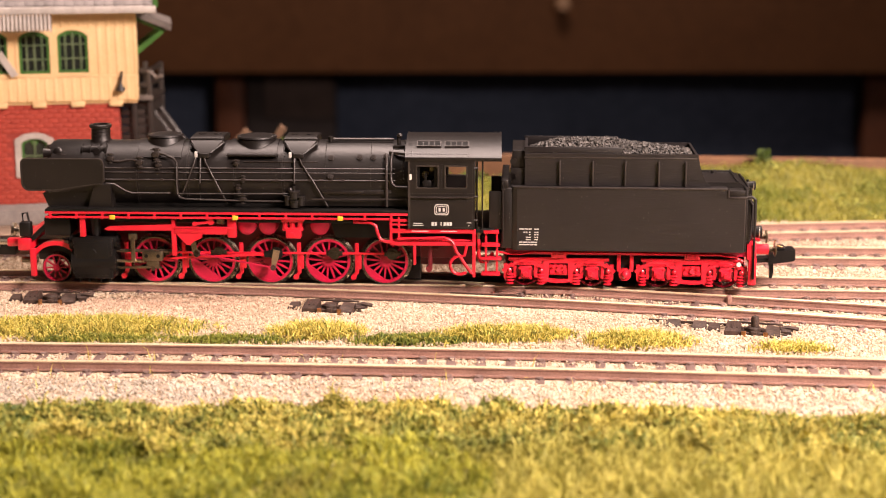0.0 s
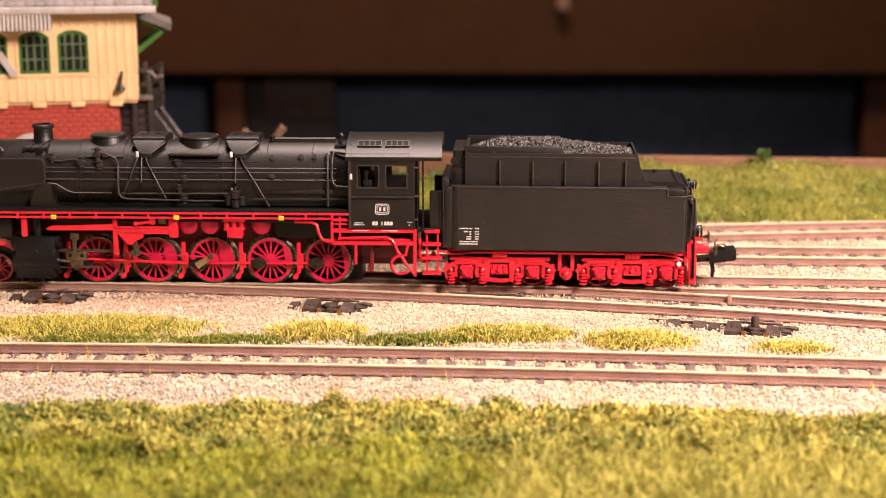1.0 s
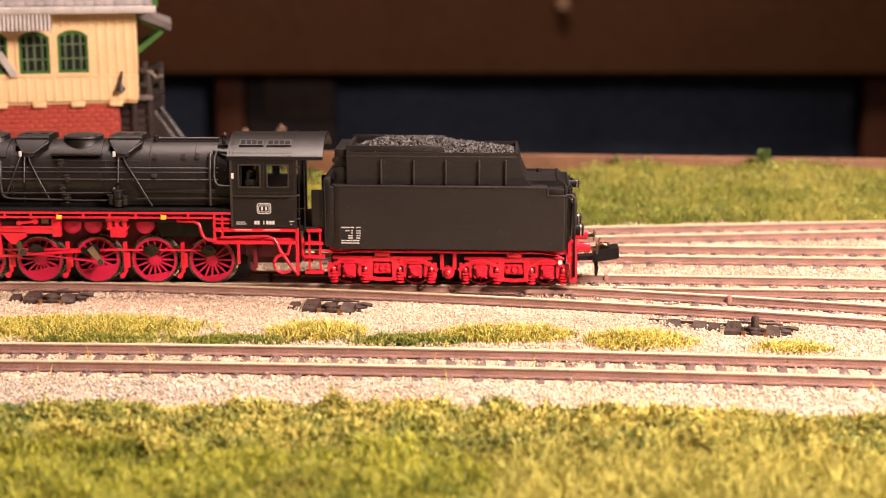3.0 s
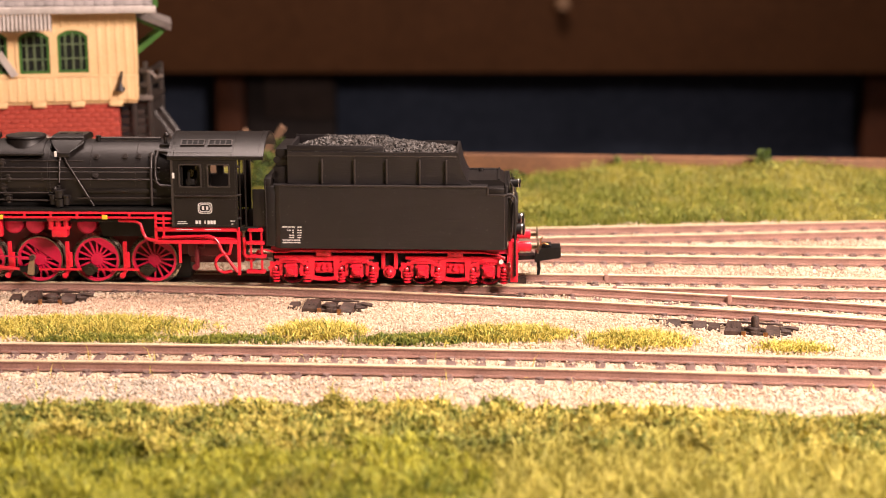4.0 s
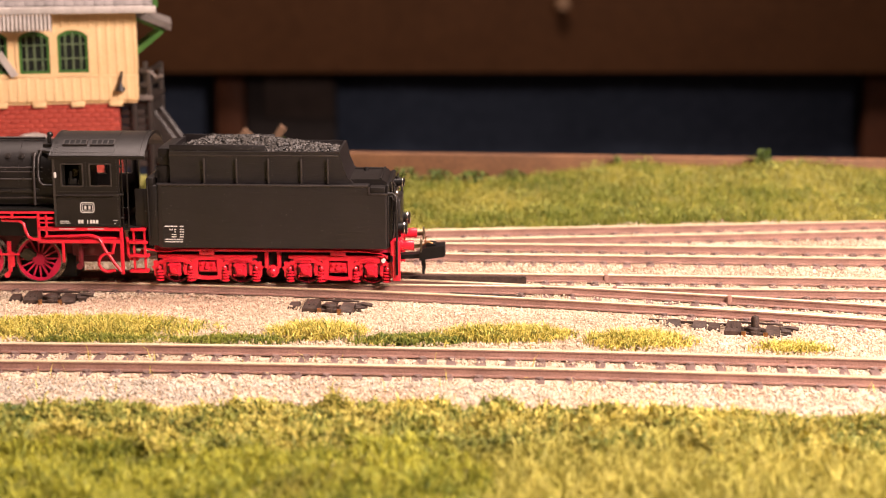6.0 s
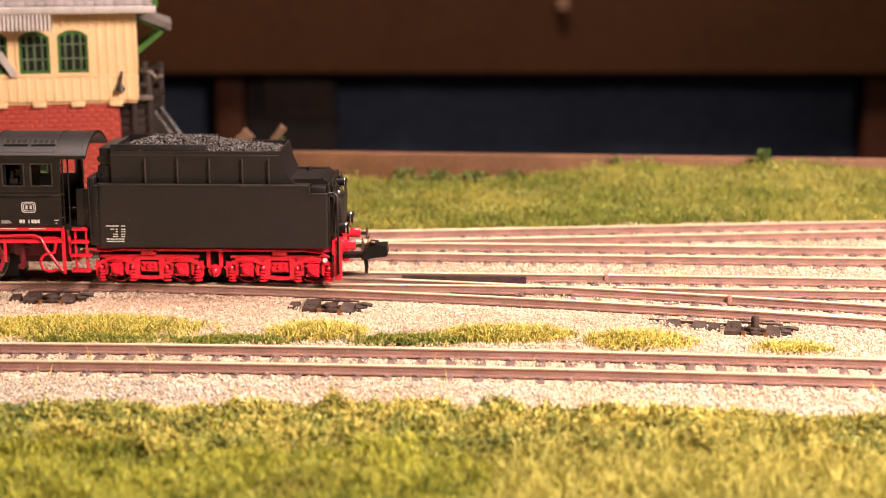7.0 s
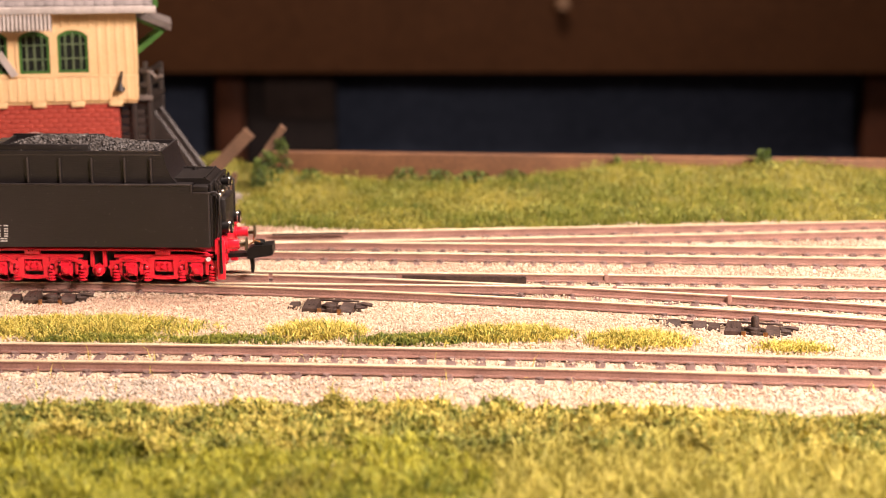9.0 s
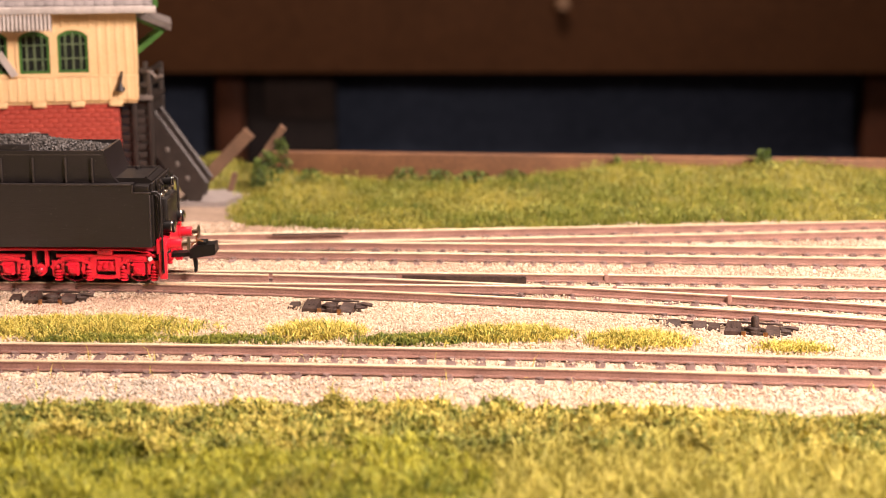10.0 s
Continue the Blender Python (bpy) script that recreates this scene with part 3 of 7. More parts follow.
def build_signal_box():
    b = thing("signal_box", "cream and red brick model signal box with green windows", "building")
    XR, YF = -68.2, 69.0
    wins = [(-102.6, -96.0, 31.9, 41.2), (-93.6, -87.0, 31.9, 41.2), (-85.3, -78.7, 32.0, 41.4)]
    upper = part_of("upper_wall", lambda bm: strip_wall(bm, -140, XR, 25.7, 46.2, YF, YF + 1.0, wins), M_CREAM, b, "cream upper wall with vertical battens")
    part_of("upper_side", lambda bm: box(bm, XR - 1.0, XR - 0.02, YF + 1.0, 101, 25.7, 46.2), M_CREAM, b)
    part_of("upper_back", lambda bm: box(bm, -140, XR - 1, 100, 101, 25.7, 46.2), M_CREAM, b)
    part_of("upper_floor", lambda bm: box(bm, -140, XR - 0.2, YF + 0.6, 100, 25.0, 25.72), M_CREAM, b)
    x = XR - 0.25
    while x > -106:
        for z0, z1 in ((41.9, 46.1), (31.2, 41.9), (25.7, 31.2)):
            clear = not any(a - 0.7 < x < c + 0.7 for a, c, _, _ in wins) or z0 != 31.2
            if clear:
                wd = 0.42 if z0 != 25.7 else 0.36
                pbox("batten", (x - wd, x + wd, YF - 0.09, YF + 0.05, z0 + 0.02, z1), M_CREAM, upper, 0.04)
        x -= 1.97
    pbox("sill_band", (-106, XR, YF - 0.22, YF + 0.05, 30.95, 31.35), M_CREAM, upper, 0.06)
    for a, c, z0, z1 in wins:
        part_of("window_head", lambda bm: arch_fill(bm, a, c, z1, 1.3, YF + 0.02, YF + 0.9), M_CREAM, upper)
        o, i = arched(a - 0.75, c + 0.75, z0 - 0.5, z1 + 0.75, 1.5), arched(a, c, z0, z1, 1.3)
        part_of("window_trim", lambda bm: ring(bm, o, i, YF - 0.2, YF + 0.1), M_CREAM, upper, "", 40)
        green_window(b, a, c, z0, z1, YF + 0.15, 1.3, 4, 3)
    for cx in (-106.5, -98.2, -89.8, -81.5, -73.2):
        pbox("corbel", (cx - 1.5, cx + 1.5, YF + 0.1, YF + 1.6, 24.3, 25.75), M_CREAM, b, 0.3)
    # an opened sash hanging out of the first window
    part_of("open_sash", lambda bm: hull(bm, [(-98.6 + dx, YF - 0.6 + dy, 36.4 + dz) for dx, dz in ((0, 0), (1.4, 0.6), (4.7, -4.6), (3.3, -5.2)) for dy in (-0.4, 0.4)]), M_GREY, b, "pale grey tilted bar before the window")
    # corrugated awning
    def awning(bm):
        n = 60
        pts, low = [], []
        for i in range(n * 4 + 1):
            xx = -112 + (26.0) * i / (n * 4)
            pts.append((xx, 0.26 * math.sin(i * math.pi / 2 * 0.5)))
        rings = []
        for yy, zz in ((YF - 3.9, 45.0), (YF - 4.6, 41.7), (YF - 4.3, 41.6), (YF - 3.5, 44.9)):
            rings.append([bm.verts.new((xx, yy - (w if yy < YF - 1 else 0), zz + w)) for xx, w in pts])
        for r0, r1 in zip(rings, rings[1:] + rings[:1]):
            for i in range(len(pts) - 1):
                bm.faces.new((r0[i], r0[i + 1], r1[i + 1], r1[i]))
        bmesh.ops.recalc_face_normals(bm, faces=bm.faces)
    part_of("awning", awning, M_GREY, b, "pale grey corrugated awning")
    # wall lamp
    part_of("wall_lamp", lambda bm: (tube(bm, [(-71.6, YF - 0.2, 32.0), (-71.7, YF - 0.7, 31.2), (-71.9, YF - 0.9, 29.8)], 0.28), lathe(bm, [(27.9, 1.1), (28.6, 0.9), (29.4, 0.35), (29.9, 0.3)], (-72.0, YF - 1.0, 0), "z", 14)), M_STAIR, b, "tiny dark wall lamp")
    # roof with slates and a pale eaves board
    roof = part_of("roof", lambda bm: prism(bm, [(66.1, 46.2), (66.5, 47.0), (86, 62.2), (107, 47), (107, 46.2)], -140, -64.2, "x"), M_SLATE, b, "grey slated roof")
    part_of("eaves_board", lambda bm: box(bm, -140, -63.6, 65.4, 66.6, 45.1, 46.7, 0.3), M_GREY, b, "pale grey eaves board")
    part_of("soffit", lambda bm: box(bm, -140, -64.4, 66.6, YF + 0.5, 45.9, 46.19), M_GREY, b)
    first = None
    for row in range(9):
        for col in range(22):
            xx = -64.4 - 2.1 * col - 1.05 * (row % 2)
            if first is None:
                first = part_of("slate", lambda bm: box(bm, -1.0, 1.0, -0.2, 1.9, 0, 0.28, 0.05), M_SLATE, roof)
                s = first
            else:
                s = new("slate", first.data)
                s.parent = roof
            s.matrix_basis = mm(xx - 1.0, 66.2 + 1.35 * row, 46.8 + 1.052 * row + random.uniform(0, 0.06), 41 - 5, 0, random.uniform(-1.5, 1.5))
    part_of("gable_board", lambda bm: (prism(bm, [(65.8, 46.4), (65.8, 48.4), (86, 64.2), (86, 62)], -64.2, -63.2, "x"),), M_GREEN, b, "green gable board")
    # porch roof and strut over the landing
    part_of("porch_roof", lambda bm: (prism(bm, [(-69, 45.2), (-68.6, 43.7), (-60.4, 40.4), (-60.2, 41.9)], 76, 96)), M_PORCH, b, "grey slab roof over the stair landing")
    part_of("porch_strut", lambda bm: (prism(bm, [(-68.2, 34.8), (-68.2, 36.4), (-62.2, 40.8), (-61.4, 40.4)], 77, 78.2), prism(bm, [(-68.4, 42.8), (-68.4, 43.6), (-62.2, 40.7), (-62.2, 40.0)], 77, 78.2), prism(bm, [(-68.2, 34.8), (-68.2, 36.4), (-62.2, 40.8), (-61.4, 40.4)], 93, 94.2)), M_GREEN, b, "bright green porch strut")
    # brick ground floor
    YB = 70.2
    win = (-94.3, -88.6, 9.4, 17.4)
    lower = part_of("lower_wall", lambda bm: strip_wall(bm, -140, -72.7, -2.5, 25.0, YB, YB + 1.2, [win]), M_MORTAR, b, "orange-red brick wall")
    part_of("window_head", lambda bm: arch_fill(bm, win[0], win[1], win[3], 1.0, YB + 0.02, YB + 1.0), M_MORTAR, lower)
    part_of("lower_side", lambda bm: box(bm, -73.9, -72.72, YB + 1.2, 100, -2.5, 25.0), M_MORTAR, b)
    part_of("lower_back", lambda bm: box(bm, -140, -73.5, 99, 100, -2.5, 25.0), M_MORTAR, b)
    part_of("window_surround", lambda bm: ring(bm, arched(win[0] - 1.4, win[1] + 1.4, win[2] - 0.8, win[3] + 1.3, 1.5), arched(win[0], win[1], win[2], win[3], 1.0), YB - 0.35, YB + 0.3), M_GREY, b, "pale grey arched window surround", 40)
    green_window(b, win[0], win[1], win[2], win[3], YB + 0.3, 1.0, 2, 2)
    part_of("plinth", lambda bm: (box(bm, -140, -71.6, YB - 1.6, 101, -2.6, 1.3, 0.2), prism(bm, [(YB - 1.5, 1.3), (YB - 0.2, 2.6), (YB + 0.5, 2.6), (YB + 0.5, 1.3)], -140, -71.9, "x")), M_STONE, b, "grey stone plinth")
    first = None
    for row in range(21):
        z = 2.75 + row * 1.06
        for col in range(15):
            cx = -73.75 - 2.06 * col - 1.03 * (row % 2)
            if cx < -101 or (win[0] - 2.4 < cx < win[1] + 2.4 and win[2] - 1.4 < z < win[3] + 1.2):
                continue
            if first is None:
                first = part_of("brick", lambda bm: box(bm, -0.94, 0.94, -0.1, 0.2, 0, 0.92, 0.05), M_BRICK, lower)
                s = first
            else:
                s = new("brick", first.data)
                s.parent = lower
            s.matrix_basis = mm(cx, YB - 0.03 + random.uniform(-0.03, 0.03), z)
    side_first = None
    for row in range(21):
        for col in range(8):
            if side_first is None:
                side_first = part_of("side_brick", lambda bm: box(bm, -0.2, 0.1, -0.94, 0.94, 0, 0.92, 0.05), M_BRICK, lower)
                s = side_first
            else:
                s = new("side_brick", side_first.data)
                s.parent = lower
            s.matrix_basis = mm(-72.68, YB + 1.3 + 2.06 * col + 1.03 * (row % 2), 2.75 + row * 1.06)

    b.matrix_world = mm(-68, 69, 0, 0, 0, 10.4) @ mm(68, -69, 0)


build_signal_box()


def build_stair():
    st = thing("outside_staircase", "dark brown model staircase climbing to the signal box landing", "staircase")
    part_of("landing", lambda bm: box(bm, -76, -67.2, 80, 97, 24.0, 25.0, 0.15), M_STAIR, st)
    for y in (86.5, 94.5):
        part_of("stringer", lambda bm: prism(bm, [(-69.4, 18.6), (-67.4, 20.4), (-56.4, 3.4), (-57.6, -0.6), (-60.4, -0.9), (-70.6, 13.6)], y, y + 0.9), M_STAIR, st)
        part_of("stair_rail", lambda bm: tube(bm, [(-68.0, y + 0.4, 20.6), (-56.2, y + 0.4, 3.6)], 0.5, 6), M_STAIR, st)
    for k in range(10):
        f = (k + 0.5) / 10
        pbox("tread", (-68.6 + 9.8 * f - 1.0, -68.6 + 9.8 * f + 1.0, 87.4, 94.5, 17.0 - 17.0 * f, 17.5 - 17.0 * f), M_STAIR, st, 0.05)
    # slots through the stringer, drawn as small solid brown spots
    for f in (0.35, 0.55, 0.75):
        part_of("stringer_slot_spot", lambda bm: ball(bm, (-69.2 + 11.2 * f, 86.45, 17.6 - 17.2 * f), 0.55, 8, (1, 0.25, 1.3)), M_PORCH, st, "small brownish spot standing for a slot in the stringer")
    for x, z1 in ((-75.6, 25), (-71.5, 31.5), (-67.8, 31.5)):
        for y in (80.6, 96):
            pbox("post", (x - 0.55, x + 0.55, y - 0.5, y + 0.5, -2.2, z1), M_STAIR, st, 0.1)
    for z in (27.2, 30.4):
        pbox("landing_rail", (-72, -67.4, 80.2, 80.9, z, z + 1.1), M_STAIR, st, 0.1)
        pbox("landing_rail", (-68.2, -67.4, 80.4, 96, z, z + 1.1), M_STAIR, st, 0.1)
    pbox("landing_edge", (-71.6, -67.0, 79.3, 80.3, 24.2, 25.4), M_PORCH, st, 0.15, "grey landing edge")
    for k in range(8):
        pbox("lattice_slat", (-75.4, -67.9, 80.9, 81.5, 8.5 + k * 2.0, 10.0 + k * 2.0), M_STAIR, st, 0.08)
    part_of("back_panel", lambda bm: box(bm, -75.6, -67.6, 95.4, 96, 6, 24), M_STAIR, st)
    part_of("spout", lambda bm: tube(bm, [(-68.2, 80.5, 31.0), (-67.2, 80.5, 30.6), (-66.2, 80.5, 29.4), (-64.6, 80.5, 29.8)], 0.5, 8), M_PORCH, st, "small grey bent bracket")


build_stair()


# ---- ballast, grass and switch gear ----
OCTA = np.array([(1, 0, 0), (-1, 0, 0), (0, 1, 0), (0, -1, 0), (0, 0, 1), (0, 0, -1)], float)
OCTA_F = np.array([(0, 2, 4), (2, 1, 4), (1, 3, 4), (3, 0, 4), (2, 0, 5), (1, 2, 5), (3, 1, 5), (0, 3, 5)])
LINES = (line_front, line_main, line_branch, line_back, line_siding)


def rail_gap(x, y):
    """Distance to the nearest rail, and whether the point lies within a track."""
    best, inside = 99.0, False
    for line in LINES:
        d = y - line(x)
        best = min(best, abs(abs(d) - 4.85))
        inside = inside or abs(d) < 4.85
    return best, inside


GEAR = ((-71.0, -5.2, 1.0, False), (-19.9, -11.6, 1.0, False), (52.4, -26.9, 1.0, True))


def near_gear(x, y):
    return any(abs(x - gx) < 5.6 and -3.0 < y - gy < 2.6 for gx, gy, _, _ in GEAR)


def on_sleeper(x, y):
    for line, shift in ((line_front, 1.35), (line_main, 0.0), (line_back, 0.0)):
        if abs(y - line(x)) < (7.9 if line is line_front else 6.6):
            return abs((x + 140 - shift + 2.33) % 4.66 - 2.33) < 1.0
    return False


def build_ballast():
    rng = np.random.default_rng(11)
    vs, fs, n = [], [], 0
    sand_v, sand_f = [], []
    grey_v, grey_f = [], []
    count = 112000
    px, py = rng.uniform(-98, 104, count), rng.uniform(-80, 64, count)
    for x, y in zip(px, py):
        if abs(x) > 0.275 * (y + 283) + 6 or y < turf_edge(x) - 2.5 * rng.random() or y > back_edge(x) + 1.5 * rng.random():
            continue
        if x < -60 and y > 50:
            continue
        gap, inside = rail_gap(x, y)
        if gap < 0.95:
            continue
        if near_gear(x, y) or (rng.random() < 0.6 and on_sleeper(x, y)):
            continue
        size = rng.uniform(0.18, 0.36)
        z = ground_height(x, y) + size * 0.35
        if inside:
            size *= 0.8
            z = -1.68 + rng.uniform(-0.1, 0.4) * (0.6 + bumps(x, y, 6, 19))
        else:
            z += 0.5 * max(0.0, min(1.0, (gap - 1) / 6)) * (0.5 + bumps(x, y, 5, 9))
        q = np.linalg.qr(rng.normal(size=(3, 3)))[0]
        v = (OCTA * rng.uniform(0.75, 1.2, (6, 1)) * size * np.array([1, rng.uniform(0.7, 1), rng.uniform(0.6, 1)])) @ q
        # sandier, finer stones lie in patches beside the turnout
        patch = bumps(x, y, 13, 44) + 0.9 * math.exp(-((x + 52) / 24) ** 2 - ((y + 9) / 8) ** 2) + 0.35 * (y > 14)
        if y < -54 and bumps(x, y, 16, 57) - 0.006 * (x + 20) + 0.004 * max(0.0, x - 20) * 3 + rng.normal(0, 0.3) > 0.12:
            grey_v.append(v * 1.1 + (x, y, z))
            grey_f.append(OCTA_F + 6 * (len(grey_v) - 1))
        elif patch + rng.normal(0, 0.2) > 0.42:
            sand_v.append(v * 0.8 + (x, y, z))
            sand_f.append(OCTA_F + 6 * (len(sand_v) - 1))
        else:
            vs.append(v + (x, y, z))
            fs.append(OCTA_F + 6 * n)
            n += 1
    ob = arrays("ballast", np.concatenate(vs), np.concatenate(fs), M_BALLAST)
    tagged(ob, "loose pale beige stone ballast between the tracks", "ballast", kind="stuff")
    ob = arrays("ballast", np.concatenate(sand_v), np.concatenate(sand_f), M_BALLAST_SAND)
    tagged(ob, "fine sandy brown ballast in patches between the tracks", "ballast", kind="stuff")
    ob = arrays("ballast", np.concatenate(grey_v), np.concatenate(grey_f), M_BALLAST_GREY)
    tagged(ob, "coarse pale grey ballast along the front turf", "ballast", kind="stuff")


def blades(rng, pts, length, width, lean, rows):
    """Thin bent grass fibres; adds to rows (verts, faces)."""
    vs, fs = rows
    for x, y, z, k in pts:
        l = length * k * rng.uniform(0.6, 1.2)
        a, b = rng.uniform(0, 2 * math.pi), rng.uniform(0, 2 * math.pi)
        t = lean * rng.uniform(0.2, 1.3)
        dx, dy = math.cos(a) * t, math.sin(a) * t
        wx, wy = math.cos(b) * width / 2, math.sin(b) * width / 2
        n = len(vs)
        mx, my, mz = x + dx * l * 0.35, y + dy * l * 0.35, z + l * 0.6
        ex, ey, ez = x + dx * l * 1.1, y + dy * l * 1.1, z + l * max(0.3, 1 - 0.35 * t * t)
        vs += [(x - wx, y - wy, z), (x + wx, y + wy, z), (mx + wx * 0.8, my + wy * 0.8, mz), (mx - wx * 0.8, my - wy * 0.8, mz), (ex, ey, ez)]
        fs += [(n, n + 1, n + 2, n + 3), (n + 3, n + 2, n + 4)]


def flock(rng, pts, size, rows):
    """Small crumpled leaf flakes."""
    vs, fs = rows
    for x, y, z in pts:
        q = np.linalg.qr(rng.normal(size=(3, 3)))[0] * size * rng.uniform(0.6, 1.3)
        c = np.array((x, y, z))
        n = len(vs)
        vs += [tuple(c - q[0]), tuple(c + q[1] * 0.55 + q[2] * 0.2), tuple(c + q[0]), tuple(c - q[1] * 0.55 + q[2] * 0.2)]
        fs += [(n, n + 1, n + 2), (n, n + 2, n + 3)]


def stuff(name, rows, material, label, category):
    ob = arrays(name, np.array(rows[0]), rows[1], material)
    return tagged(ob, label, category, kind="stuff")


def build_grass():
    rng = np.random.default_rng(23)
    light, dark, soft = ([], []), ([], []), ([], [])
    # rear bank
    pts_l, pts_d, leaf = [], [], []
    for _ in range(62000):
        y = 54 + 76 * rng.random() ** 1.15
        x = rng.uniform(-76, 118)
        if y < back_edge(x) or y > 127.2 - 0.083 * (x + 45) or abs(x) > 0.285 * (y + 283) + 3:
            continue
        if x < -50 + 3 * bumps(x, y, 8) and y < 103:
            continue
        z = ground_height(x, y) - 0.2
        clump = 0.9 * bumps(x, y, 20, 31) + 0.5 * bumps(x, y, 6, 32) - 0.006 * (y - 80) + 0.25 * math.exp(-((x - 45) / 22) ** 2)
        k = 0.8 + 0.5 * max(0, clump + 0.2)
        if clump + rng.normal(0, 0.25) > 0.12:
            pts_d.append((x, y, z, k))
        else:
            pts_l.append((x, y, z, k))
        if bumps(x, y, 7, 51) > 0.28 and rng.random() < 0.5:
            leaf.append((x, y, z + rng.uniform(0.5, 3.0)))
    blades(rng, pts_l, 2.0, 0.17, 0.8, light)
    blades(rng, pts_d, 2.1, 0.17, 0.8, dark)
    flock(rng, leaf, 0.42, soft)
    stuff("bank_grass", light, M_GRASS, "yellow-green static grass on the rear bank", "grass")
    stuff("bank_grass", dark, M_GRASS_DARK, "mid-green static grass on the rear bank", "grass")
    stuff("bank_foliage", soft, M_FLOCK_GREEN, "green leafy flock on the rear bank", "foliage")
    # foreground: leafy flock along the ballast, fine grass before it
    light, dark, tall, soft, soft2 = ([], []), ([], []), ([], []), ([], []), ([], [])
    pts_l, pts_d, pts_t, lf, lf2 = [], [], [], [], []
    for _ in range(185000):
        x, y = rng.uniform(-70, 72), rng.uniform(-114, -62)
        e = turf_edge(x)
        if y > e + 1.2 * rng.random() or abs(x) > 0.285 * (y + 283) + 3:
            continue
        z = ground_height(x, y)
        depth = e - y
        limit = 17 + 6 * bumps(x, y, 12, 61)
        if depth < limit:
            hump = max(0, bumps(x, y, 4.5, 71) + 0.15) * 4.2 * min(1, 0.35 + depth / 3)
            spot = (x, y, z + rng.uniform(-0.2, 0.9) + hump * rng.random())
            (lf2 if bumps(x, y, 9, 81) + rng.normal(0, 0.25) > 0.08 else lf).append(spot)
        if depth > limit - 5:
            if rng.random() < 0.5 + 0.35 * bumps(x, y, 6, 95):
                g = bumps(x, y, 13, 91) - 0.012 * x
                if x > 8 + 8 * bumps(x, y, 10) and rng.random() < 0.75:
                    pts_t.append((x, y, z - 0.2, 1.1))
                elif g + rng.normal(0, 0.15) > -0.1:
                    pts_d.append((x, y, z - 0.2 + 1.6 * max(0, bumps(x, y, 6, 97)), 0.8 + max(0, 1.3 * bumps(x, y, 5, 93))))
                else:
                    pts_l.append((x, y, z - 0.2, 0.8))
    blades(rng, pts_l[::2], 2.3, 0.26, 0.9, light)
    blades(rng, pts_d[::2], 2.3, 0.26, 0.9, dark)
    blades(rng, pts_t[::2], 3.0, 0.24, 0.8, tall)
    flock(rng, lf, 0.4, soft)
    flock(rng, lf2, 0.4, soft2)
    # curled leaf fibres standing in the flock
    blades(rng, [(x, y, z - 0.3, 1.0) for x, y, z in lf[::4]], 1.7, 0.34, 1.25, soft)
    blades(rng, [(x, y, z - 0.3, 1.0) for x, y, z in lf2[::4]], 1.7, 0.34, 1.25, soft2)
    stuff("foreground_grass", light, M_GRASS, "fine yellow-green static grass in the foreground", "grass")
    stuff("foreground_grass", dark, M_GRASS_FRESH, "lush fresh green static grass in the foreground", "grass")
    stuff("foreground_grass", tall, M_GRASS_STRAW, "long straw-yellow grass in the foreground", "grass")
    stuff("flock_foliage", soft, M_FLOCK, "olive-yellow leafy flock along the ballast edge", "foliage")
    stuff("flock_foliage", soft2, M_FLOCK_GREEN, "green leafy flock along the ballast edge", "foliage")
    # tufts between the tracks: centre, half sizes, density, fibre length, dark share
    beds = ((-62, -25.0, 24, 8.0, 7500, 2.0, 0.2), (-56, -32.0, 14, 2.6, 2000, 1.5, 0.85), (-35, -32.6, 11, 2.4, 1700, 1.5, 0.9), (-21, -28.0, 9, 5.2, 1700, 2.5, 0.15), (-5.5, -32.6, 10.5, 2.8, 2100, 1.7, 0.85),
            (10.5, -29.6, 13.5, 4.6, 2300, 2.4, 0.18), (32.2, -33.2, 10.0, 5.0, 1700, 2.4, 0.14), (56.5, -37.4, 7.5, 2.8, 700, 1.9, 0.1))
    yl, dk = ([], []), ([], [])
    for cx, cy, hx, hy, n, l, share in beds:
        py, pd = [], []
        for _ in range(n):
            u, v = rng.normal(0, 0.5), rng.normal(0, 0.5)
            x, y = cx + u * hx, cy + v * hy
            edge = u * u + v * v + 0.5 * bumps(x, y, 3, 5)
            if edge > 1.0 or y < line_front(x) + 6.2:
                continue
            (pd if rng.random() < share else py).append((x, y, ground_height(x, y), 1.15 - 0.5 * max(0, edge)))
        blades(rng, py, l, 0.22, 1.15, yl)
        blades(rng, pd, l, 0.24, 1.2, dk)
    # stray single fibres on the ballast and between the rails
    stray = []
    for _ in range(90):
        x, y = rng.uniform(-66, 72), rng.uniform(-66, -34)
        stray.append((x, y, ground_height(x, y), rng.uniform(0.5, 1.3)))
    blades(rng, stray, 2.4, 0.16, 0.8, yl)
    stuff("grass_tufts", yl, M_TUFT, "straw-yellow grass tufts between the tracks", "grass")
    stuff("grass_tufts", dk, M_GRASS_DARK, "low dark green grass tufts between the tracks", "grass")
    # single weeds standing above the rear board
    weeds = ([], [])
    pts = []
    for cx, cy, z, r, h, n in ((-61, -73, -1.6, 4.5, 2.2, 150), (-58.5, -78.5, -1.6, 4.0, 2.4, 190), (24, -84, -1.4, 2.0, 2.0, 40), (82, 116, 1.6, 3.4, 5.2, 320), (45, 120, 0.6, 1.8, 4.2, 90), (-41, 112, 1.5, 3.2, 9, 260), (-46, 104, -0.5, 2.6, 7, 240), (-43.5, 107, 0.5, 3.6, 7.5, 260), (-10, 118, -1.2, 5.0, 3.0, 170), (-1, 117, -1.2, 6.0, 2.6, 190), (8, 116, -1.0, 6.0, 2.2, 190), (18, 115, -0.8, 5.5, 2.4, 150), (-34, 117, -1.2, 4.5, 2.8, 120)):
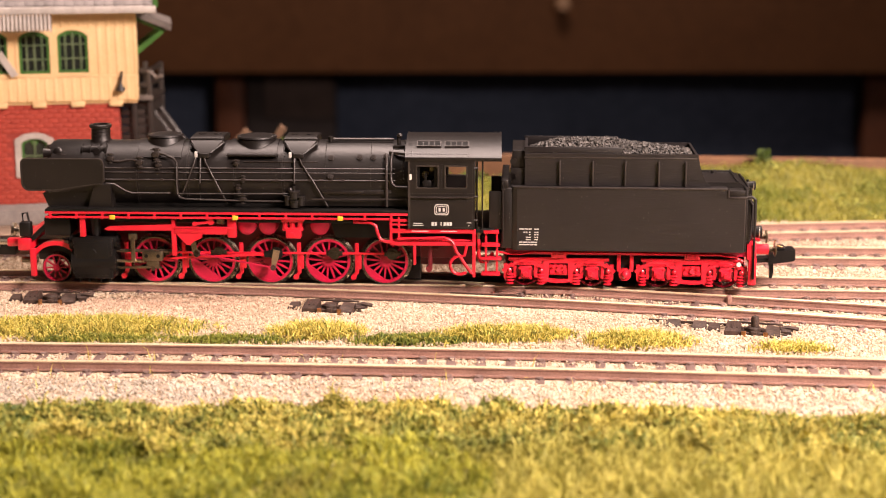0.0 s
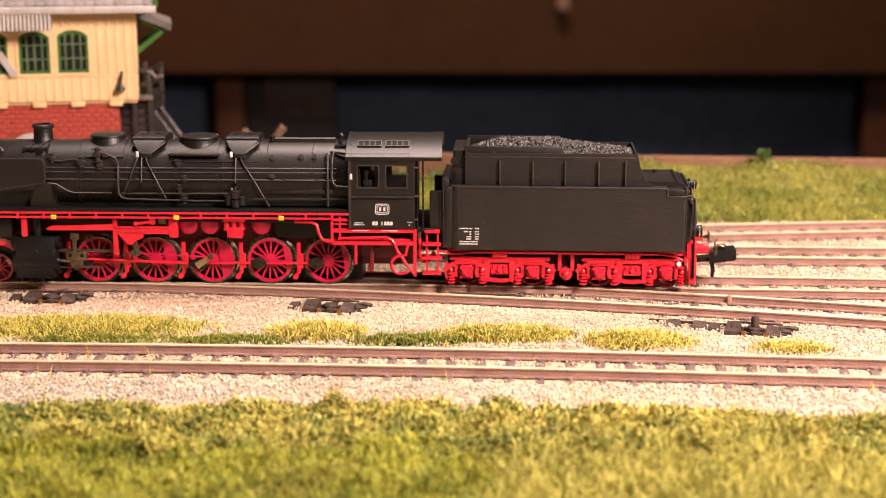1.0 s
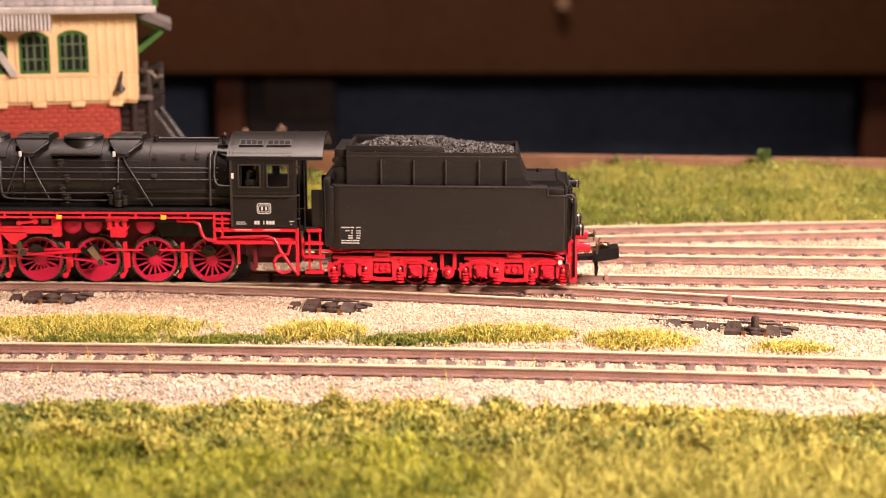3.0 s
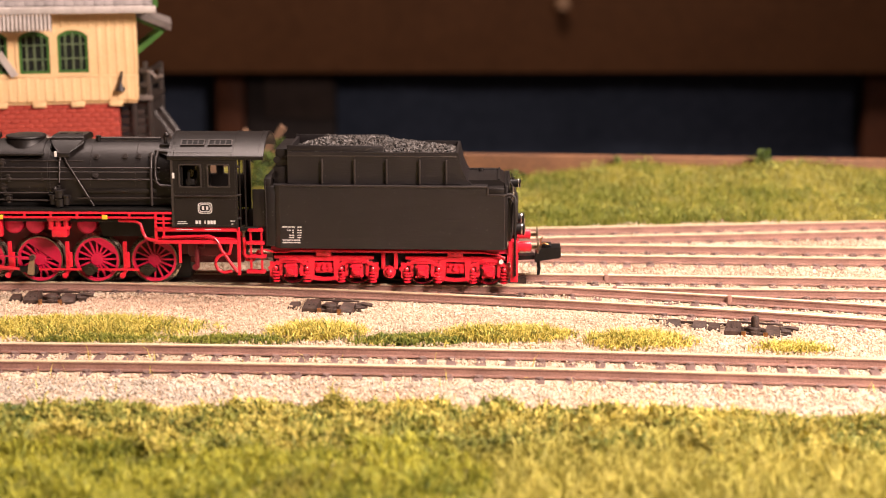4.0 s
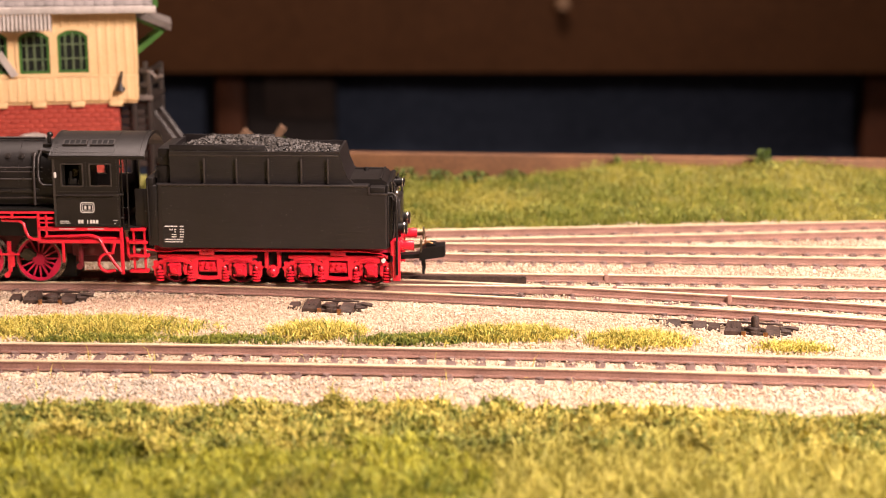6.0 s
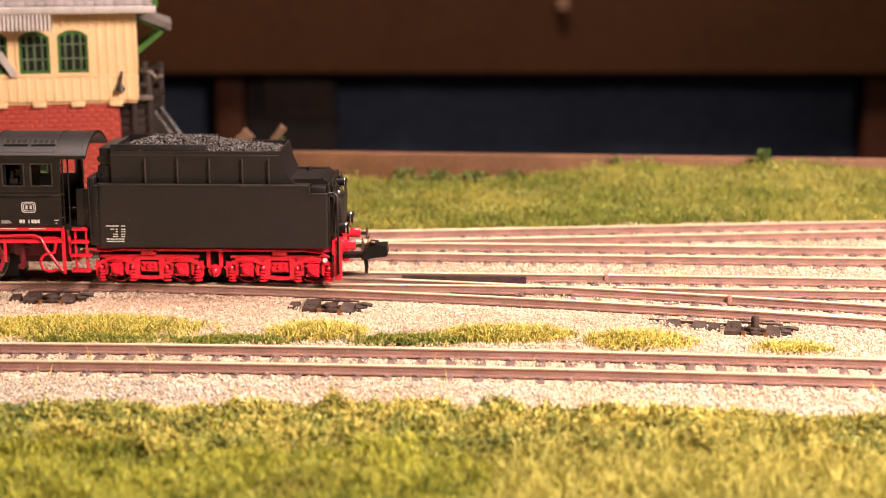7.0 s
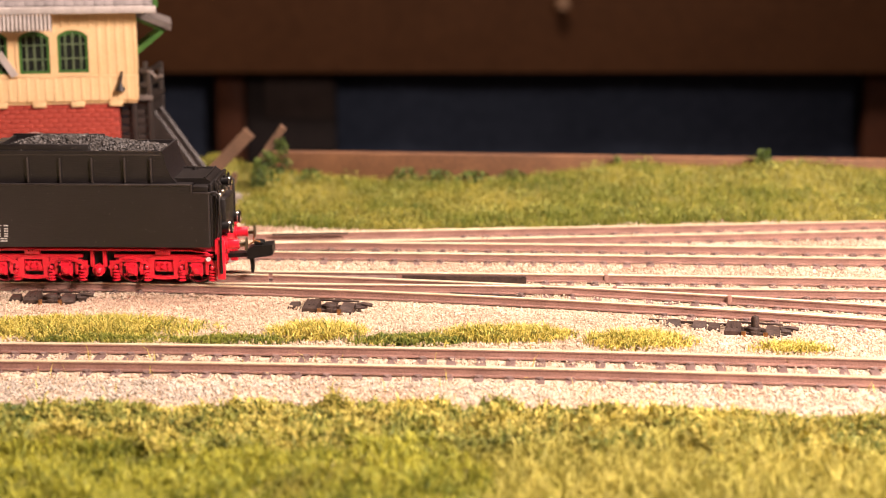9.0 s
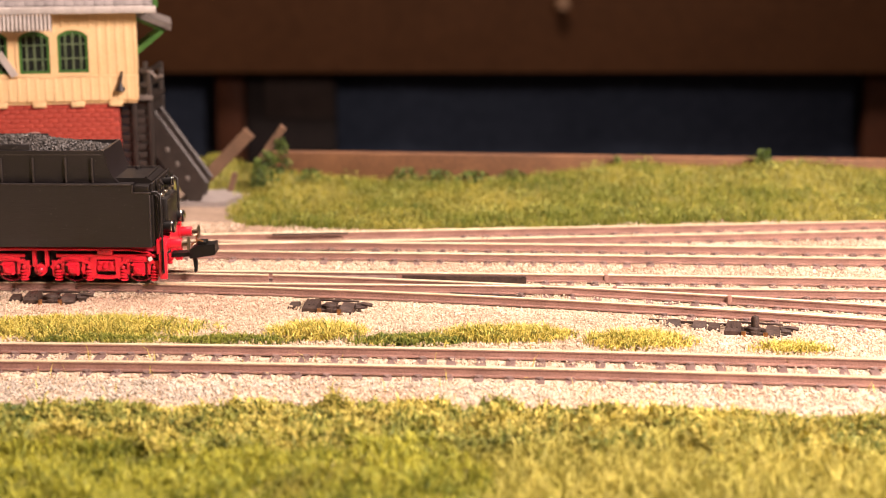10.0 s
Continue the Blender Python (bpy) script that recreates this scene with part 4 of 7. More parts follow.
        for _ in range(n):
            a, d = rng.uniform(0, 2 * math.pi), r * math.sqrt(rng.random())
            f = rng.random()
            pts.append((cx + math.cos(a) * d * (1 - 0.6 * f), cy + math.sin(a) * d * (1 - 0.6 * f), z + h * f))
    flock(rng, pts, 0.55, weeds)
    stuff("weeds", weeds, M_WEED, "dark green leafy weeds by the board and turf edge", "foliage")


def build_switch_gear():
    """Black throw mechanisms beside the turnout."""
    for x, y, s, pin in GEAR:
        g = thing("switch_mechanism", "oxidised black turnout throw mechanism half sunk in ballast", "mechanism", "turnout mechanisms")
        yaw = math.degrees(math.atan((line_branch(x + 1) - line_branch(x - 1)) / 2))
        g.matrix_world = mm(x, y, 0, 0, 0, yaw)

        def lump(bm, x0, x1, y0, y1, z0, z1, tip):
            """A worn block with a sloping top and chamfered corners."""
            hull(bm, [(x, y, z0) for x in (x0, x1) for y in (y0, y1)] + [(x0 + 0.25 + 0.2 * a, y0 + 0.5, z1 - 0.3) for a in (0, 1)] + [(x1 - 0.25, y0 + 0.5, z1 - 0.35 + tip)]
                 + [(x0 + 0.3, y1 - 0.2, z1), (x1 - 0.3, y1 - 0.2, z1 + tip)] + [(x, y0 + 0.1, z1 - 0.75) for x in (x0 + 0.05, x1 - 0.05)])
        part_of("base", lambda bm: (lump(bm, -4.9, -2.0, -2.2, 1.9, -2.8, -0.35, 0.1), lump(bm, 1.7, 4.4, -2.5, 1.7, -2.8, -0.55, -0.2), box(bm, -2.2, 2.0, -1.4, 2.2, -2.8, -1.35, 0.2)), M_SWITCH, g)
        part_of("base_ridge", lambda bm: [hull(bm, [(-4.6 + k * 0.85 + a, y, z) for a in (0, 0.3) for y, z in ((-1.8, -1.0), (1.5, -0.7), (-1.6, -0.45), (1.4, -0.2))]) for k in range(3)], M_SWITCH, g)
        part_of("tie_bar", lambda bm: (box(bm, -0.5, 0.5, -1.8, 6, -1.6, -1.1, 0.1), box(bm, -3.4, 4.6, 2.0, 2.5, -0.75, -0.45, 0.06), tube(bm, [(4.2, 0.9, -0.9), (5.6, 1.2, -0.7), (7.2, 1.5, -1.0)], 0.35, 6), tube(bm, [(4.4, 0.2, -1.1), (6.0, 0.5, -1.3)], 0.4, 6)), M_SWITCH, g)
        part_of("drum", lambda bm: (lathe(bm, [(-1.5, 1.25), (-0.75, 1.2), (-0.45, 0.95), (-0.4, 0.2)], (-0.1, -0.2, 0), "z", 16), box(bm, -1.7, 1.5, -0.5, 0.4, -1.2, -0.75, 0.15)), M_SWITCH, g)
        part_of("cover", lambda bm: (lump(bm, -7.9, -5.6, -0.9, 1.5, -2.6, -0.85, 0.15), lump(bm, 4.7, 6.6, -0.2, 1.7, -2.6, -1.0, -0.2)), M_SWITCH, g)
        for q in (-1.6 * s, 2.0 * s):
            pcyl("brass_screw", (q, -2.5, -2.2), (q, -2.5, -0.9), 0.4, M_BRASS, g, 10, "tarnished brass screw")
        if pin:
            part_of("pin", lambda bm: lathe(bm, [(-1.5, 0.7), (0.9, 0.68), (1.3, 0.5), (1.45, 0.1)], (0.1, -0.4, 0), "z", 16), M_SWITCH, g, "upright black pin")
            for a in (-10.6, -15.0):
                part_of("end_cap", lambda bm: lump(bm, a, a + 2.7, -0.4, 2.2, -2.6, -0.7, 0.0), M_SWITCH, g)
            pbox("link_strip", (-18, -3, 2.1, 2.5, -1.5, -1.0), M_SWITCH, g, 0.05)


build_switch_gear()
build_grass()
build_ballast()


# ---- steam locomotive; x along it (chimney at minus), y across, z over the rail heads ----
SPOKES = {}


def spoked_wheel(name, parent, x, z, y, r, spokes, weight, pin, material):
    """A wheel whose hub is its origin; its crank pin lies at angle 0, the balance weight opposite."""
    s = -1 if y < 0 else 1
    wheel = new(name)
    wheel.empty_display_size = 0.003
    wheel.parent = parent
    wheel.matrix_basis = mm(x, y, z)

    def tyre(bm):
        k = 40
        lathe_ring(bm, [(s * 0.55, r * 0.985), (s * 0.5, r * 0.90), (-s * 0.6, r * 0.90), (-s * 0.95, r * 1.11), (-s * 0.75, r * 1.12), (-s * 0.5, r * 1.01), (s * 0.45, r)], k)

    def rim(bm):
        lathe_ring(bm, [(s * 0.58, r * 0.935), (s * 0.58, r * 0.83), (-s * 0.3, r * 0.83), (-s * 0.3, r * 0.935)], 40)

    def hub(bm):
        cyl(bm, (0, -s * 0.2, 0), (0, s * 0.62, 0), r * 0.25, 20)
        cyl(bm, (0, s * 0.6, 0), (0, s * 0.72, 0), r * 0.07, 8)
        if pin:
            box(bm, 0.2, pin + 0.5, -0.1 + s * 0.2, 0.1 + s * 0.5, -0.62, 0.62, 0.1)

    def spoke_shape(bm):
        w0, w1 = 0.15 * r / 4.4 + 0.04, 0.10 * r / 4.4 + 0.03
        hull(bm, [(rad, yy, q) for rad, w in ((r * 0.16, w0), (r * 0.85, w1)) for q in (-w, w) for yy in (s * 0.36, -s * 0.1)])

    t = part_of("tyre", tyre, M_TYRE, wheel, "dark worn metal tyre")
    part_of("rim", rim, material, wheel)
    part_of("hub", hub, material, wheel)
    if weight:
        part_of("balance_weight", lambda bm: prism(bm, arc(0, 0, r * 0.86, 180 - weight, 180 + weight, 12), s * 0.02, s * 0.5), material, wheel)
    key = (r, s)
    for k in range(spokes):
        if key in SPOKES:
            sp = new("spoke", SPOKES[key])
            sp.parent = wheel
        else:
            sp = part_of("spoke", spoke_shape, material, wheel)
            SPOKES[key] = sp.data
        sp.matrix_basis = mm(0, 0, 0, 0, 360 * (k + 0.5) / spokes, 0)
    return wheel


DRIVERS = [-53.0 + 10.66 * i for i in range(5)]
AXLE_Z, CRANK, MAIN_ROD = 4.4, 2.06, 22.7
BOILER_Z, BOILER_R = 19.4, 6.6

loco = thing("steam_locomotive", "black model steam locomotive with bright red chassis on the track", "locomotive")


def build_boiler():
    r = BOILER_R

    def body(bm):
        prof = [(-72.6, 1.5), (-72.6, r - 0.9), (-72.4, r - 0.35), (-71.6, r)]
        for x in (-62.2, -55.9, -46.8, -38.1, -29.3, -21.8, -13.5):
            prof += [(x - 0.24, r), (x - 0.22, r + 0.14), (x + 0.22, r + 0.14), (x + 0.24, r)]
        prof += [(-6.2, r), (-6.2, 1.5)]
        lathe(bm, prof, (0, 0, BOILER_Z), "x", 56)
    boiler = part_of("boiler", body, M_BLACK, loco, "satin black boiler barrel with cladding bands", 30)

    def firebox(bm):
        prism(bm, [(-6.55, 15), (-6.75, 19.5)] + [(-y, z) for y, z in arc(0, 19.4, 6.75, 0, 180, 24)][1:-1] + [(6.75, 19.5), (6.55, 15)], -27, -6.15, "x")
    part_of("firebox", firebox, M_BLACK, loco, "", 30)

    def seams(bm):
        for x in (-72.0, -61.6, -55.3, -46.2, -37.5, -28.7, -21.2, -12.9, -6.9):
            for a in range(-30, 88, 6):
                c, d = math.cos(radians(a)), math.sin(radians(a))
                rr = r + (0.22 if x > -27 else 0.03)
                bmesh.ops.create_icosphere(bm, subdivisions=1, radius=0.11, matrix=Matrix.Translation((x, -rr * c, BOILER_Z + rr * d)))
    tagged(part_of("boiler_rivets", seams, M_RIVET_LIT, boiler), "rows of tiny rivet heads along the boiler bands", kind="stuff")

    def door(bm):
        lathe(bm, [(-72.5, 5.4), (-72.8, 5.3), (-73.4, 4.3), (-73.8, 2.4), (-73.95, 0.3)], (0, 0, BOILER_Z), "x", 36)
        cyl(bm, (-74.3, 0, BOILER_Z), (-73.8, 0, BOILER_Z), 0.4, 8)
        tube(bm, [(-74.2, 0, BOILER_Z), (-74.2, 0.9, BOILER_Z + 0.7)], 0.12)
        for z in (17.6, 21.2):
            box(bm, -73.6, -73.3, -4.8, 2, z - 0.2, z + 0.2)
    part_of("smokebox_door", door, M_BLACK, loco)

    def chimney(bm):
        lathe(bm, [(25.4, 2.5), (25.8, 2.05), (26.3, 1.75), (28.2, 1.72), (28.3, 2.02), (28.75, 2.05), (28.9, 1.9), (28.9, 1.45), (27.0, 1.4)], (-63.5, 0, 0), "z", 28)
        for z in (26.9, 27.6):
            lathe(bm, [(z - 0.06, 1.7), (z, 1.82), (z + 0.06, 1.7)], (-63.5, 0, 0), "z", 28)
    part_of("chimney", chimney, M_BLACK, loco, "short black chimney with a flared rim")
    for cx, w, top in ((-51.4, 3.3, 27.25), (-34.4, 3.7, 27.05)):
        def dome(bm, cx=cx, w=w, top=top):
            lathe(bm, [(24.6, w + 0.5), (25.4, w + 0.1), (26.3, w), (top - 0.55, w - 0.25), (top - 0.4, w + 0.05), (top - 0.15, w - 0.1), (top, w - 0.9), (top + 0.08, 0.5)], (cx, 0, 0), "z", 32)
            for k in range(14):
                a = 2 * math.pi * k / 14
                ball(bm, (cx + (w - 0.35) * math.cos(a), (w - 0.35) * math.sin(a), top - 0.12), 0.13, 6)
            prism(bm, [(y * 1.035, BOILER_Z + (z - BOILER_Z) * 1.035) for y, z in arc(0, BOILER_Z, r, 38, 142, 14)] + [(-3.5, 22), (3.5, 22)], cx - w - 0.9, cx + w + 0.5, "x")
        part_of("steam_dome", dome, M_BLACK, loco, "low riveted black dome")
    part_of("step_plate", lambda bm: (box(bm, -39.2, -29.9, -6.1, -4.4, 23.95, 24.25, 0.05), [box(bm, -39.0 + k * 0.5, -38.8 + k * 0.5, -6.18, -6.02, 23.98, 24.2) for k in range(18)]), M_BLACK, loco, "narrow black step plate along the boiler")
    for cx in (-43.1, -25.9):
        def sandbox(bm, cx=cx):
            hull(bm, [(cx + sx * 2.9, sy * 2.6, 27.15) for sx in (-1, 1) for sy in (-1, 1)] + [(cx + sx * 3.1, sy * 3.5, 26.7) for sx in (-1, 1) for sy in (-1, 1)]
                 + [(cx + sx * 3.0, sy * 3.6, 26.0) for sx in (-1, 1) for sy in (-1, 1)] + [(cx - 0.2 + sx * 1.0, sy * 5.5, 24.3) for sx in (-1, 1) for sy in (-1, 1)])
            for sy in (-1, 1):
                box(bm, cx - 1.2, cx + 0.8, *sorted((sy * 5.9, sy * 5.0)), 23.6, 24.4, 0.12)
            for sy in (-1, 1):
                tube(bm, [(cx - 1.2, sy * 5.5, 24.4), (cx - 3.1, sy * 3.6, 26.1), (cx - 3.1, sy * 3.5, 26.75), (cx + 3.1, sy * 3.5, 26.75), (cx + 3.1, sy * 3.6, 26.1), (cx + 0.8, sy * 5.5, 24.4)], 0.14, 6)
                for k in range(7):
                    ball(bm, (cx - 2.4 + 0.8 * k, sy * 3.2, 26.9), 0.11, 6)
            for q in (-1.4, 1.4):
                cyl(bm, (cx + q, 0, 27.1), (cx + q, 0, 27.3), 0.7, 14)
        sb = part_of("sand_box", sandbox, M_BLACK, loco, "angular black sand dome")
        for dx0, dx1, zb in ((-1.7, -4.6, 16.2), (-0.9, -0.9, 15.6), (-0.3, 4.0, 15.4)) if cx < -30 else ((-0.9, -0.9, 15.6), (-0.2, 5.2, 14.9)):
            ptube("sand_pipe", [(cx + dx0, -5.5, 23.9), (cx + dx0 + (dx1 - dx0) * 0.1, -6.3, 22.8), (cx + dx0 + (dx1 - dx0) * 0.55, -7.15, 19.2), (cx + dx1, -7.1, zb)], 0.16, M_EDGE_LIT, sb)
        part_of("white_mark", lambda bm, cx=cx: box(bm, cx - 1.95, cx - 1.45, -5.9, -5.5, 23.7, 24.7, 0.05), M_WHITE, sb, "small printed white mark")


def side_pipe(z, x0, x1, rad, lift=0.12):
    y = -math.sqrt(max(0.1, (BOILER_R + lift) ** 2 - (z - BOILER_Z) ** 2))
    return ptube("boiler_pipe", [(x0, y, z), (x1, y, z)], rad, M_EDGE_LIT, loco)


def build_boiler_fittings():
    side_pipe(21.75, -61.5, -8.5, 0.16)
    side_pipe(21.0, -61.5, -8.5, 0.13)
    side_pipe(19.7, -61.5, -8.5, 0.17, 0.25)
    side_pipe(22.9, -36, -22.6, 0.12)
    for x in (-57, -51, -45, -36, -30, -24, -18, -12):
        pcyl("pipe_bracket", (x, -6.4, 19.7), (x, -7.05, 19.7), 0.3, M_EDGE_LIT, loco, 6)
    # handrail along the walkway side
    ptube("handrail", [(-61.2, -7.2, 19.0), (-59.6, -7.3, 18.9), (-57.6, -7.4, 17.7), (-56.4, -7.4, 17.3), (-49.4, -7.4, 17.3)], 0.18, M_EDGE_LIT, loco)
    ptube("handrail", [(-48.2, -7.3, 17.2), (-27.8, -7.3, 17.3)], 0.16, M_EDGE_LIT, loco)
    ptube("handrail", [(-23.6, -7.3, 16.3), (-6.0, -7.3, 16.4)], 0.16, M_EDGE_LIT, loco)
    # feed pipe with a long bend
    ptube("feed_pipe", [(-51.8, -5.2, 24.3), (-50.6, -5.9, 24.2), (-48.8, -6.4, 23.6), (-48.2, -6.7, 22.8), (-48.2, -7.1, 19), (-48.2, -7.2, 17.2), (-47.7, -7.3, 16.5), (-46.6, -7.4, 16.2), (-37.6, -7.4, 16.0), (-34, -7.4, 15.9), (-27.4, -7.4, 15.9)], 0.24, M_EDGE_LIT, loco)
    ptube("feed_pipe", [(-61, -5.6, 22.9), (-58.6, -6.0, 22.9), (-57.2, -6.1, 23.2), (-55.4, -6.2, 23.2)], 0.22, M_EDGE_LIT, loco)

    def cock(bm, x, z, y, s):
        cyl(bm, (x, y, z - 0.9 * s), (x, y, z + 0.8 * s), 0.38 * s, 10)
        cyl(bm, (x, y, z + 0.8 * s), (x, y, z + 1.0 * s), 0.55 * s, 10)
        cyl(bm, (x, y, z - 1.0 * s), (x, y, z - 0.8 * s), 0.55 * s, 10)
        cyl(bm, (x - 0.8 * s, y, z), (x + 0.8 * s, y, z), 0.3 * s, 8)
        box(bm, x - 0.55 * s, x + 0.55 * s, y - 0.6 * s, y + 0.2, z - 0.42 * s, z + 0.42 * s, 0.12)
        tube(bm, [(x - 0.9 * s, y - 0.3, z + 0.75 * s), (x + 0.9 * s, y - 0.3, z + 0.75 * s)], 0.12 * s, 5)
    for x, z, y, s in ((-55.1, 22.9, -6.3, 1.0), (-52.2, 24.2, -5.4, 1.1), (-51.7, 22.3, -6.2, 0.8), (-60.6, 23.4, -5.6, 0.9), (-37.4, 22.6, -6.0, 0.75), (-36.2, 19.9, -6.7, 0.65), (-37.1, 18.1, -6.7, 0.75), (-36.2, 16.3, -7.2, 0.85)):
        part_of("valve", lambda bm, a=(x, z, y, s): cock(bm, *a), M_EDGE_LIT, loco)

    # turbo generator beside the chimney
    def generator(bm):
        cyl(bm, (-66.2, -3.6, 24.6), (-61.6, -3.6, 24.6), 0.85, 16)
        for x in (-66.1, -64.6, -62.9, -61.7):
            cyl(bm, (x - 0.16, -3.6, 24.6), (x + 0.16, -3.6, 24.6), 1.1, 16)
        box(bm, -65.5, -62.4, -4.4, -2.4, 23, 24.2, 0.1)
        cyl(bm, (-63.2, -4.3, 24.6), (-63.2, -4.9, 24.6), 0.6, 12)
    part_of("turbo_generator", generator, M_BLACK, loco)
    ptube("generator_pipe", [(-66, -4.2, 24.0), (-68.3, -4.8, 23.6), (-70.6, -4.7, 24.0), (-71.3, -4.3, 24.4)], 0.18, M_EDGE_LIT, loco)

    def head(bm):
        ball(bm, (-70.5, -4.3, 24.3), 1.0, 12, (1, 0.5, 1))
        lathe(bm, [(-73.0, 0.3), (-73.0, 0.9), (-71.6, 0.7), (-71.4, 0.2)], (0, -4.6, 24.2), "x", 14)
    part_of("head_lamp", head, M_BLACK, loco)

    # air pump on the walkway
    def pump(bm):
        for x, z0, z1, rr in ((-26.8, 14.9, 16.2, 0.9), (-26.8, 16.5, 17.8, 0.9), (-25.6, 15.2, 16.8, 0.65), (-28, 15.3, 17.0, 0.6)):
            cyl(bm, (x, -7.6, z0), (x, -7.6, z1), rr, 14)
            cyl(bm, (x, -7.6, z1 - 0.1), (x, -7.6, z1 + 0.12), rr + 0.2, 14)
        box(bm, -28.3, -24.9, -7.7, -6.4, 15.9, 16.6, 0.1)
        cyl(bm, (-26.8, -7.6, 17.8), (-26.8, -7.6, 18.7), 0.3, 8)
        ball(bm, (-27.4, -7.9, 18.1), 0.5, 8)
    part_of("air_pump", pump, M_BLACK, loco)
    for x, z in ((-20.2, 23.6), (-15.0, 23.7), (-12.5, 23.7), (-10.2, 23.9), (-20.2, 20.4)):
        y = -math.sqrt(6.75 ** 2 - min(6.7, abs(z - BOILER_Z)) ** 2)
        part_of("washout_plug", lambda bm, x=x, z=z, y=y: (cyl(bm, (x, y + 0.3, z - 0.2), (x, y - 0.22, z + 0.14), 0.6, 16, 0.52), cyl(bm, (x, y - 0.2, z + 0.12), (x, y - 0.4, z + 0.24), 0.22, 6)), M_EDGE_LIT, loco)
    ptube("cab_pipe", [(-10.0, -5.0, 24.2), (-10.0, -6.2, 23.6), (-10.0, -7.1, 21), (-10.0, -7.3, 15)], 0.26, M_EDGE_LIT, loco)
    ptube("cab_pipe", [(-9.0, -4.9, 24.6), (-9.2, -6.2, 23.6), (-9.2, -7.1, 20.5), (-9.0, -7.3, 19.3), (-8.3, -7.4, 18.7), (-6.0, -7.5, 18.6)], 0.26, M_EDGE_LIT, loco)
    ptube("cab_pipe", [(-9.6, -4.6, 24.6), (-7.4, -5.2, 24.4), (-6, -5.4, 24.3)], 0.24, M_EDGE_LIT, loco)

    def whistle(bm):
        cyl(bm, (-8.0, -2.5, 25.6), (-8.0, -2.5, 27.0), 0.36, 10)
        ball(bm, (-7.8, -2.5, 27.3), 0.55, 10)
        box(bm, -9.0, -6.8, -3.6, -1.6, 25.0, 25.7, 0.12)
        cyl(bm, (-8.8, -3.4, 24.8), (-6.5, -3.4, 24.8), 0.45, 10)
    part_of("whistle", whistle, M_BLACK, loco)
    ptube("top_pipe", [(-20.4, -1.4, 26.5), (-9, -1.4, 26.5)], 0.28, M_EDGE_LIT, loco)
    part_of("safety_valve", lambda bm: (cyl(bm, (-20.6, -1.4, 25.9), (-20.6, -1.4, 26.9), 0.42, 10), cyl(bm, (-20.6, -1.4, 26.7), (-20.6, -1.4, 27.0), 0.55, 10)), M_BLACK, loco)
    part_of("washout_cover", lambda bm: box(bm, -21.8, -9.2, -7.0, -6.5, 17.2, 18.0, 0.1), M_BLACK, loco)
    part_of("washout_cover", lambda bm: box(bm, -21.0, -14.2, -7.1, -6.6, 17.3, 17.9, 0.1), M_BLACK, loco)


def build_walkway():
    for s in (-1, 1):
        y0, y1 = sorted((s * 9.25, s * 5.2))

        def plate(bm):
            box(bm, -72.1, -6.0, y0, y1, 14.15, 14.62, 0.05)
            if s < 0:
                for i in range(150):
                    x = -71.8 + i * 0.437
                    box(bm, x, x + 0.2, -9.22, -7.6, 14.6, 14.72 + 0.05 * (i % 2))
        part_of("walkway", plate, M_DARK, loco, "black chequered walkway plate", 0)
        valance = pbox("valance", (-72.2, -6.0, *sorted((s * 9.3, s * 9.05)), 13.75, 14.2), M_RED, loco, 0.08)
        part_of("valance_pipe", lambda bm: tube(bm, [(-72.1, s * 9.15, 13.15), (-9.4, s * 9.15, 13.1)], 0.22, 8), M_RED, valance)
        for i in range(14):
            x = -71.2 + i * 4.78
            pbox("valance_bracket", (x - 0.22, x + 0.22, *sorted((s * 9.35, s * 8.7)), 12.85, 14.0), M_RED, valance, 0.05)
        if s < 0:
            for x in (-59.8, -37.35, -18.3):
                pbox("marker", (x - 0.5, x + 0.5, -9.45, -9.2, 12.8, 13.6), M_YELLOW, valance, 0.06, "small yellow painted marker")
    for s in (-1, 1):
        y0, y1 = sorted((s * 8.45, s * 8.15))
        out = arc(-62.2, 22.8, 1.0, 0, 90, 4) + arc(-75.4, 22.8, 1.0, 90, 180, 4) + arc(-74.9, 19.3, 1.5, 180, 268, 4) + [(-70, 17.85), (-62.6, 19.05)] + arc(-62.0, 19.85, 0.8, 270, 360, 4)
        cx, cz = -68.8, 20.8
        inner = [(cx + (x - cx) * 0.965, cz + (z - cz) * 0.92) for x, z in out]
        d = part_of("smoke_deflector", lambda bm: prism(bm, inner, y0, y1), M_BLACK, loco, "satin black side smoke deflector", 30)
        part_of("deflector_rim", lambda bm: ring(bm, out, inner, y0 - 0.12, y1 + 0.12), M_EDGE_LIT, d, "", 40)
        for x in (-72.5, -65):
            ptube("deflector_stay", [(x, s * 8.2, 22), (x, s * 5.2, 22.4)], 0.2, M_BLACK, d)
    part_of("smokebox_saddle", lambda bm: prism(bm, [(-64.6, 14.5), (-60.2, 14.5), (-60.4, 18.9), (-63.2, 18.9)], -7.6, 7.6), M_BLACK, loco)
    part_of("walkway_front", lambda bm: prism(bm, [(-72.2, 14.4), (-73.2, 17.0), (-60, 19), (-60, 14.4)], -6.2, 6.2), M_BLACK, loco)
    pbox("smokebox_support", (-70, -12, -5, 5, 12.2, 15.2), M_DARK, loco, 0.2)


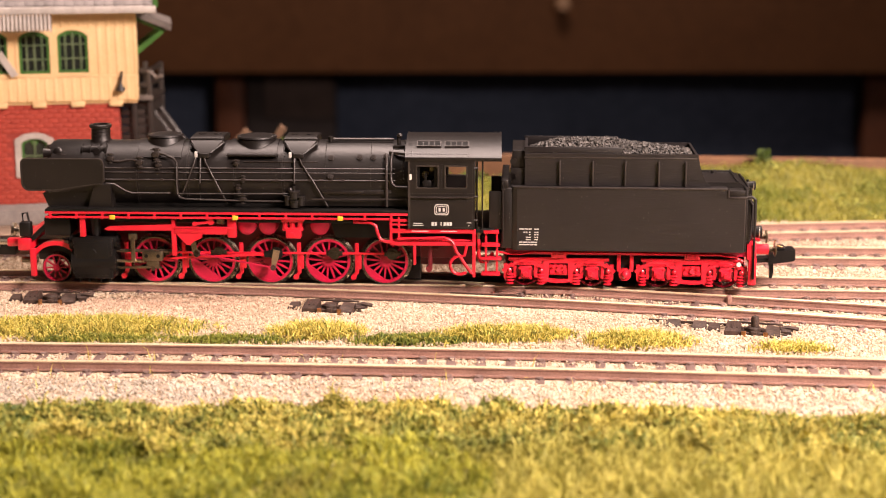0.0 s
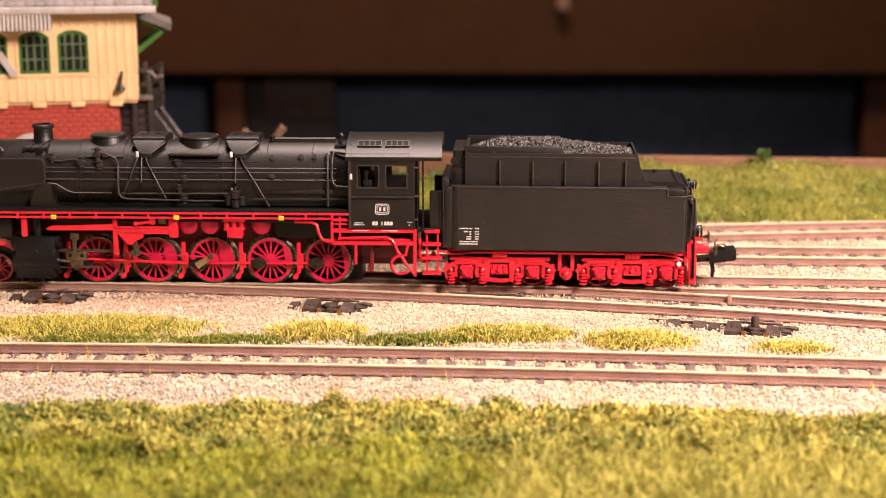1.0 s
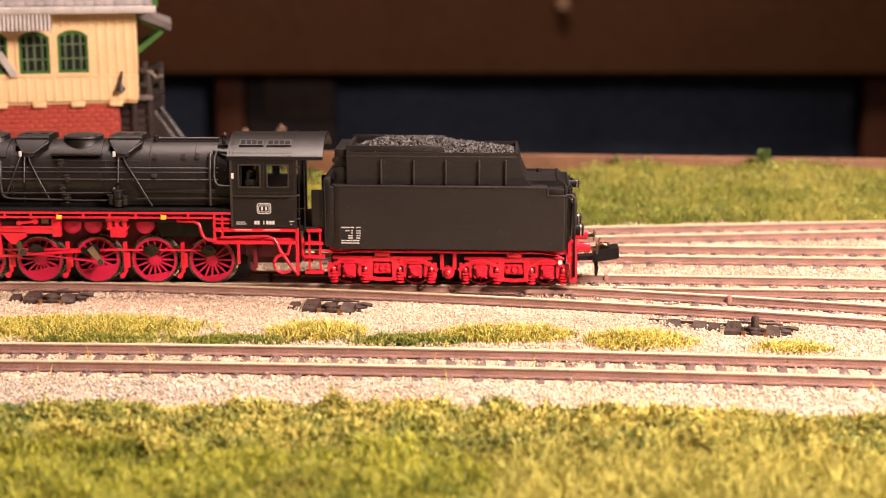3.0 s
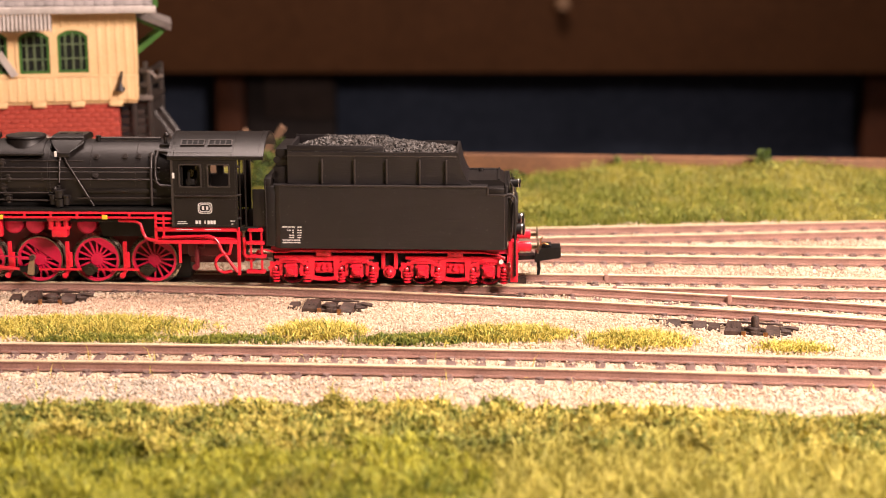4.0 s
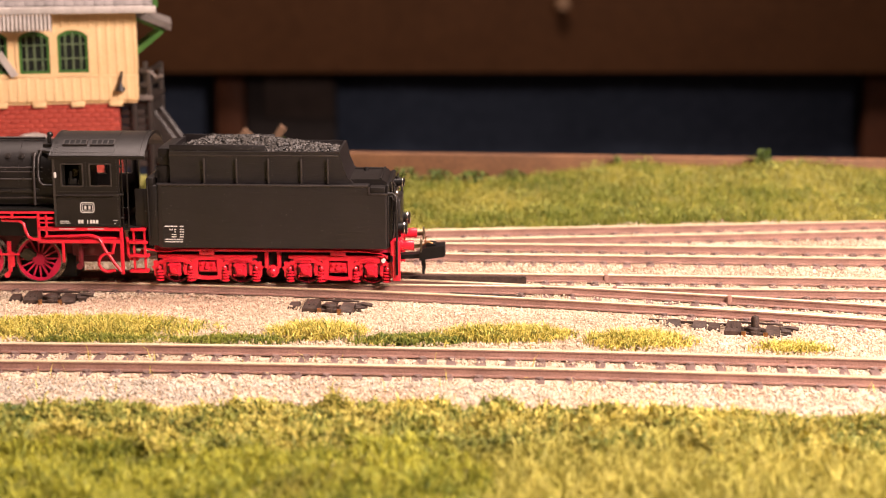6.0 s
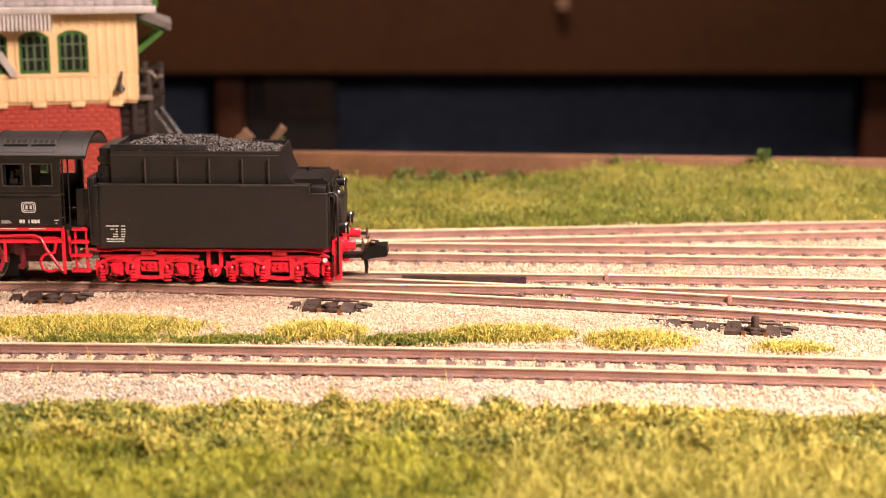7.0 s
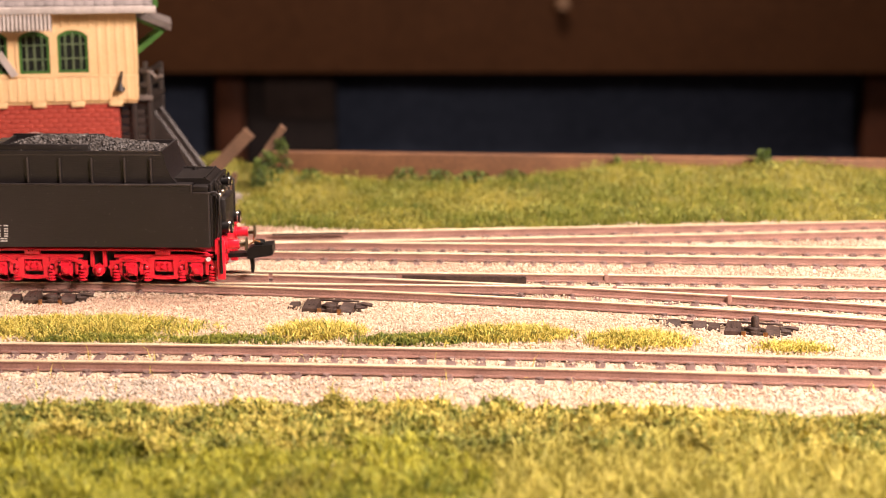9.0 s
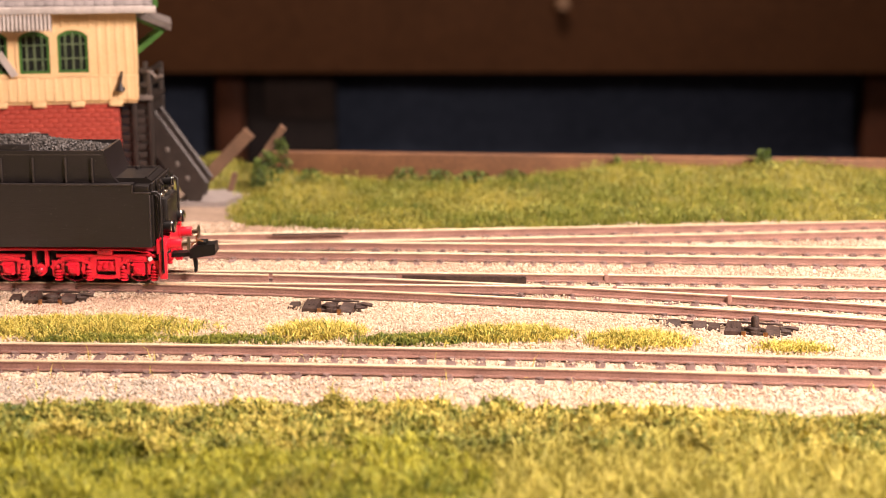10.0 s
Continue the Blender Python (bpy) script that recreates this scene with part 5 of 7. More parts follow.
def build_cab():
    # side sheets with two window openings
    x0, x1, zb, zt = -5.9, 5.9, 11.4, 24.2
    for s in (-1, 1):
        y0, y1 = sorted((s * 9.3, s * 8.9))
        low = 18.75 if s < 0 else 18.0

        def side(bm):
            for d in ((x0, x1, zb, low), (x0, -4.55, low, 23.0), (-0.45, 0.6, low, 23.0), (4.65, x1, low, 23.0), (x0, x1, 23.0, zt)):
                box(bm, d[0], d[1], y0, y1, d[2], d[3])
        sheet = part_of("cab_side", side, M_BLACK, loco, "black riveted cab side sheet with printed lettering", 30)

        def riveting(bm):
            if s < 0:
                yy = y0 - 0.02
                for a in ((-5.7, 11.7, 5.7, 11.7), (-5.7, 16.6, 5.7, 16.6), (-5.7, 17.9, 5.7, 17.9), (-5.7, 23.9, 5.7, 23.9), (-5.7, 11.7, -5.7, 16.6), (5.6, 11.7, 5.6, 23.7), (-5.7, 17.9, -5.7, 23.7), (0.1, 18.8, 0.1, 23.2)):
                    rivets(bm, *a, 0.48, yy)
                box(bm, x0, x1, y0 - 0.1, y0 + 0.1, 17.05, 17.35)
                box(bm, x0 - 0.1, x0 + 0.3, y0 - 0.08, y0 + 0.1, zb, zt)
        if s < 0:
            tagged(part_of("riveting", riveting, M_RIVET_LIT, sheet), "rows of tiny rivet heads", kind="stuff")
        for w in ((-4.6, -0.4, low - 0.05, 23.05), (0.55, 4.7, low - 0.05, 23.05)):
            inner = (w[0] + 0.24, w[1] - 0.24, w[2] + 0.24, w[3] - 0.24)
            part_of("window_frame", lambda bm: ring(bm, rounded(w, 0.45), rounded(inner, 0.3), y0 - 0.16, y1 + 0.05), M_RIVET_LIT, sheet, "", 40)
        if s < 0:
            # half open sash behind the first opening
            part_of("sash", lambda bm: (box(bm, -4.4, -3.9, -8.85, -8.6, 18.9, 23), box(bm, -1.3, -0.8, -8.85, -8.6, 18.9, 23), box(bm, -3.0, -2.6, -8.85, -8.6, 18.9, 21.5), box(bm, -3.4, -1.8, -8.8, -8.5, 19, 20.2, 0.2)), M_DARK, sheet)
            ptube("grab_rail", [(-5.2, -9.65, 17.2), (5.0, -9.65, 17.2)], 0.14, M_EDGE_LIT, sheet)

            def badge(bm):
                ring(bm, rounded((-1.25, 1.35, 13.95, 15.95), 0.55), rounded((-1.11, 1.21, 14.09, 15.81), 0.46), -9.40, -9.32)
                ring(bm, rounded((-0.95, 1.05, 14.25, 15.65), 0.38), rounded((-0.84, 0.94, 14.36, 15.54), 0.32), -9.40, -9.32)
            part_of("badge", badge, M_WHITE, sheet, "white rounded badge outline with blank bars")
            for bx in (-0.55, 0.2):
                pbox("badge_bar", (bx + 0.05, bx + 0.42, -9.39, -9.32, 14.62, 15.28), M_WHITE, sheet, 0.0)
            for i, wd in enumerate((0.42, 0.42, 0, 0.2, 0.42, 0.42, 0.42)):
                if wd:
                    pbox("plate_bar", (-1.75 + i * 0.54, -1.75 + i * 0.54 + wd, -9.39, -9.32, 12.0, 12.65), M_WHITE, sheet, 0.0, "plain white printed bar")
            for bx, bw, bz in ((-5.0, 1.6, 12.35), (-5.1, 1.9, 12.0), (4.6, 0.85, 12.5), (4.8, 0.3, 11.95)):
                pbox("lettering_bar", (bx, bx + bw, -9.39, -9.32, bz, bz + 0.13), M_WHITE, sheet, 0.0, "tiny plain white printed bar")
            pbox("white_mark", (-5.75, -5.3, -9.42, -9.3, 20.4, 21.4), M_WHITE, sheet, 0.05, "small white reflector mark")
    part_of("cab_front", lambda bm: prism(bm, [(-9.2, 11.5), (9.2, 11.5), (9.2, 24.2), (6, 26.4), (0, 27.2), (-6, 26.4), (-9.2, 24.2)], -5.95, -5.5, "x"), M_DARK, loco)
    pbox("cab_floor", (-6, 9.5, -8.8, 8.8, 10.6, 11.4), M_DARK, loco)
    pbox("backhead", (-5.5, -1.0, -4.5, 4.5, 11.4, 23), M_DARK, loco, 0.3)
    part_of("backhead_fittings", lambda bm: (cyl(bm, (-3.0, -5.0, 20.6), (-3.0, -4.4, 20.6), 0.7, 14), cyl(bm, (-1.9, -5.0, 21.6), (-1.9, -4.4, 21.6), 0.45, 12), tube(bm, [(-3.6, -4.8, 19), (-2.6, -5.2, 19.6), (-2.2, -5.0, 21)], 0.2, 6), tube(bm, [(-2.4, -5.2, 18.6), (-1.6, -5.2, 20.4)], 0.25, 6)), M_TYRE, loco, "dark metal gauges and levers")
    pbox("driver_seat", (1.5, 4.6, -7.6, -5, 11.4, 15.4), M_DARK, loco, 0.3)

    def roof_profile(lift, cut):
        rr = 15.5
        half = math.degrees(math.asin((9.55 - cut) / rr))
        return [(rr * math.sin(radians(a)), 27.5 - rr + rr * math.cos(radians(a)) + lift) for a in np.linspace(-half, half, 25)]

    def roof(bm):
        prism(bm, roof_profile(0, 0) + roof_profile(-0.45, 0.05)[::-1], -6.5, 10.8, "x")
        for x in (-6.3, 5.0, 9.7, 10.6):
            prism(bm, roof_profile(0.12, 0) + roof_profile(-0.1, 0.0)[::-1], x - 0.16, x + 0.16, "x")
        box(bm, -6.5, 10.8, -9.7, -9.3, 24.15, 24.5, 0.08)
        box(bm, -6.5, 10.8, 9.3, 9.7, 24.15, 24.5, 0.08)
    rf = part_of("cab_roof", roof, M_BLACK, loco, "arched black cab roof overhanging at the rear", 30)
    for x in (-4.5, 0.5):
        def vent(bm, x=x):
            ring(bm, [(x, 0), (x + 4.4, 0), (x + 4.4, 1.7), (x, 1.7)], [(x + 0.22, 0.2), (x + 4.18, 0.2), (x + 4.18, 1.5), (x + 0.22, 1.5)], -0.3, 0.1)
            for k in range(3):
                box(bm, x + 1.05 + k * 1.0, x + 1.27 + k * 1.0, -0.26, -0.1, 0.2, 1.5)
            bm.transform(Matrix.Translation((0, -6.9, 25.9)) @ pose(0, 0, 0, -64, 0, 0))
        v = part_of("roof_vent", vent, M_EDGE_LIT, rf, "", 30)
        # solid black box painted as the dark inside of the vent
        def back(bm, x=x):
            box(bm, x + 0.1, x + 4.3, -0.2, 0.02, 0.1, 1.6)
            bm.transform(Matrix.Translation((0, -6.9, 25.9)) @ pose(0, 0, 0, -64, 0, 0))
        part_of("vent_shade", back, M_SHADE_BLACK, v)
    part_of("roof_rivets", lambda bm: [ball(bm, (x, -8.6, 25.0), 0.1, 5) for x in np.arange(-6, 5.2, 0.55)] + [ball(bm, (xx, -9.2 + k * 0.6, 24.72 + k * 0.29), 0.1, 5) for xx in (-5.4, 4.9) for k in range(5)], M_EDGE_LIT, rf)
    for x in (6.4, 7.4):
        ptube("cab_pillar", [(x, -8.9, 11.2), (x, -8.9, 24.4)], 0.16, M_BLACK, loco)
    for s in (-1, 1):
        pbox("cab_post", (5.6, 6.0, *sorted((s * 9.2, s * 8.4)), 11.2, 24.4), M_BLACK, loco, 0.05)
    for z in (13, 17.3, 22.5):
        pcyl("pillar_clip", (5.8, -9.1, z), (6.6, -9.0, z), 0.25, M_BLACK, loco, 8)


def build_chassis():
    # main frame; the shade behind the wheels is in its dark red
    pbox("main_frame", (-69, 6, -3.2, 3.2, 3.4, 12.4), M_RED_SHADED, loco, 0.2)
    pbox("main_frame_shelf", (-60, -12, -7.2, 7.2, 11.9, 12.5), M_DARK, loco, 0.1)
    # cylinder block
    for s in (-1, 1):
        def block(bm):
            y0, y1 = sorted((s * 9.0, s * 4.2))
            box(bm, -67.4, -60.1, y0, y1, 1.5, 9.1, 0.45)
            box(bm, -67.6, -59.9, y0 + 0.3, y1, 8.2, 9.3, 0.3)
            box(bm, -66.8, -60.8, y0 - 0.12, y0 + 0.3, 2.2, 8.4, 0.1)
            cyl(bm, (-68.3, s * 6.8, 8.0), (-59.4, s * 6.8, 8.0), 1.35, 20)
            cyl(bm, (-67.8, s * 6.8, 4.5), (-59.7, s * 6.8, 4.5), 2.5, 24)
            for k in range(8):
                a = 2 * math.pi * k / 8
                cyl(bm, (-59.9, s * 6.8 + 2.1 * math.cos(a), 4.5 + 2.1 * math.sin(a)), (-59.4, s * 6.8 + 2.1 * math.cos(a), 4.5 + 2.1 * math.sin(a)), 0.2, 6)
                cyl(bm, (-59.6, s * 6.8 + 1.1 * math.cos(a), 8 + 1.1 * math.sin(a)), (-59.1, s * 6.8 + 1.1 * math.cos(a), 8 + 1.1 * math.sin(a)), 0.16, 6)
            if s < 0:
                for z in np.arange(1.9, 9.0, 0.5):
                    cyl(bm, (-60.4, -9.05, z), (-60.4, -8.9, z), 0.12, 6)
                    cyl(bm, (-67.2, -9.05, z), (-67.2, -8.9, z), 0.12, 6)
                tube(bm, [(-63.9, -9.05, 7.2), (-63.3, -9.1, 6.9), (-63.1, -9.1, 6.4)], 0.12)
                for x in (-66.5, -64.8, -62.6, -61):
                    cyl(bm, (x, -8.2, 0.9), (x, -8.2, 1.7), 0.2, 8)
        part_of("cylinder_block", block, M_DARK, loco, "black boxy steam cylinder block")
        pcyl("steam_pipe", (-63.6, s * 6.6, 9), (-63.6, s * 6.6, 14.4), 0.9, M_DARK, loco)
        pbox("cylinder_bracket", (-66.0, -65.0, *sorted((s * 8.8, s * 8.0)), 9.4, 13.6), M_RED, loco, 0.1)
    # slide bars, piston rod and reversing rod, near side and far side
    for s in (-1, 1):
        pcyl("piston_rod", (-60, s * 7.2, 4.6), (-56.4, s * 7.2, 4.6), 0.32, M_STEEL, loco, 10)
        pcyl("valve_rod", (-59.2, s * 7.0, 6.6), (-49, s * 7.0, 6.6), 0.2, M_STEEL, loco, 8)
        pbox("slide_bar", (-60, -48.4, *sorted((s * 7.5, s * 6.9)), 6.25, 6.6), M_GUNMETAL, loco, 0.05)
        pbox("slide_bar", (-60, -51.5, *sorted((s * 7.5, s * 6.9)), 3.2, 3.5), M_GUNMETAL, loco, 0.05)
        part_of("reversing_rod", lambda bm: prism(bm, [(-61.6, 10.8), (-60.6, 11.35), (-49.2, 11.7), (-49.0, 11.0), (-49.4, 10.6), (-61, 10.55)], s * 8.0, s * 8.5), M_RED, loco)

        def link(bm):
            y0, y1 = sorted((s * 8.5, s * 7.3))
            box(bm, -49.3, -48.5, y0, y1, 5.9, 12.6, 0.1)
            box(bm, -48.9, -37.9, y0, y1, 9.9, 11.2, 0.12)
            box(bm, -48.9, -37.6, y0 - 0.12, y0 + 0.3, 11.0, 11.35, 0.05)
            box(bm, -39.0, -37.4, y0 - 0.1, y1, 9.3, 12.9, 0.15)
            prism(bm, [(-48.6, 10.2), (-43.6, 10.2), (-43.8, 9.2), (-45.2, 8.6), (-45.9, 7.9), (-46.6, 8.0)], y0, y1)
        part_of("link_bracket", link, M_RED, loco)
        part_of("lifting_arm", lambda bm: (tube(bm, [(-44.9, s * 8.5, 11.9), (-41.9, s * 8.5, 12.3)], 0.32, 8), cyl(bm, (-41.9, s * 8.2, 12.3), (-41.9, s * 8.8, 12.3), 0.6, 12), cyl(bm, (-44.9, s * 8.2, 11.9), (-44.9, s * 8.8, 11.9), 0.45, 12)), M_RED, loco)
        part_of("expansion_link", lambda bm: prism(bm, [(-46.0, 8.4), (-45.1, 8.5), (-44.8, 7.0), (-44.4, 5.9), (-45.2, 5.5), (-45.7, 6.6)], *sorted((s * 7.9, s * 7.5))), M_GUNMETAL, loco)
        part_of("combination_lever", lambda bm: (box(bm, -57.0, -56.2, *sorted((s * 8.0, s * 7.6)), 4.6, 9.4, 0.15), box(bm, -57.4, -55.7, *sorted((s * 8.0, s * 7.5)), 8.6, 9.9, 0.3), box(bm, -56.6, -53.4, *sorted((s * 8.0, s * 7.6)), 3.4, 3.8, 0.1)), M_GUNMETAL, loco)
        for i in range(5):
            x = DRIVERS[i] - 5.3

            def hanger(bm, x=x):
                y0, y1 = sorted((s * 6.0, s * 5.4))
                box(bm, x - 0.35, x + 0.35, y0, y1, 2.1, 7.9, 0.12)
                box(bm, x - 0.1, x + 0.85, y0, y1, 3.0, 5.9, 0.2)
                for z in (7.3, 6.4, 4.4, 3.2):
                    cyl(bm, (x, y0 - 0.15, z), (x, y1, z), 0.33, 8)
                tube(bm, [(x, (y0 + y1) / 2, 2.4), (x - 0.5, (y0 + y1) / 2, 1.7), (x - 0.6, (y0 + y1) / 2, 1.5)], 0.34, 8)
                cyl(bm, (x - 0.6, y0 - 0.1, 1.5), (x - 0.6, y1 + 0.1, 1.5), 0.5, 12)
            part_of("brake_hanger", hanger, M_RED, loco)
    for x, rr in ((-35.7, 1.75), (-31.8, 1.75), (-22.3, 1.75)):
        def tank(bm, x=x, rr=rr):
            cyl(bm, (x, -6.6, 11.3), (x, 6.6, 11.3), rr, 22)
            ball(bm, (x, -6.6, 11.3), rr, 18, (1, 0.35, 1))
        part_of("air_tank", tank, M_WHEEL_RED, loco, "red round-ended air tank")

    def feedpump(bm):
        box(bm, -28.4, -25.6, -8.4, -6, 9.2, 10.8, 0.2)
        box(bm, -29.0, -25.2, -8.2, -6, 10.6, 11.2, 0.1)
        for x in (-28.5, -27.2, -25.8):
            cyl(bm, (x, -7.8, 11), (x, -7.8, 12.9), 0.5, 10)
        box(bm, -29.2, -25.0, -8.3, -6.2, 12.2, 12.9, 0.15)
        cyl(bm, (-27.2, -8.5, 9.9), (-27.2, -8.0, 9.9), 0.5, 10)
    part_of("feed_pump", feedpump, M_RED, loco)
    pbox("mount_plate", (-41, -39.6, -8, -7.2, 11.7, 13.0), M_GUNMETAL, loco, 0.1)
    # added block: hides bright ballast so the space between wheels reads shaded
    part_of("under_shade_block", lambda bm: (box(bm, -66, -57.6, -3.2, 3.2, 0.7, 5, 0.2), box(bm, -57.5, -4, -3.4, 3.4, 0.5, 5, 0.2)), M_DARK, loco, "dull black block added for the shade between the wheels")
    part_of("ash_pan", lambda bm: prism(bm, [(-20.5, 12.6), (-9.6, 12.6), (-9.8, 8.9), (-19.6, 8.9)], -5.6, 5.6), M_DARK, loco)
    ptube("foot_pipe", [(-16, -8.4, 12.4), (-12.8, -8.6, 12.3), (-11.9, -8.7, 11.8), (-11.6, -8.7, 10.4), (-11.1, -8.7, 9.3), (-10.2, -8.8, 8.9), (-8.8, -8.8, 8.8)], 0.3, M_RED, loco, "", 8)
    # frame under the cab
    y = -9.0
    under = part_of("cab_under_frame", lambda bm: [box(bm, *d, 0.08) for d in ((-9.4, 6.1, y, y + 0.5, 8.2, 8.9), (-9.4, 6.1, y, y + 0.45, 10.5, 11.3), (-9.4, -8.9, y, y + 0.5, 8.2, 13.6), (-7.9, -7.5, y, y + 0.4, 9.6, 13.6), (-9.4, -6, y, y + 0.4, 12.6, 13.1), (-9.4, -6, y, y + 0.4, 11.9, 12.2), (5.6, 6.2, y, y + 0.6, 2.4, 11.3), (-5.1, -4.6, y, y + 0.5, 4.6, 8.3), (-9.4, 6, y + 0.5, 9, 8.9, 9.2))], M_RED, loco)
    ptube("injector_pipe", [(-8, -9.15, 9.5), (-2.2, -9.2, 9.7), (0.6, -9.2, 9.8), (1.8, -9.2, 9.3), (2.4, -9.2, 8.4)], 0.26, M_RED, under)
    for bx, bw in ((-5.4, 3.1), (-0.2, 3.0)):
        pbox("lettering_bar", (bx, bx + bw, y - 0.03, y + 0.02, 10.85, 10.99), M_WHITE, under, 0.0, "tiny plain white printed bar")
    loop = [(2.3, -8.9, 8.2), (2.8, -9, 7.0), (3.4, -9, 6.2), (4.4, -9, 4.6), (5.6, -9, 3.0)]
    ptube("drain_pipe", loop, 0.3, M_RED, under, "", 8)
    ptube("drain_pipe", [(4.6, -9, 3.2)] + [(3.3 + 1.7 * math.cos(radians(a)), -9, 4.6 + 1.7 * math.sin(radians(a))) for a in range(-60, -270, -20)] + [(4.2, -9, 6.4), (4.6, -9, 8.3)], 0.3, M_RED, under, "", 8)
    # injector red darkened for the shade under the cab
    part_of("injector", lambda bm: (box(bm, -2.5, -1.7, -7.5, -6.6, 3.3, 8.4, 0.2), cyl(bm, (-2.3, -7.8, 3.6), (-2.3, -6.6, 3.6), 0.6, 10), box(bm, -4, 2.6, -6, -4, 5.2, 9, 0.4), cyl(bm, (-1.6, -7.4, 7.4), (-0.6, -7.4, 7.4), 0.3, 8)), M_RED_SHADED, loco)
    ptube("hose", [(6.4, -7.6, 10.6), (6.9, -7.8, 8), (6.7, -7.8, 6.2), (7.2, -7.6, 5.0), (8.2, -7.2, 4.8), (9.4, -6.8, 6.6)], 0.35, M_RED, loco, "", 8)
    ptube("hose", [(6.0, -7.2, 10.8), (6.4, -7.4, 9), (7.4, -7.4, 8.2), (7.6, -7.2, 9.6)], 0.3, M_DARK, loco)
    part_of("valve", lambda bm: (ball(bm, (6.7, -8.2, 10.6), 0.6, 10), cyl(bm, (6.7, -8.2, 9.4), (6.7, -8.2, 11.6), 0.32, 8)), M_GUNMETAL, loco)
    # pilot end
    part_of("pilot_beam", lambda bm: (box(bm, -77.8, -75.4, -8.2, 8.2, 6.6, 8.8, 0.2), box(bm, -80.4, -77.5, -6.2, -4.6, 6.9, 8.4, 0.3), box(bm, -80.4, -77.5, 4.6, 6.2, 6.9, 8.4, 0.3), box(bm, -75.6, -74.6, -8.4, -7.4, 1.8, 7, 0.15)), M_RED, loco)
    part_of("wheel_guard", lambda bm: prism(bm, arc(-71.3, 2.8, 5.3, 30, 150, 12) + arc(-71.3, 2.8, 4.5, 150, 30, 12), -6.6, -4.6), M_RED, loco)
    part_of("pilot_frame", lambda bm: (box(bm, -75.2, -66, -4.2, 4.2, 4, 8, 0.3), box(bm, -73.0, -68, -7.4, -3, 9.2, 12.8, 0.5), cyl(bm, (-75.3, -7.2, 8.6), (-71, -6.4, 12.6), 0.5, 8)), M_DARK, loco)
    part_of("lamp_bracket", lambda bm: (box(bm, -77.6, -75.4, -7.6, -5.8, 9, 11.8, 0.4), tube(bm, [(-77, -6.6, 11.6), (-77.1, -6.6, 13.2), (-76.2, -6.6, 13.4), (-75.9, -6.6, 11.8)], 0.2)), M_DARK, loco)
    pcyl("buffer_rod", (-77.5, -6.8, 4.6), (-74.6, -6.8, 4.6), 0.55, M_GUNMETAL, loco)
    part_of("coupler", lambda bm: (box(bm, -84.4, -80.2, -1.5, 1.5, 4.2, 7.4, 0.3), box(bm, -81, -74, -0.8, 0.8, 5, 6, 0.2)), M_DARK, loco, "black plastic rear coupling block")
    for yy in (-5.4, 5.4):
        part_of("buffer", lambda bm: (cyl(bm, (-82.3, yy, 7.6), (-80.2, yy, 7.6), 0.5, 12), cyl(bm, (-82.7, yy, 7.6), (-82.2, yy, 7.6), 1.4, 20)), M_STEEL, loco)


build_boiler()
build_boiler_fittings()
build_walkway()
build_cab()
build_chassis()

WHEELS = []
for i, x in enumerate(DRIVERS):
    WHEELS.append((spoked_wheel("driving_wheel", loco, x, AXLE_Z, -4.75, AXLE_Z - 0.02, 16, (44, 60, 68, 44, 40)[i], CRANK, M_WHEEL_RED), x, AXLE_Z, -4.75, 4.53, 52))
    WHEELS.append((spoked_wheel("driving_wheel", loco, x, AXLE_Z, 4.75, AXLE_Z - 0.02, 16, 44, CRANK, M_WHEEL_RED), x, AXLE_Z, 4.75, 4.53, 142))
for y in (-4.75, 4.75):
    WHEELS.append((spoked_wheel("pilot_wheel", loco, -71.6, 2.72, y, 2.7, 10, 0, 0, M_WHEEL_RED), -71.6, 2.72, y, 2.75, 20))

# rods of the near side, each with its crank-pin end at its origin
PIN3 = DRIVERS[2]


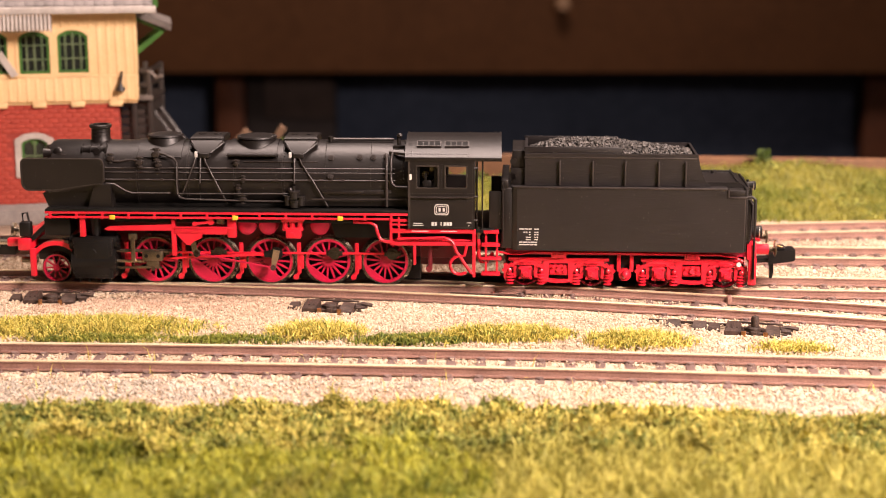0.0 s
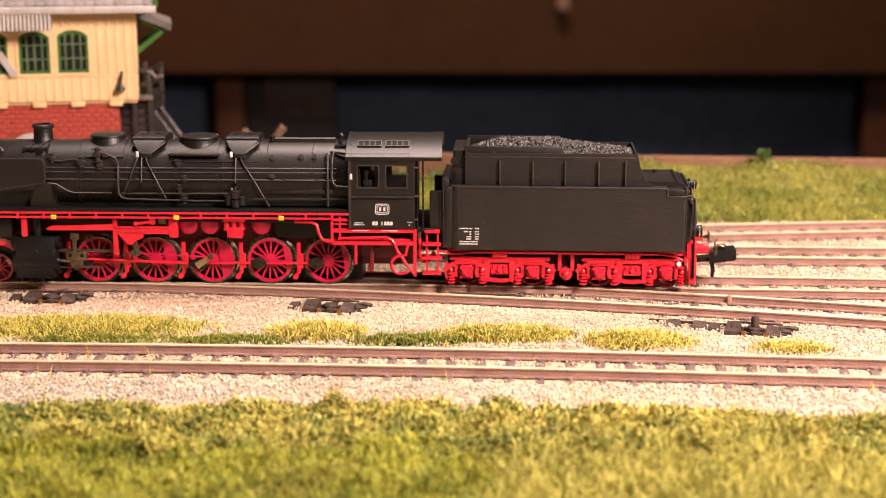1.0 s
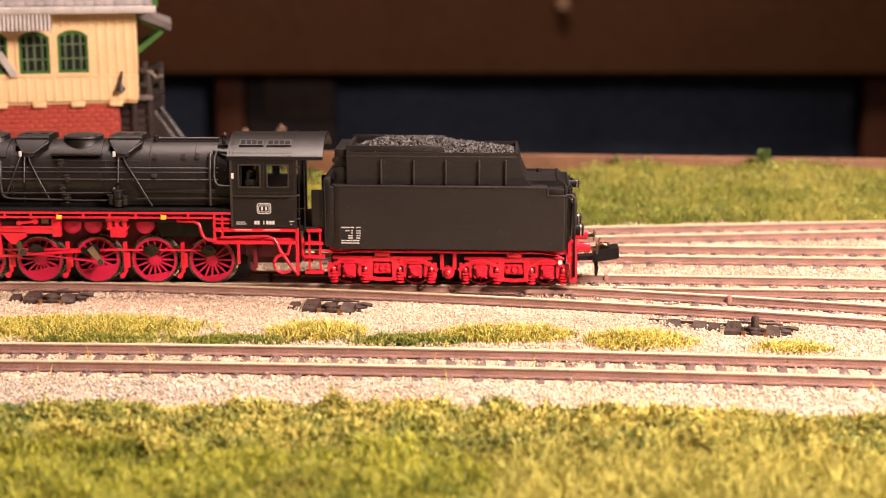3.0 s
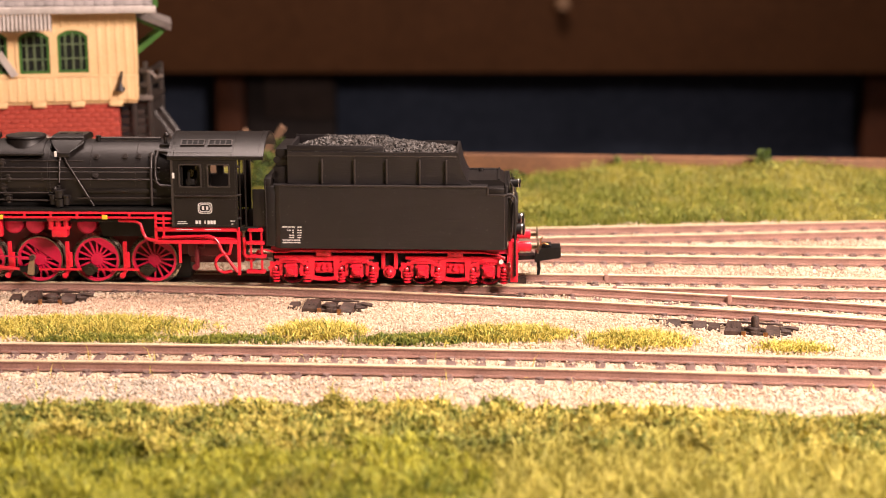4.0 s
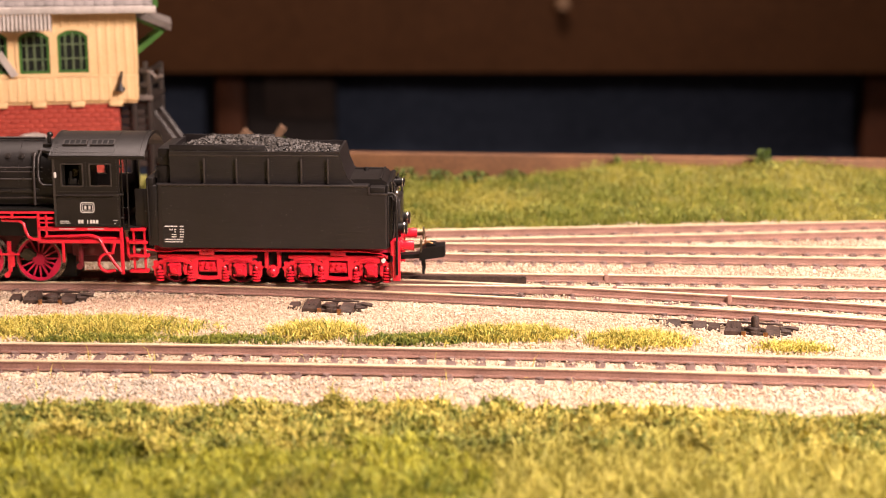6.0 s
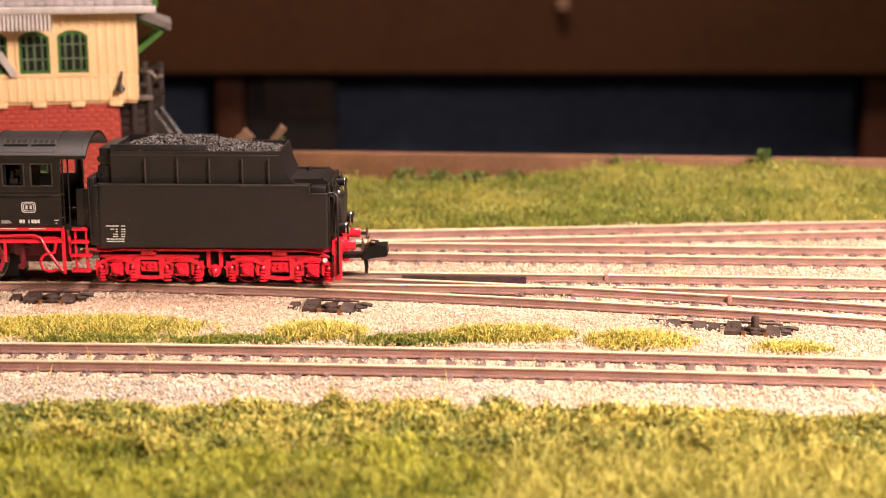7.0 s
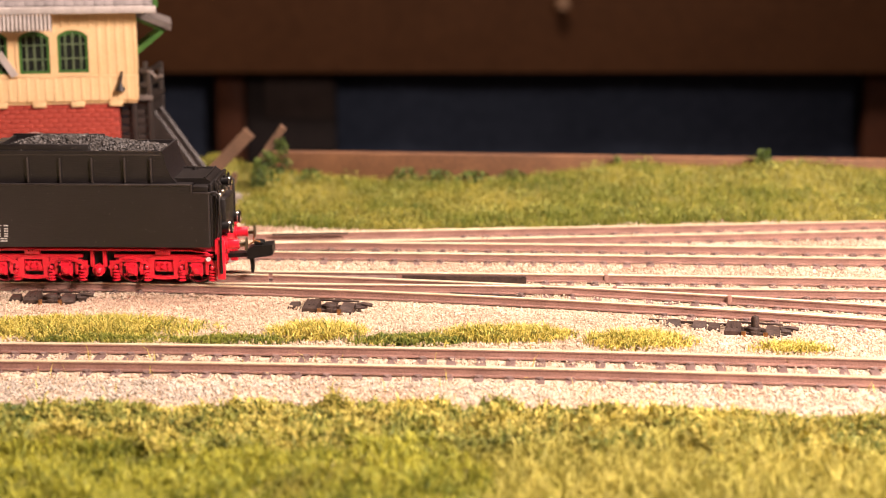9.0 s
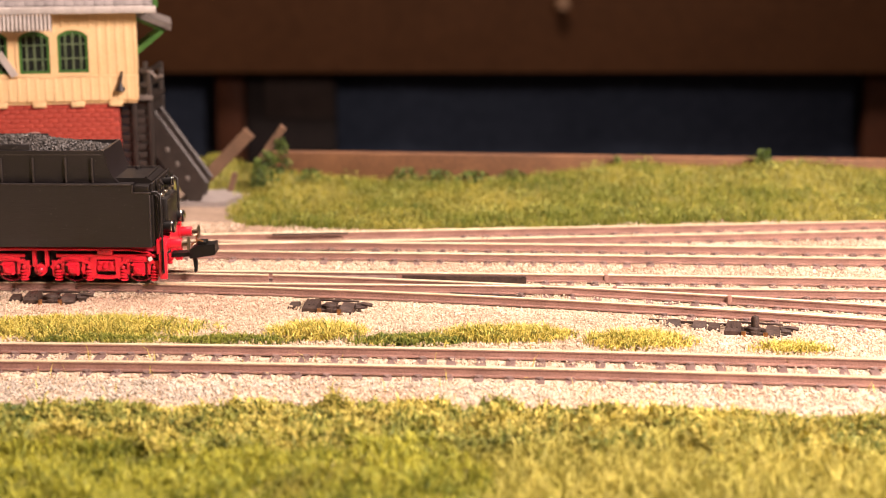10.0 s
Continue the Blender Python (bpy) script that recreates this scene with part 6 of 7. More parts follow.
def build_rods():
    coupling = new("coupling_rod")
    coupling.parent = loco
    def bars(bm):
        for i in range(4):
            a, b = DRIVERS[i] - PIN3, DRIVERS[i + 1] - PIN3
            box(bm, a + 0.9, b - 0.9, -0.2, 0.2, -0.19, 0.19, 0.06)
    part_of("rod_bar", bars, M_RED, coupling)
    for i in (0, 1, 3, 4):
        x = DRIVERS[i] - PIN3
        part_of("rod_bearing", lambda bm: (cyl(bm, (x, -0.4, 0), (x, 0.5, 0), 1.08, 18), cyl(bm, (x, -0.62, 0), (x, -0.38, 0), 0.55, 12), box(bm, x - 1.5, x + 1.5, -0.3, 0.3, -0.45, 0.45, 0.15), cyl(bm, (x, -0.72, 0), (x, -0.6, 0), 0.25, 6)), M_BEARING, coupling, "dark bronze rod bearing")
    main = new("main_rod")
    main.parent = loco
    part_of("rod_bar", lambda bm: hull(bm, [(x, y, z * w) for x, w in ((-1.0, 0.23), (-MAIN_ROD + 0.8, 0.17)) for y in (-0.2, 0.2) for z in (-1, 1)]), M_RED, main)
    part_of("rod_end", lambda bm: (cyl(bm, (0, -0.35, 0), (0, 0.35, 0), 1.2, 18), box(bm, -2.2, 0, -0.3, 0.3, -0.6, 0.6, 0.1)), M_DARK, main, "black big end of the rod")
    cross = new("crosshead")
    cross.parent = loco
    part_of("crosshead_block", lambda bm: (box(bm, -1.9, 1.9, -0.75, 0.4, -0.2, 1.7, 0.25), box(bm, -1.2, 1.2, -0.6, 0.3, -1.6, 0, 0.3), box(bm, -0.3, 0.3, -0.7, 0.2, -2.0, -1.2, 0.1)), M_GUNMETAL, cross, "bronze crosshead block")
    part_of("crosshead_hole", lambda bm: (cyl(bm, (-1.1, -0.85, 0.8), (-1.1, -0.7, 0.8), 0.36, 10), cyl(bm, (1.1, -0.85, 0.8), (1.1, -0.7, 0.8), 0.36, 10)), M_DARK, cross)
    part_of("piston_end", lambda bm: cyl(bm, (-4.8, -0.1, -0.3), (-1.5, -0.1, -0.3), 0.34, 10), M_STEEL, cross)
    crank = new("return_crank")
    crank.parent = loco
    part_of("crank_arm", lambda bm: (hull(bm, [(x, y, z) for x, z in ((-0.75, -0.6), (-0.75, 0.6), (0.8, 0.58), (0.8, -0.58), (2.6, 0.3), (2.6, -0.3)) for y in (-0.25, 0.25)]), cyl(bm, (2.5, -0.3, 0), (2.5, 0.3, 0), 0.55, 12)), M_CRANK, crank, "pale bronze return crank")
    ecc = new("eccentric_rod")
    ecc.parent = loco
    part_of("rod_bar", lambda bm: box(bm, -14.1, 0, -0.16, 0.16, -0.14, 0.14, 0.05), M_WHEEL_RED, ecc)
    part_of("rod_end", lambda bm: (cyl(bm, (-14.2, -0.3, 0), (-14.2, 0.3, 0), 0.65, 12), cyl(bm, (0, -0.25, 0), (0, 0.3, 0), 0.5, 12)), M_SWITCH, ecc)
    return coupling, main, cross, crank, ecc


RODS = build_rods()


# ---- tender ----
tender = thing("tender", "black four-axle model tender loaded with coal behind the locomotive", "tender")


def build_tender():
    # tank with a lowered rear corner
    def tank(bm):
        plan = [(12.6, -8.0), (13.0, -8.7), (13.8, -9.2), (54.4, -9.2), (54.6, -9.0), (54.6, 9.0), (54.4, 9.2), (13.8, 9.2), (13.0, 8.7), (12.6, 8.0)]
        prism(bm, plan, 7.6, 17.6, "z")
        plan2 = [(x if x < 50 else 51.4, y) for x, y in plan]
        prism(bm, plan2, 17.6, 19.15, "z")
    body = part_of("tank", tank, M_TENDER, tender, "brushed satin black water tank", 25)
    part_of("tank_rim", lambda bm: (box(bm, 13.4, 51.6, -9.35, -8.9, 18.95, 19.3, 0.08), box(bm, 51.2, 51.6, -9.35, -8.9, 17.6, 19.3, 0.08), box(bm, 51.4, 54.8, -9.35, -8.9, 17.45, 17.8, 0.08), box(bm, 13.4, 51.6, 8.9, 9.35, 18.95, 19.3, 0.08)), M_EDGE_LIT, body)
    for x in (51.9, 53.1):
        pcyl("tank_fitting", (x, -8.6, 17.8), (x + 0.6, -8.6, 17.8), 0.35, M_BLACK, body, 8)
    part_of("front_wall", lambda bm: (box(bm, 11.0, 13.0, -8.6, 8.6, 7.8, 18.9, 0.2), box(bm, 8.7, 11.2, -8.3, -7.6, 11.2, 18.2, 0.15), box(bm, 8.7, 11.2, 7.6, 8.3, 11.2, 18.2, 0.15), box(bm, 10.9, 12.2, -8.5, 8.5, 18.4, 20.3, 0.15)), M_BLACK, tender)
    ptube("grab_rail", [(11.2, -8.9, 20.0), (11.2, -9.0, 19), (11.3, -8.9, 9)], 0.14, M_BLACK, tender)
    part_of("coal_hatch", lambda bm: (box(bm, 12.5, 15.4, -6.6, 6.6, 19, 22.2, 0.15), box(bm, 12.8, 15.4, -6.2, 6.2, 22, 25.4, 0.15), cyl(bm, (12.8, -6.6, 20.6), (12.8, -6.0, 20.6), 0.7, 10), cyl(bm, (13.0, -6.5, 23.4), (13.0, -5.9, 23.4), 0.6, 10)), M_BLACK, tender)
    # coal bunker: four walls of sheet with ribs and a rounded flange at the foot
    bk = new("coal_bunker")
    bk.parent = tender
    for s in (-1, 1):
        y0, y1 = sorted((s * 7.2, s * 6.8))
        part_of("bunker_side", lambda bm: prism(bm, [(15.1, 19.2), (48.5, 19.2), (47.5, 20.2), (46.7, 22), (46.0, 25.0), (15.1, 25.0)], y0, y1), M_TENDER, bk, "black ribbed bunker side", 30)
        part_of("bunker_rail", lambda bm: box(bm, 15.0, 45.7, *sorted((s * 7.3, s * 6.9)), 24.15, 24.4, 0.06), M_RIVET_LIT, bk)
        part_of("coal_board", lambda bm: box(bm, 15.0, 32.5, *sorted((s * 6.75, s * 6.45)), 24.6, 26.15, 0.08), M_TENDER, bk)
    part_of("bunker_rear", lambda bm: prism(bm, [(48.0, 19.2), (48.5, 19.2), (47.5, 20.2), (46.7, 22), (46.0, 25.0), (45.6, 25.0), (46.3, 21.9)], -6.8, 6.8), M_TENDER, bk, "", 30)
    part_of("bunker_front", lambda bm: box(bm, 15.1, 15.6, -6.8, 6.8, 19.2, 25.8), M_TENDER, bk)
    for s in (-1, 1):
        for x in (21.4, 27.3, 33.1, 39.1, 43.9):
            part_of("bunker_rib", lambda bm: (box(bm, x - 0.14, x + 0.14, *sorted((s * 7.75, s * 7.1)), 19.2, 23.7, 0.05), ball(bm, (x + 0.6, s * 7.2, 23.2), 0.1, 5), ball(bm, (x + 0.6, s * 7.2, 20.6), 0.1, 5)), M_RIVET_LIT, bk)
    rng = np.random.default_rng(5)
    vs, fs = [], []
    base = np.array([(1, 0, 0), (-1, 0, 0), (0, 1, 0), (0, -1, 0), (0, 0, 1), (0, 0, -1)], float)
    tri = np.array([(0, 2, 4), (2, 1, 4), (1, 3, 4), (3, 0, 4), (2, 0, 5), (1, 2, 5), (3, 1, 5), (0, 3, 5)])

    def heap(x, y):
        top = 26.55 if x < 30 else 26.55 - (x - 30) * 0.125
        top = min(top, 24.9 + (x - 16) * 0.3)
        return top - 0.028 * y * y
    n = 0
    for _ in range(3200):
        x, y = rng.uniform(16, 45.3), rng.uniform(-6.6, 6.6)
        q = np.linalg.qr(rng.normal(size=(3, 3)))[0]
        size = rng.uniform(0.28, 0.55) * np.array([1, rng.uniform(0.6, 1), rng.uniform(0.5, 0.9)])
        v = (base * rng.uniform(0.7, 1.2, (6, 1)) * size) @ q
        vs.append(v + (x, y, heap(x, y) + rng.uniform(-0.35, 0.12)))
        fs.append(tri + 6 * n)
        n += 1
    coal = arrays("coal_load", np.concatenate(vs), np.concatenate(fs), M_COAL)
    coal.parent = tender
    tagged(coal, "heap of crushed black coal", kind="stuff")
    part_of("coal_core", lambda bm: box(bm, 15.6, 45, -6.7, 6.7, 20, 24.4, 0.3), M_DARK, tender)
    # rear deck and end
    part_of("rear_deck", lambda bm: (prism(bm, [(46.5, 19.1), (46.5, 19.9), (53.6, 19.9), (54.5, 19.3), (54.6, 17.5)], -6.3, 6.3), box(bm, 53.2, 53.6, -6.2, 6.2, 19.8, 20.15, 0.05), box(bm, 47.2, 53.2, 4.6, 5.0, 19.8, 20.25, 0.05), cyl(bm, (50, 3.4, 19.8), (50, 3.4, 20.5), 0.5, 12), box(bm, 51.6, 54.4, -9.0, -6.2, 17.7, 18.9, 0.1)), M_BLACK, tender)
    part_of("rear_wall", lambda bm: (box(bm, 54.5, 55.0, -8.4, 8.4, 7.6, 19.2, 0.1), box(bm, 55.0, 56.9, -4.8, 4.8, 9.2, 15.8, 0.3), box(bm, 55, 55.6, -7.8, -5.2, 9, 17, 0.1), box(bm, 55.0, 55.4, -6.2, 6.2, 16.3, 19.5, 0.1)), M_BLACK, tender)
    for y in (-8.5, 8.5):
        ptube("rear_rail", [(54.8, y, 17.6), (55.7, y, 17.7), (56.3, y, 17.2), (56.4, y, 14), (56.4, y, 2.6)], 0.27, M_BLACK, tender, "", 8)
    for y in (-6.6, -5.2, 5.2, 6.6):
        ptube("end_ladder_rail", [(55.8, y, 18.9), (55.8, y, 9)], 0.14, M_BLACK, tender)
    for k in range(6):
        ptube("ladder_rung", [(55.8, -6.6, 10 + k * 1.5), (55.8, -5.2, 10 + k * 1.5)], 0.12, M_BLACK, tender)
    for y, z, k in ((-4.9, 10.6, 1.25), (4.9, 10.6, 1.25), (0, 18.3, 0.9)):
        lamp = part_of("tail_lamp", lambda bm: (lathe(bm, [(55.4 + a * k, r * k) for a, r in ((0, 0.4), (0.1, 0.75), (1.5, 0.85), (2.1, 0.95), (2.2, 0.85), (2.0, 0.7))], (0, y, z), "x", 18), cyl(bm, (56, y, z + 0.7 * k), (56, y, z + 1.2 * k), 0.3 * k, 8)), M_DARK, tender, "black round tail lamp")
        part_of("lens", lambda bm: lathe(bm, [(55.4 + a * k, r * k) for a, r in ((1.7, 0.93), (2.15, 0.9), (2.3, 0.6), (2.35, 0.1))], (0, y, z), "x", 16), M_CHROME, lamp, "clear bright lens")
    for y, z0, z1 in ((-7.4, 9.2, 17.0), (-3.6, 16.0, 19.2), (3.2, 15.8, 19.0)):
        ptube("end_pipe", [(55.5, y, z0), (55.9, y + 0.2, z0 + 1.2), (55.9, y + 0.2, z1 - 1.0), (55.3, y, z1)], 0.2, M_EDGE_LIT, tender)
    part_of("end_rivets", lambda bm: [rivets(bm, *a, 0.55, 0, 0.11) for a in ((-4.4, 9.6, 4.4, 9.6), (-4.4, 15.4, 4.4, 15.4), (-4.4, 9.6, -4.4, 15.4), (4.4, 9.6, 4.4, 15.4))] and bm.transform(Matrix.Translation((56.9, 0, 0)) @ pose(0, 0, 0, 0, 0, 90)), M_RIVET_LIT, tender)
    for y in (-5.2, -1.6, 1.6, 5.2):
        ball_y = y
        part_of("hose_cock", lambda bm: (ball(bm, (55.9, ball_y, 16.6), 0.4, 8), cyl(bm, (55.6, ball_y, 15.2), (55.6, ball_y, 16.6), 0.25, 8)), M_STEEL, tender)
    # buffer beam, buffers, coupling
    part_of("buffer_beam", lambda bm: (box(bm, 55.2, 56.9, -8.3, 8.3, 6.1, 8.9, 0.15), box(bm, 55.6, 57.0, -8.3, -7.3, 1.4, 6.4, 0.1), box(bm, 55.6, 57.0, 7.3, 8.3, 1.4, 6.4, 0.1)), M_RED, tender, "bright red buffer beam with guard irons")
    for y in (-5.5, 5.5):
        bf = part_of("buffer_housing", lambda bm: (cyl(bm, (56.8, y, 7.5), (59.4, y, 7.5), 0.95, 18), cyl(bm, (56.7, y, 7.5), (57.2, y, 7.5), 1.25, 18)), M_RED, tender, "red buffer sleeve")
        part_of("buffer_head", lambda bm: (cyl(bm, (59.3, y, 7.5), (60.7, y, 7.5), 0.5, 12), lathe(bm, [(60.4, 0.4), (60.5, 1.25), (60.7, 1.3), (60.85, 0.9), (60.9, 0.1)], (0, y, 7.5), "x", 20)), M_GUNMETAL, bf, "dark metal buffer head")
    cp = part_of("coupler", lambda bm: (prism(bm, [(56.5, 3.9), (60.5, 4.1), (60.5, 4.9), (56.5, 4.7)], -1.2, 1.2), prism(bm, [(60.1, 3.8), (64.7, 4.5), (65.0, 4.8), (64.9, 6.6), (61.5, 6.3), (60.2, 5.6)], -1.9, 1.9), prism(bm, [(60.3, 4.2), (61.1, 4.2), (61.3, 2.2), (61.1, 0.9), (60.6, 0.9), (60.6, 2.2)], -0.5, 0.5)), M_DARK, tender, "black plastic coupling block with a drop hook")
    pbox("coupler_top", (61.4, 63.2, -1.3, 1.3, 6.3, 7.0), M_DARK, cp, 0.15)
    part_of("coupler_spring", lambda bm: (tube(bm, [(60.2, -1.2, 6.2), (61.0, -1.3, 6.8), (61.8, -1.3, 7.3), (62.6, -1.2, 7.0)], 0.16, 6), tube(bm, [(61.2, -0.4, 6.6), (61.3, -0.4, 7.9), (61.6, -0.4, 8.2)], 0.14, 6)), M_BRASS, cp, "thin brass coupling spring")
    # underframe and bogies
    part_of("sole_bar", lambda bm: (box(bm, 11.8, 55.4, -7.6, -7.0, 6.5, 7.55, 0.08), box(bm, 11.8, 55.4, 7.0, 7.6, 6.5, 7.55, 0.08), box(bm, 17.5, 21.8, -7.9, -7.4, 6.7, 7.3, 0.1), box(bm, 37.8, 41.6, -7.9, -7.4, 6.7, 7.3, 0.1), box(bm, 44.5, 46.8, -7.9, -7.4, 6.3, 7.4, 0.1)), M_WHEEL_RED, tender, "red sole bar under the tank")
    # added block, dark in place of the shade between the tender wheels
    part_of("under_shade_block", lambda bm: box(bm, 13, 54, -3.2, 3.2, 0.6, 3.3, 0.2), M_DARK, tender)
    # black box in place of the shade below the tank
    part_of("under_tank_shade", lambda bm: box(bm, 12, 55, -6.4, 6.4, 3.4, 7.6), M_SHADE_BLACK, tender)
    ptube("brake_pipe", [(10.5, -7.8, 7.0), (12.5, -7.9, 6.6), (14.5, -7.9, 6.6), (16.6, -7.9, 7.0), (34, -7.9, 7.0), (50, -7.9, 6.9), (53.4, -7.9, 6.4), (54.6, -7.9, 5.8)], 0.2, M_RED, tender)
    part_of("brake_cylinder", lambda bm: (box(bm, 32.0, 32.7, -7.4, -6.4, 3.4, 6.6, 0.1), box(bm, 34.3, 35.0, -7.4, -6.4, 3.4, 6.6, 0.1), cyl(bm, (33.5, -7.6, 2.9), (33.5, -6.2, 2.9), 1.15, 16), ball(bm, (33.5, -7.6, 2.9), 0.8, 10)), M_RED, tender)
    pcyl("white_stud", (53.9, -8.0, 5.1), (53.9, -7.6, 5.1), 0.42, M_WHITE, tender, 12, "small white round stud")
    for xa, xb in ((15.4, 27.5), (39.5, 51.6)):
        for s in (-1, 1):
            y0, y1 = sorted((s * 7.3, s * 6.5))
            xm = (xa + xb) / 2

            def frame_side(bm):
                for x in (xa, xb):
                    # arched spring bar over the axle box
                    prism(bm, arc(x, 2.0, 3.6, 40, 140, 8) + arc(x, 2.0, 3.1, 140, 40, 8), y0 - 0.2, y1)
                    prism(bm, [(x - 4.3, 3.5), (x - 2.6, 4.9), (x - 2.2, 4.5), (x - 3.9, 3.0)], y0 - 0.1, y1)
                    prism(bm, [(x + 4.3, 3.5), (x + 2.6, 4.9), (x + 2.2, 4.5), (x + 3.9, 3.0)], y0 - 0.1, y1)
                    box(bm, x - 2.2, x - 1.6, y0, y1, 2.0, 5.2, 0.1)
                    box(bm, x + 1.6, x + 2.2, y0, y1, 2.0, 5.2, 0.1)
                    ball(bm, (x - 2.9, y0, 3.4), 0.45, 8)
                    ball(bm, (x + 2.9, y0, 3.4), 0.45, 8)
                # solid side plate with its belly bar and windows
                prism(bm, [(xa + 1.5, 5.6), (xb - 1.5, 5.6), (xb - 1.5, 4.85), (xa + 1.5, 4.85)], y0, y1)
                belly = [(xm + 4.6 * math.sin(radians(a)), 3.15 - 2.0 * math.cos(radians(a))) for a in range(-80, 81, 16)]
                prism(bm, belly + [(x, z + 0.6) for x, z in reversed(belly)], y0 - 0.1, y1)
                for q in (-2.25, 2.25):
                    prism(bm, [(xm + q - 0.55, 5.2), (xm + q + 0.55, 5.2), (xm + q + 0.42, 1.5), (xm + q - 0.42, 1.5)], y0 - 0.05, y1)
                for q in (-0.8, 0, 0.8):
                    cyl(bm, (xm + q, y0 - 0.75, 6.5), (xm + q, y0 - 0.4, 6.5), 0.24, 8)
                box(bm, xm - 1.4, xm + 1.4, y0 - 0.5, y0 + 0.3, 5.9, 7.0, 0.12)
                for q in np.linspace(xa - 2.5, xb + 2.5, 14):
                    cyl(bm, (q, y0 - 0.08, 5.55), (q, y0 + 0.2, 5.55), 0.14, 6)
                for q in (-1, 1):
                    prism(bm, [(xm + q * 2.4, 5.3), (xm + q * 3.3, 5.3), (xm + q * 2.7, 4.2), (xm + q * 2.4, 3.2)], y0, y1)
                box(bm, xm - 2.6, xm - 2.1, y0, y1, 1.1, 5.4, 0.1)
                box(bm, xm + 2.1, xm + 2.6, y0, y1, 1.1, 5.4, 0.1)
                box(bm, xa - 3.1, xb + 3.1, y0 + 0.05, y1, 5.2, 5.85, 0.08)
                for q in (xa - 3.6, xb + 3.6):
                    prism(bm, [(q - 0.35, 4.6), (q + 0.35, 4.6), (q + 0.3, 1.9), (q, 1.5), (q - 0.3, 1.9)], y0 + 0.1, y1)
            fr = part_of("bogie_frame", frame_side, M_RED, tender, "bright red bogie side frame")
            for x in (xa, xb):
                # shade behind the axle box is coloured into this plate
                pbox("side_plate", (x - 2.7, x + 2.7, y0 + 0.25, y1, 2.3, 5.4), M_RED_SHADED, fr, 0.1, "deep red plate behind the axle box, shade in its colour")
            for x in (xa, xb):
                def axle_box(bm, x=x):
                    box(bm, x - 1.1, x + 1.1, y0 - 0.3, y1, 1.8, 4.4, 0.3)
                    hull(bm, [(x + a, y0 - b, z) for a, b, z in ((-0.8, 0.75, 3.7), (0.8, 0.75, 3.7), (-0.65, 0.95, 2.4), (0.65, 0.95, 2.4), (-1.0, 0.1, 4.1), (1.0, 0.1, 4.1), (-0.9, 0.1, 2.0), (0.9, 0.1, 2.0))])
                    cyl(bm, (x, y0 - 1.15, 3.0), (x, y0 - 0.5, 3.0), 0.42, 10)
                    for zz in (4.5, 4.75, 5.0):
                        box(bm, x - 1.9 + (zz - 4.5), x + 1.9 - (zz - 4.5), y0 - 0.3, y1, zz, zz + 0.17, 0.04)
                    for q in (-1.0, 1.0):
                        cyl(bm, (x + q, y0 - 0.7, 4.0), (x + q, y0 - 0.3, 4.0), 0.25, 6)
                        cyl(bm, (x + q, y0 - 0.7, 2.2), (x + q, y0 - 0.3, 2.2), 0.25, 6)
                part_of("axle_box", axle_box, M_RED, fr)
                for q in (-2.85, 2.85):
                    def coil(bm, x=x, q=q):
                        for k in range(4):
                            lathe(bm, [(0.8 + k * 0.55, 0.5), (0.92 + k * 0.55, 0.8), (1.12 + k * 0.55, 0.8), (1.25 + k * 0.55, 0.5)], (x + q, (y0 + y1) / 2, 0), "z", 12)
                    part_of("coil_spring", coil, M_RED, fr)

            def link_block(bm):
                box(bm, xm - 1.7, xm + 1.7, y0 + 0.25, y1, 2.5, 4.5, 0.2)
                box(bm, xm - 1.4, xm + 1.4, y0 - 0.05, y1, 2.7, 3.3, 0.15)
                for q in (-1.2, 0, 1.2):
                    cyl(bm, (xm + q, y0 - 0.25, 3.3 + 0.3 * (q == 0)), (xm + q, y1, 3.2), 0.42, 8)
                    cyl(bm, (xm + q * 0.8, y0 - 0.1, 4.2), (xm + q * 0.8, y1, 4.2), 0.26, 8)
            part_of("swing_link", link_block, M_RED, fr)
    # printed table on the tank side: rows of tiny words, and a column of values
    rows = ((11.45, ((0.0, 0.95), (1.05, 1.6), (1.7, 2.3), (2.75, 3.1), (3.18, 3.5))), (10.85, ((0.8, 1.1), (1.18, 1.5), (1.75, 2.1), (2.75, 3.1), (3.18, 3.5))), (10.42, ((1.75, 2.1), (2.75, 3.05), (3.15, 3.5))),
            (9.92, ((1.25, 1.55), (1.62, 2.1), (2.75, 3.1), (3.18, 3.45))), (9.5, ((1.25, 2.1), (2.75, 3.4))), (9.02, ((0.0, 0.6), (0.7, 1.5), (1.6, 2.0), (2.1, 2.75), (2.83, 3.25))), (8.58, ((0.0, 1.1), (1.16, 1.9), (2.0, 2.6), (2.68, 3.25))))
    for z, words in rows:
        for a, b in words:
            pbox("lettering_bar", (14.2 + a, 14.2 + b, -9.26, -9.19, z, z + 0.2), M_WHITE, body, 0.0, "tiny plain white printed bar")
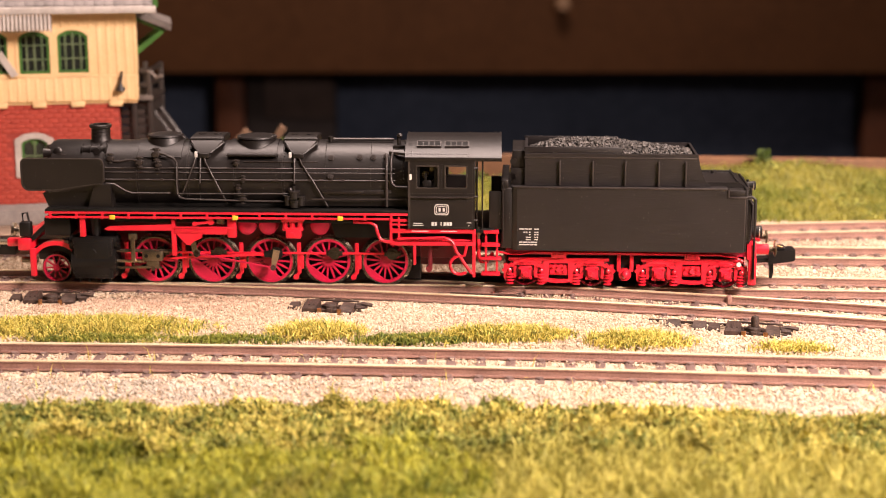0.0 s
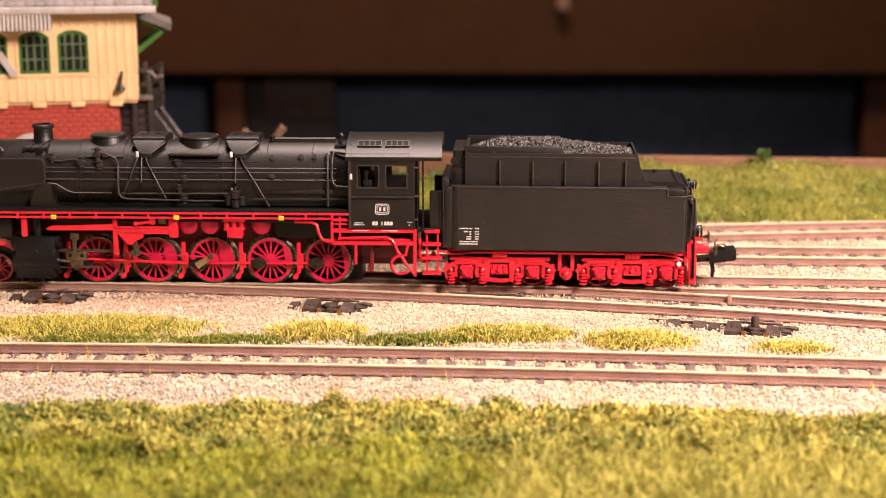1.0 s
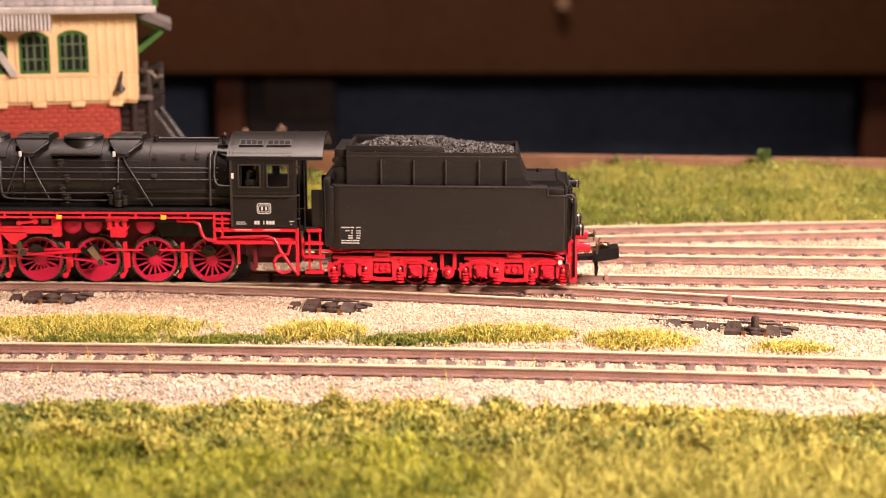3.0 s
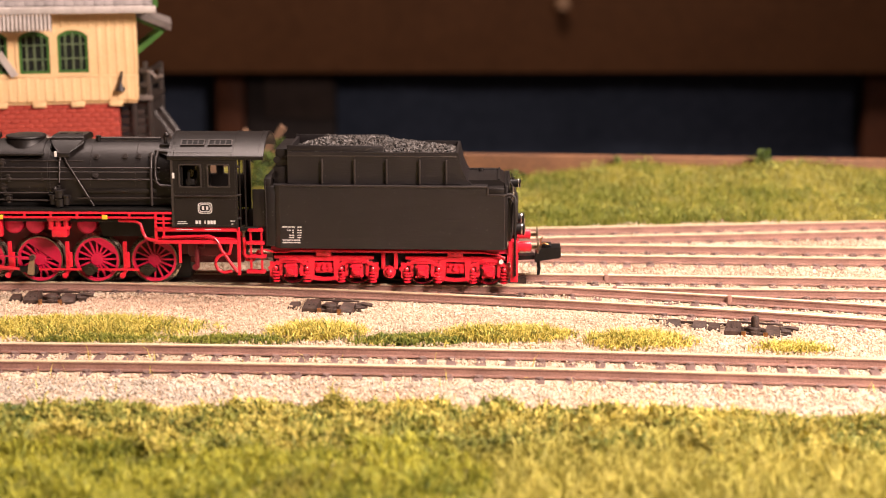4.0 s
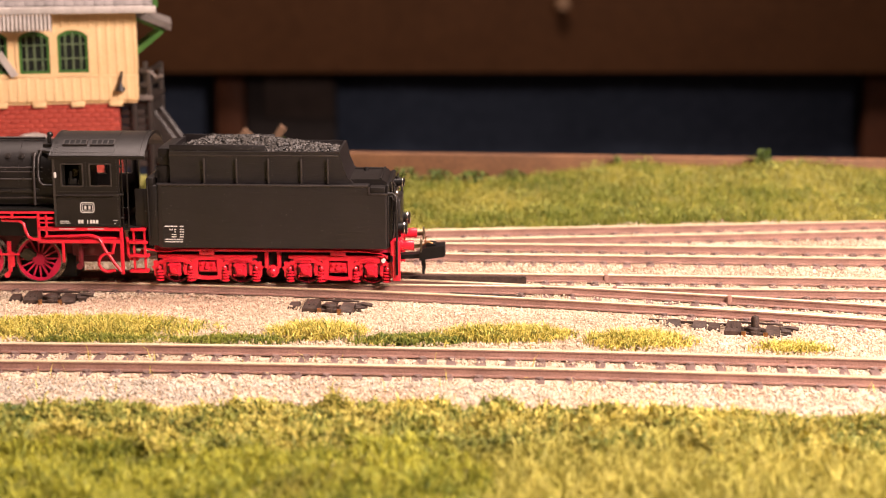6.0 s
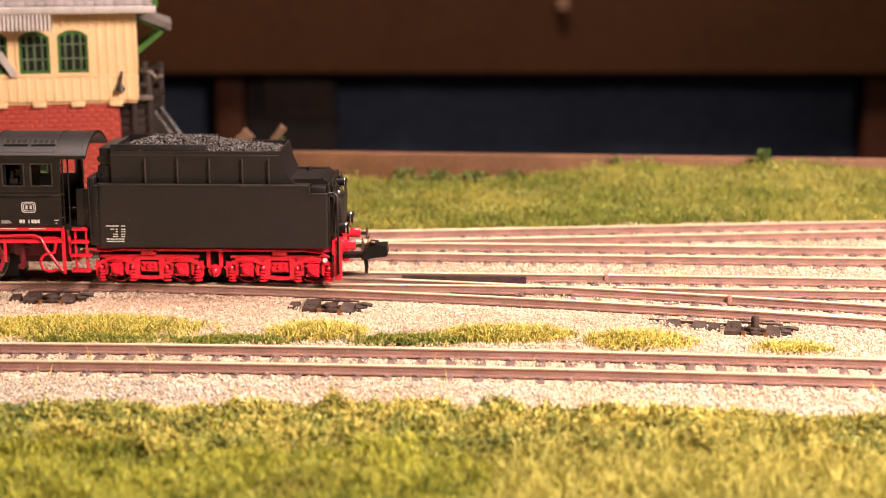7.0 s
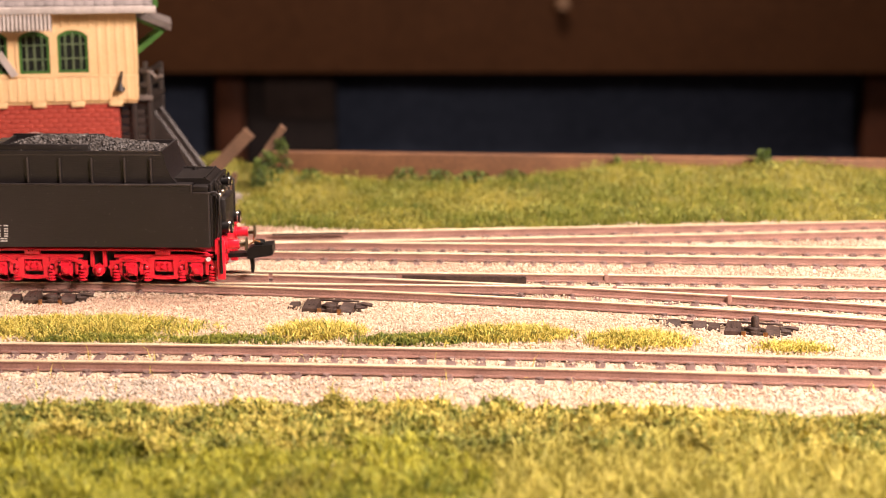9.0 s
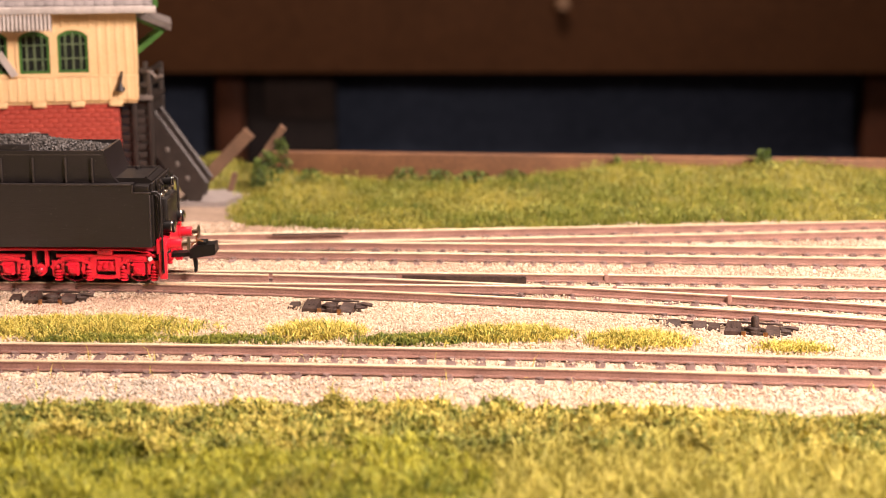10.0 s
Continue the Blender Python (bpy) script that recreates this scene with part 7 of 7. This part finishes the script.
    # steps at the front
    st = part_of("steps", lambda bm: [box(bm, *d, 0.1) for d in ((8.0, 8.4, -8.4, -7.8, 2.6, 11.2), (10.0, 10.4, -8.4, -7.8, 2.6, 11.2), (7.8, 10.6, -8.9, -7.6, 10.5, 11.1), (7.4, 10.8, -8.9, -7.4, 8.1, 8.7), (7.3, 11.0, -8.9, -7.4, 5.6, 6.1), (7.4, 10.8, -8.9, -7.4, 2.7, 3.3))], M_RED, tender, "red ladder steps")
    pbox("draw_gear", (5, 12, -3, 3, 6, 9.5), M_DARK, tender, 0.3)


build_tender()
for x in (15.4, 27.5, 39.5, 51.6):
    for y in (-4.75, 4.75):
        WHEELS.append((spoked_wheel("tender_wheel", tender, x, 3.05, y, 3.03, 8, 0, 0, M_WHEEL_RED), x, 3.05, y, 3.12, 15))


# ---- what moves ----
SPEED, ANGLE0 = 10.75, 52.0


def ride(x):
    """Pose on the main line at x; the thing's own x axis follows the track."""
    yaw = math.atan(line_main(x + 0.5) - line_main(x - 0.5))
    return mm(x, line_main(x), 0, 0, 0, math.degrees(yaw))


def motions():
    for ob, at in ((loco, -33), (tender, 34)):
        walk(ob, [(t, ride(at - SPEED * t) @ mm(-at, 0, 0)) for t in [k * 0.5 for k in range(21)]])
    for wheel, x, z, y, r, a0 in WHEELS:
        turn = math.degrees(SPEED / r)
        walk(wheel, [(t, mm(x, y, z, 0, -(a0 + turn * t), 0)) for t in [k * 0.25 for k in range(41)]])
    rate = math.degrees(SPEED / 4.53)
    coupling, main, cross, crank, ecc = RODS
    rows = {ob: [] for ob in RODS}
    for k in range(101):
        t = k * 0.1
        a = radians(ANGLE0 + rate * t)
        px, pz = PIN3 + CRANK * math.cos(a), AXLE_Z + CRANK * math.sin(a)
        rows[coupling].append((t, mm(px, -6.1, pz)))
        zc = 4.9
        lean = math.asin((pz - zc) / MAIN_ROD)
        rows[main].append((t, mm(px, -6.7, pz, 0, math.degrees(-lean), 0)))
        rows[cross].append((t, mm(px - MAIN_ROD * math.cos(lean), -7.2, zc)))
        b = a - radians(154)
        ex, ez = px + 2.5 * math.cos(b), pz + 2.5 * math.sin(b)
        rows[crank].append((t, mm(px, -7.2, pz, 0, -math.degrees(b), 0)))
        tilt = math.asin((ez - 6.2) / 14.2)
        rows[ecc].append((t, mm(ex, -7.6, ez, 0, math.degrees(-tilt), 0)))
    for ob in RODS:
        walk(ob, rows[ob])


motions()
